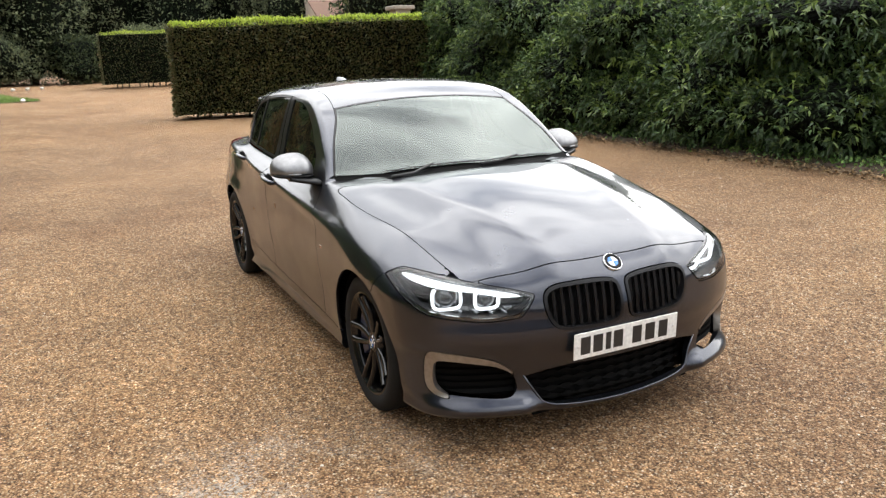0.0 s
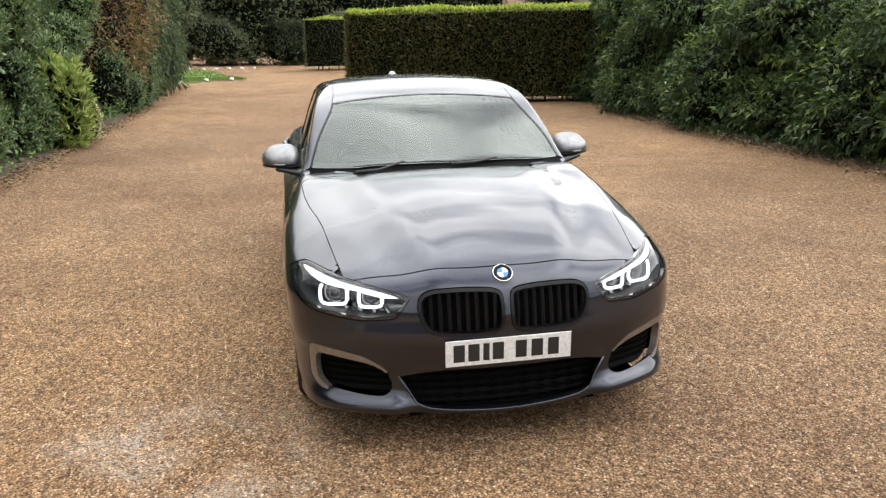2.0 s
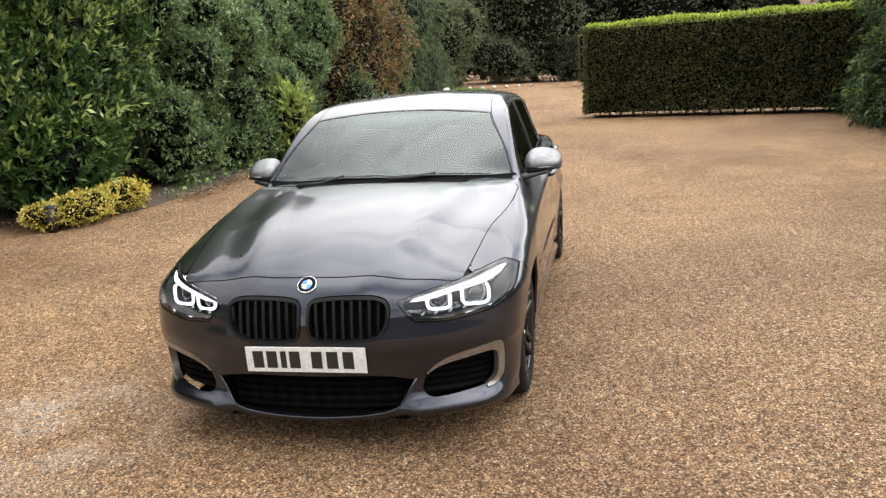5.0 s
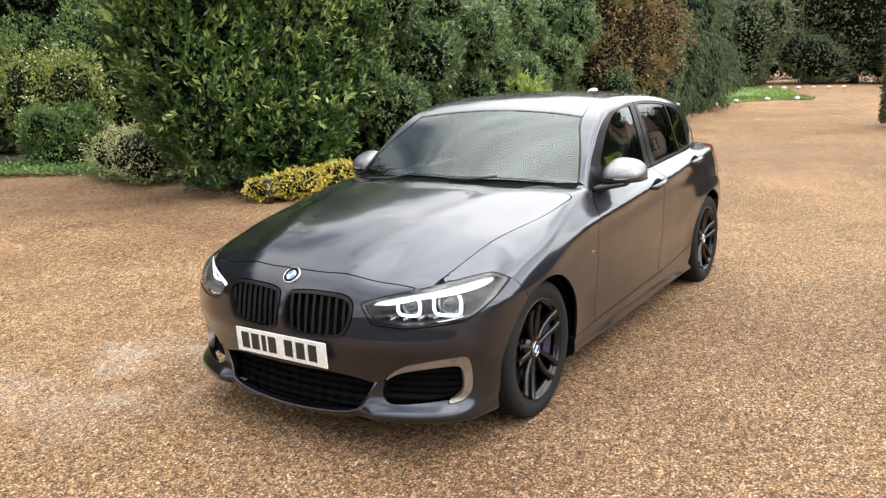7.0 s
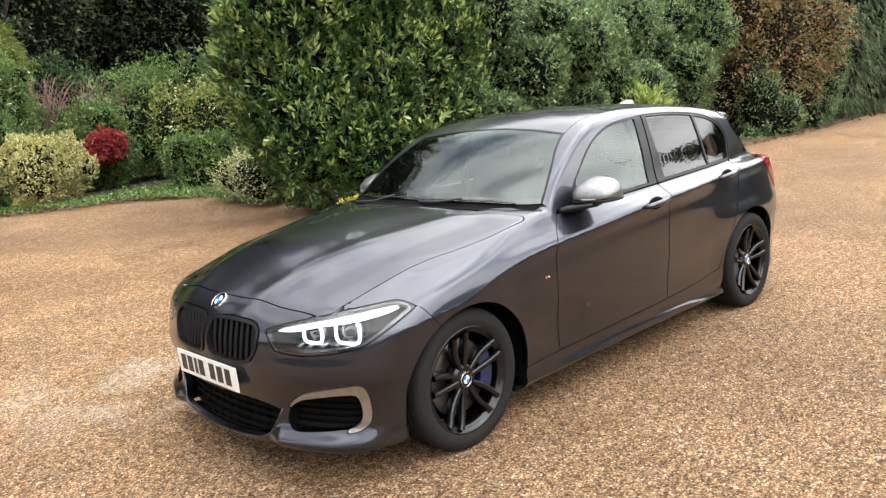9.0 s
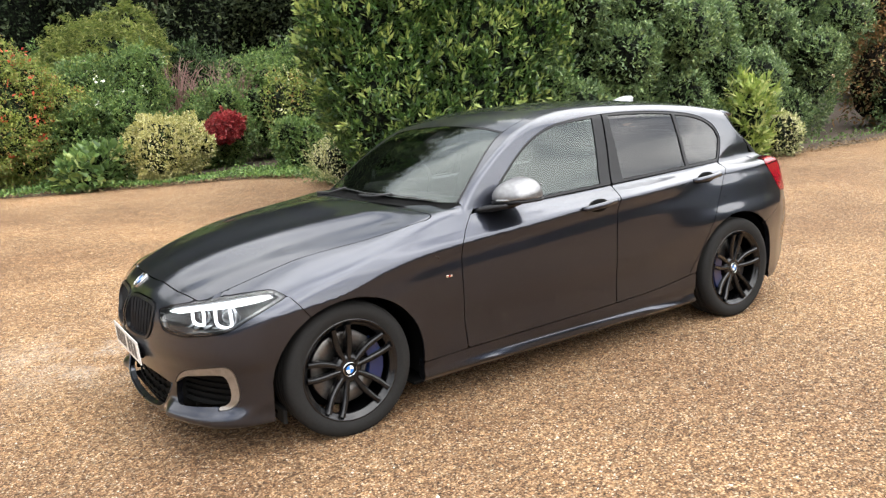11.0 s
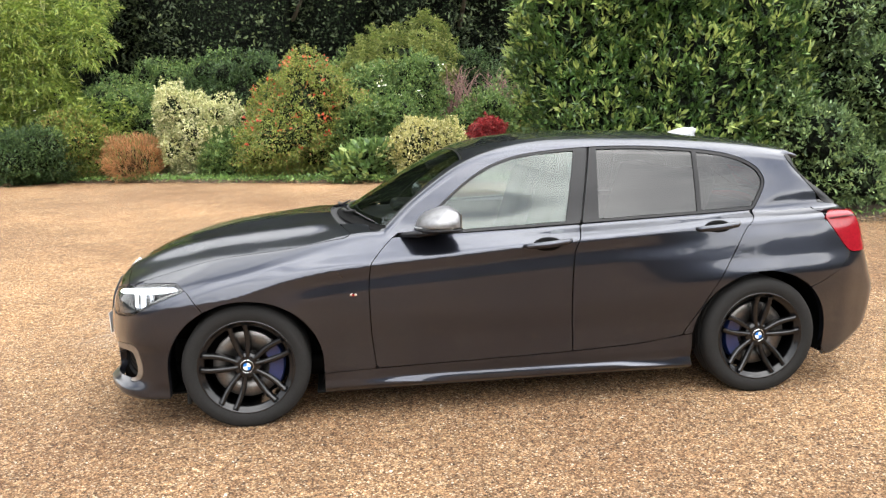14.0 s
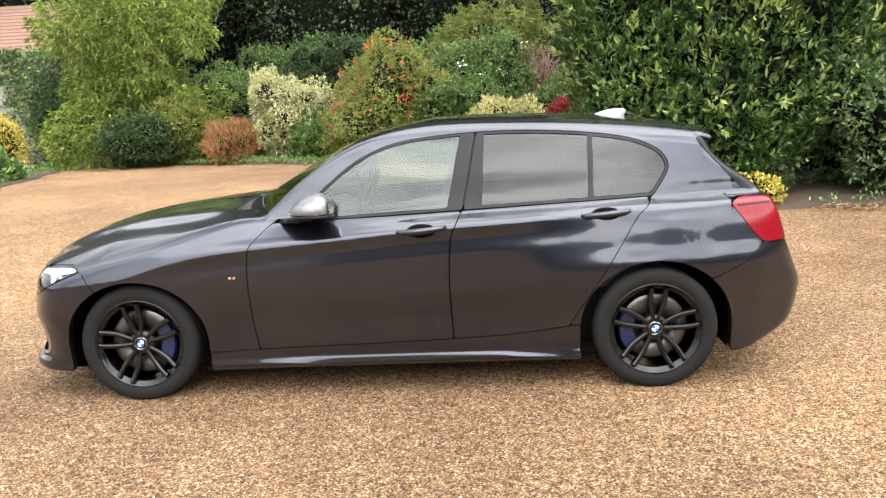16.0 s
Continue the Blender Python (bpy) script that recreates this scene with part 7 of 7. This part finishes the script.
a = rng.uniform(0, 6.28, n)
ca, sa = np.cos(a)[:, None], np.sin(a)[:, None]
sx, sy, sz = (r * rng.uniform(0.7, 1.4, n) for _ in range(3))
bx, by, bz = base[:, 0] * sx[:, None], base[:, 1] * sy[:, None], base[:, 2] * sz[:, None]
verts = np.stack([bx * ca - by * sa + px[:, None], bx * sa + by * ca + py[:, None], bz + land(px, py)[:, None] - 0.0004], -1).reshape(-1, 3)
faces = (tris[None] + np.arange(n)[:, None, None] * 6).reshape(-1, 3)
me = bpy.data.meshes.new("loose_gravel")
me.vertices.add(len(verts))
me.vertices.foreach_set("co", verts.astype(np.float32).ravel())
me.loops.add(faces.size)
me.loops.foreach_set("vertex_index", faces.astype(np.int32).ravel())
me.polygons.add(len(faces))
me.polygons.foreach_set("loop_start", np.arange(0, faces.size, 3, dtype=np.int32))
me.update(calc_edges=True)
PEBBLE, t, b, _ = material("loose flint and gravel")
geo = t.nodes.new("ShaderNodeNewGeometry")
t.links.new(ramp(t, geo.outputs["Random Per Island"], [(0.0, (0.10, 0.06, 0.035)), (0.4, (0.34, 0.215, 0.12)), (0.8, (0.54, 0.39, 0.24)), (1.0, (0.78, 0.71, 0.60))]), b.inputs["Base Color"])
b.inputs["Roughness"].default_value = 0.75
me.materials.append(PEBBLE)
tagged(new("loose_gravel", me), "loose pale brown gravel stones on the drive", "gravel", kind="stuff")

# ---- dark undergrowth at the wood's edge
for k, (x, y, r, h) in enumerate(((-43, -8.5, 2.2, 2.8), (-44, -4.5, 2.4, 3.0), (-44.5, -0.5, 2.2, 2.6), (-45, 3.6, 2.4, 3.0), (-46, 8, 2.6, 3.2), (-39.5, -10, 2.0, 2.6), (-34, -11.5, 2.2, 2.6), (-29, -11.5, 2.2, 2.6))):
    bush("undergrowth_bush", "dark green undergrowth at the edge of the wood", "bush", heap(x, y, r, h, R, 7, flat=1.0), 5000, 0.16, 0.08, FAR_HAZY if k % 2 else FAR, rough=0.25, spread=0.8, group="undergrowth at the wood's edge")
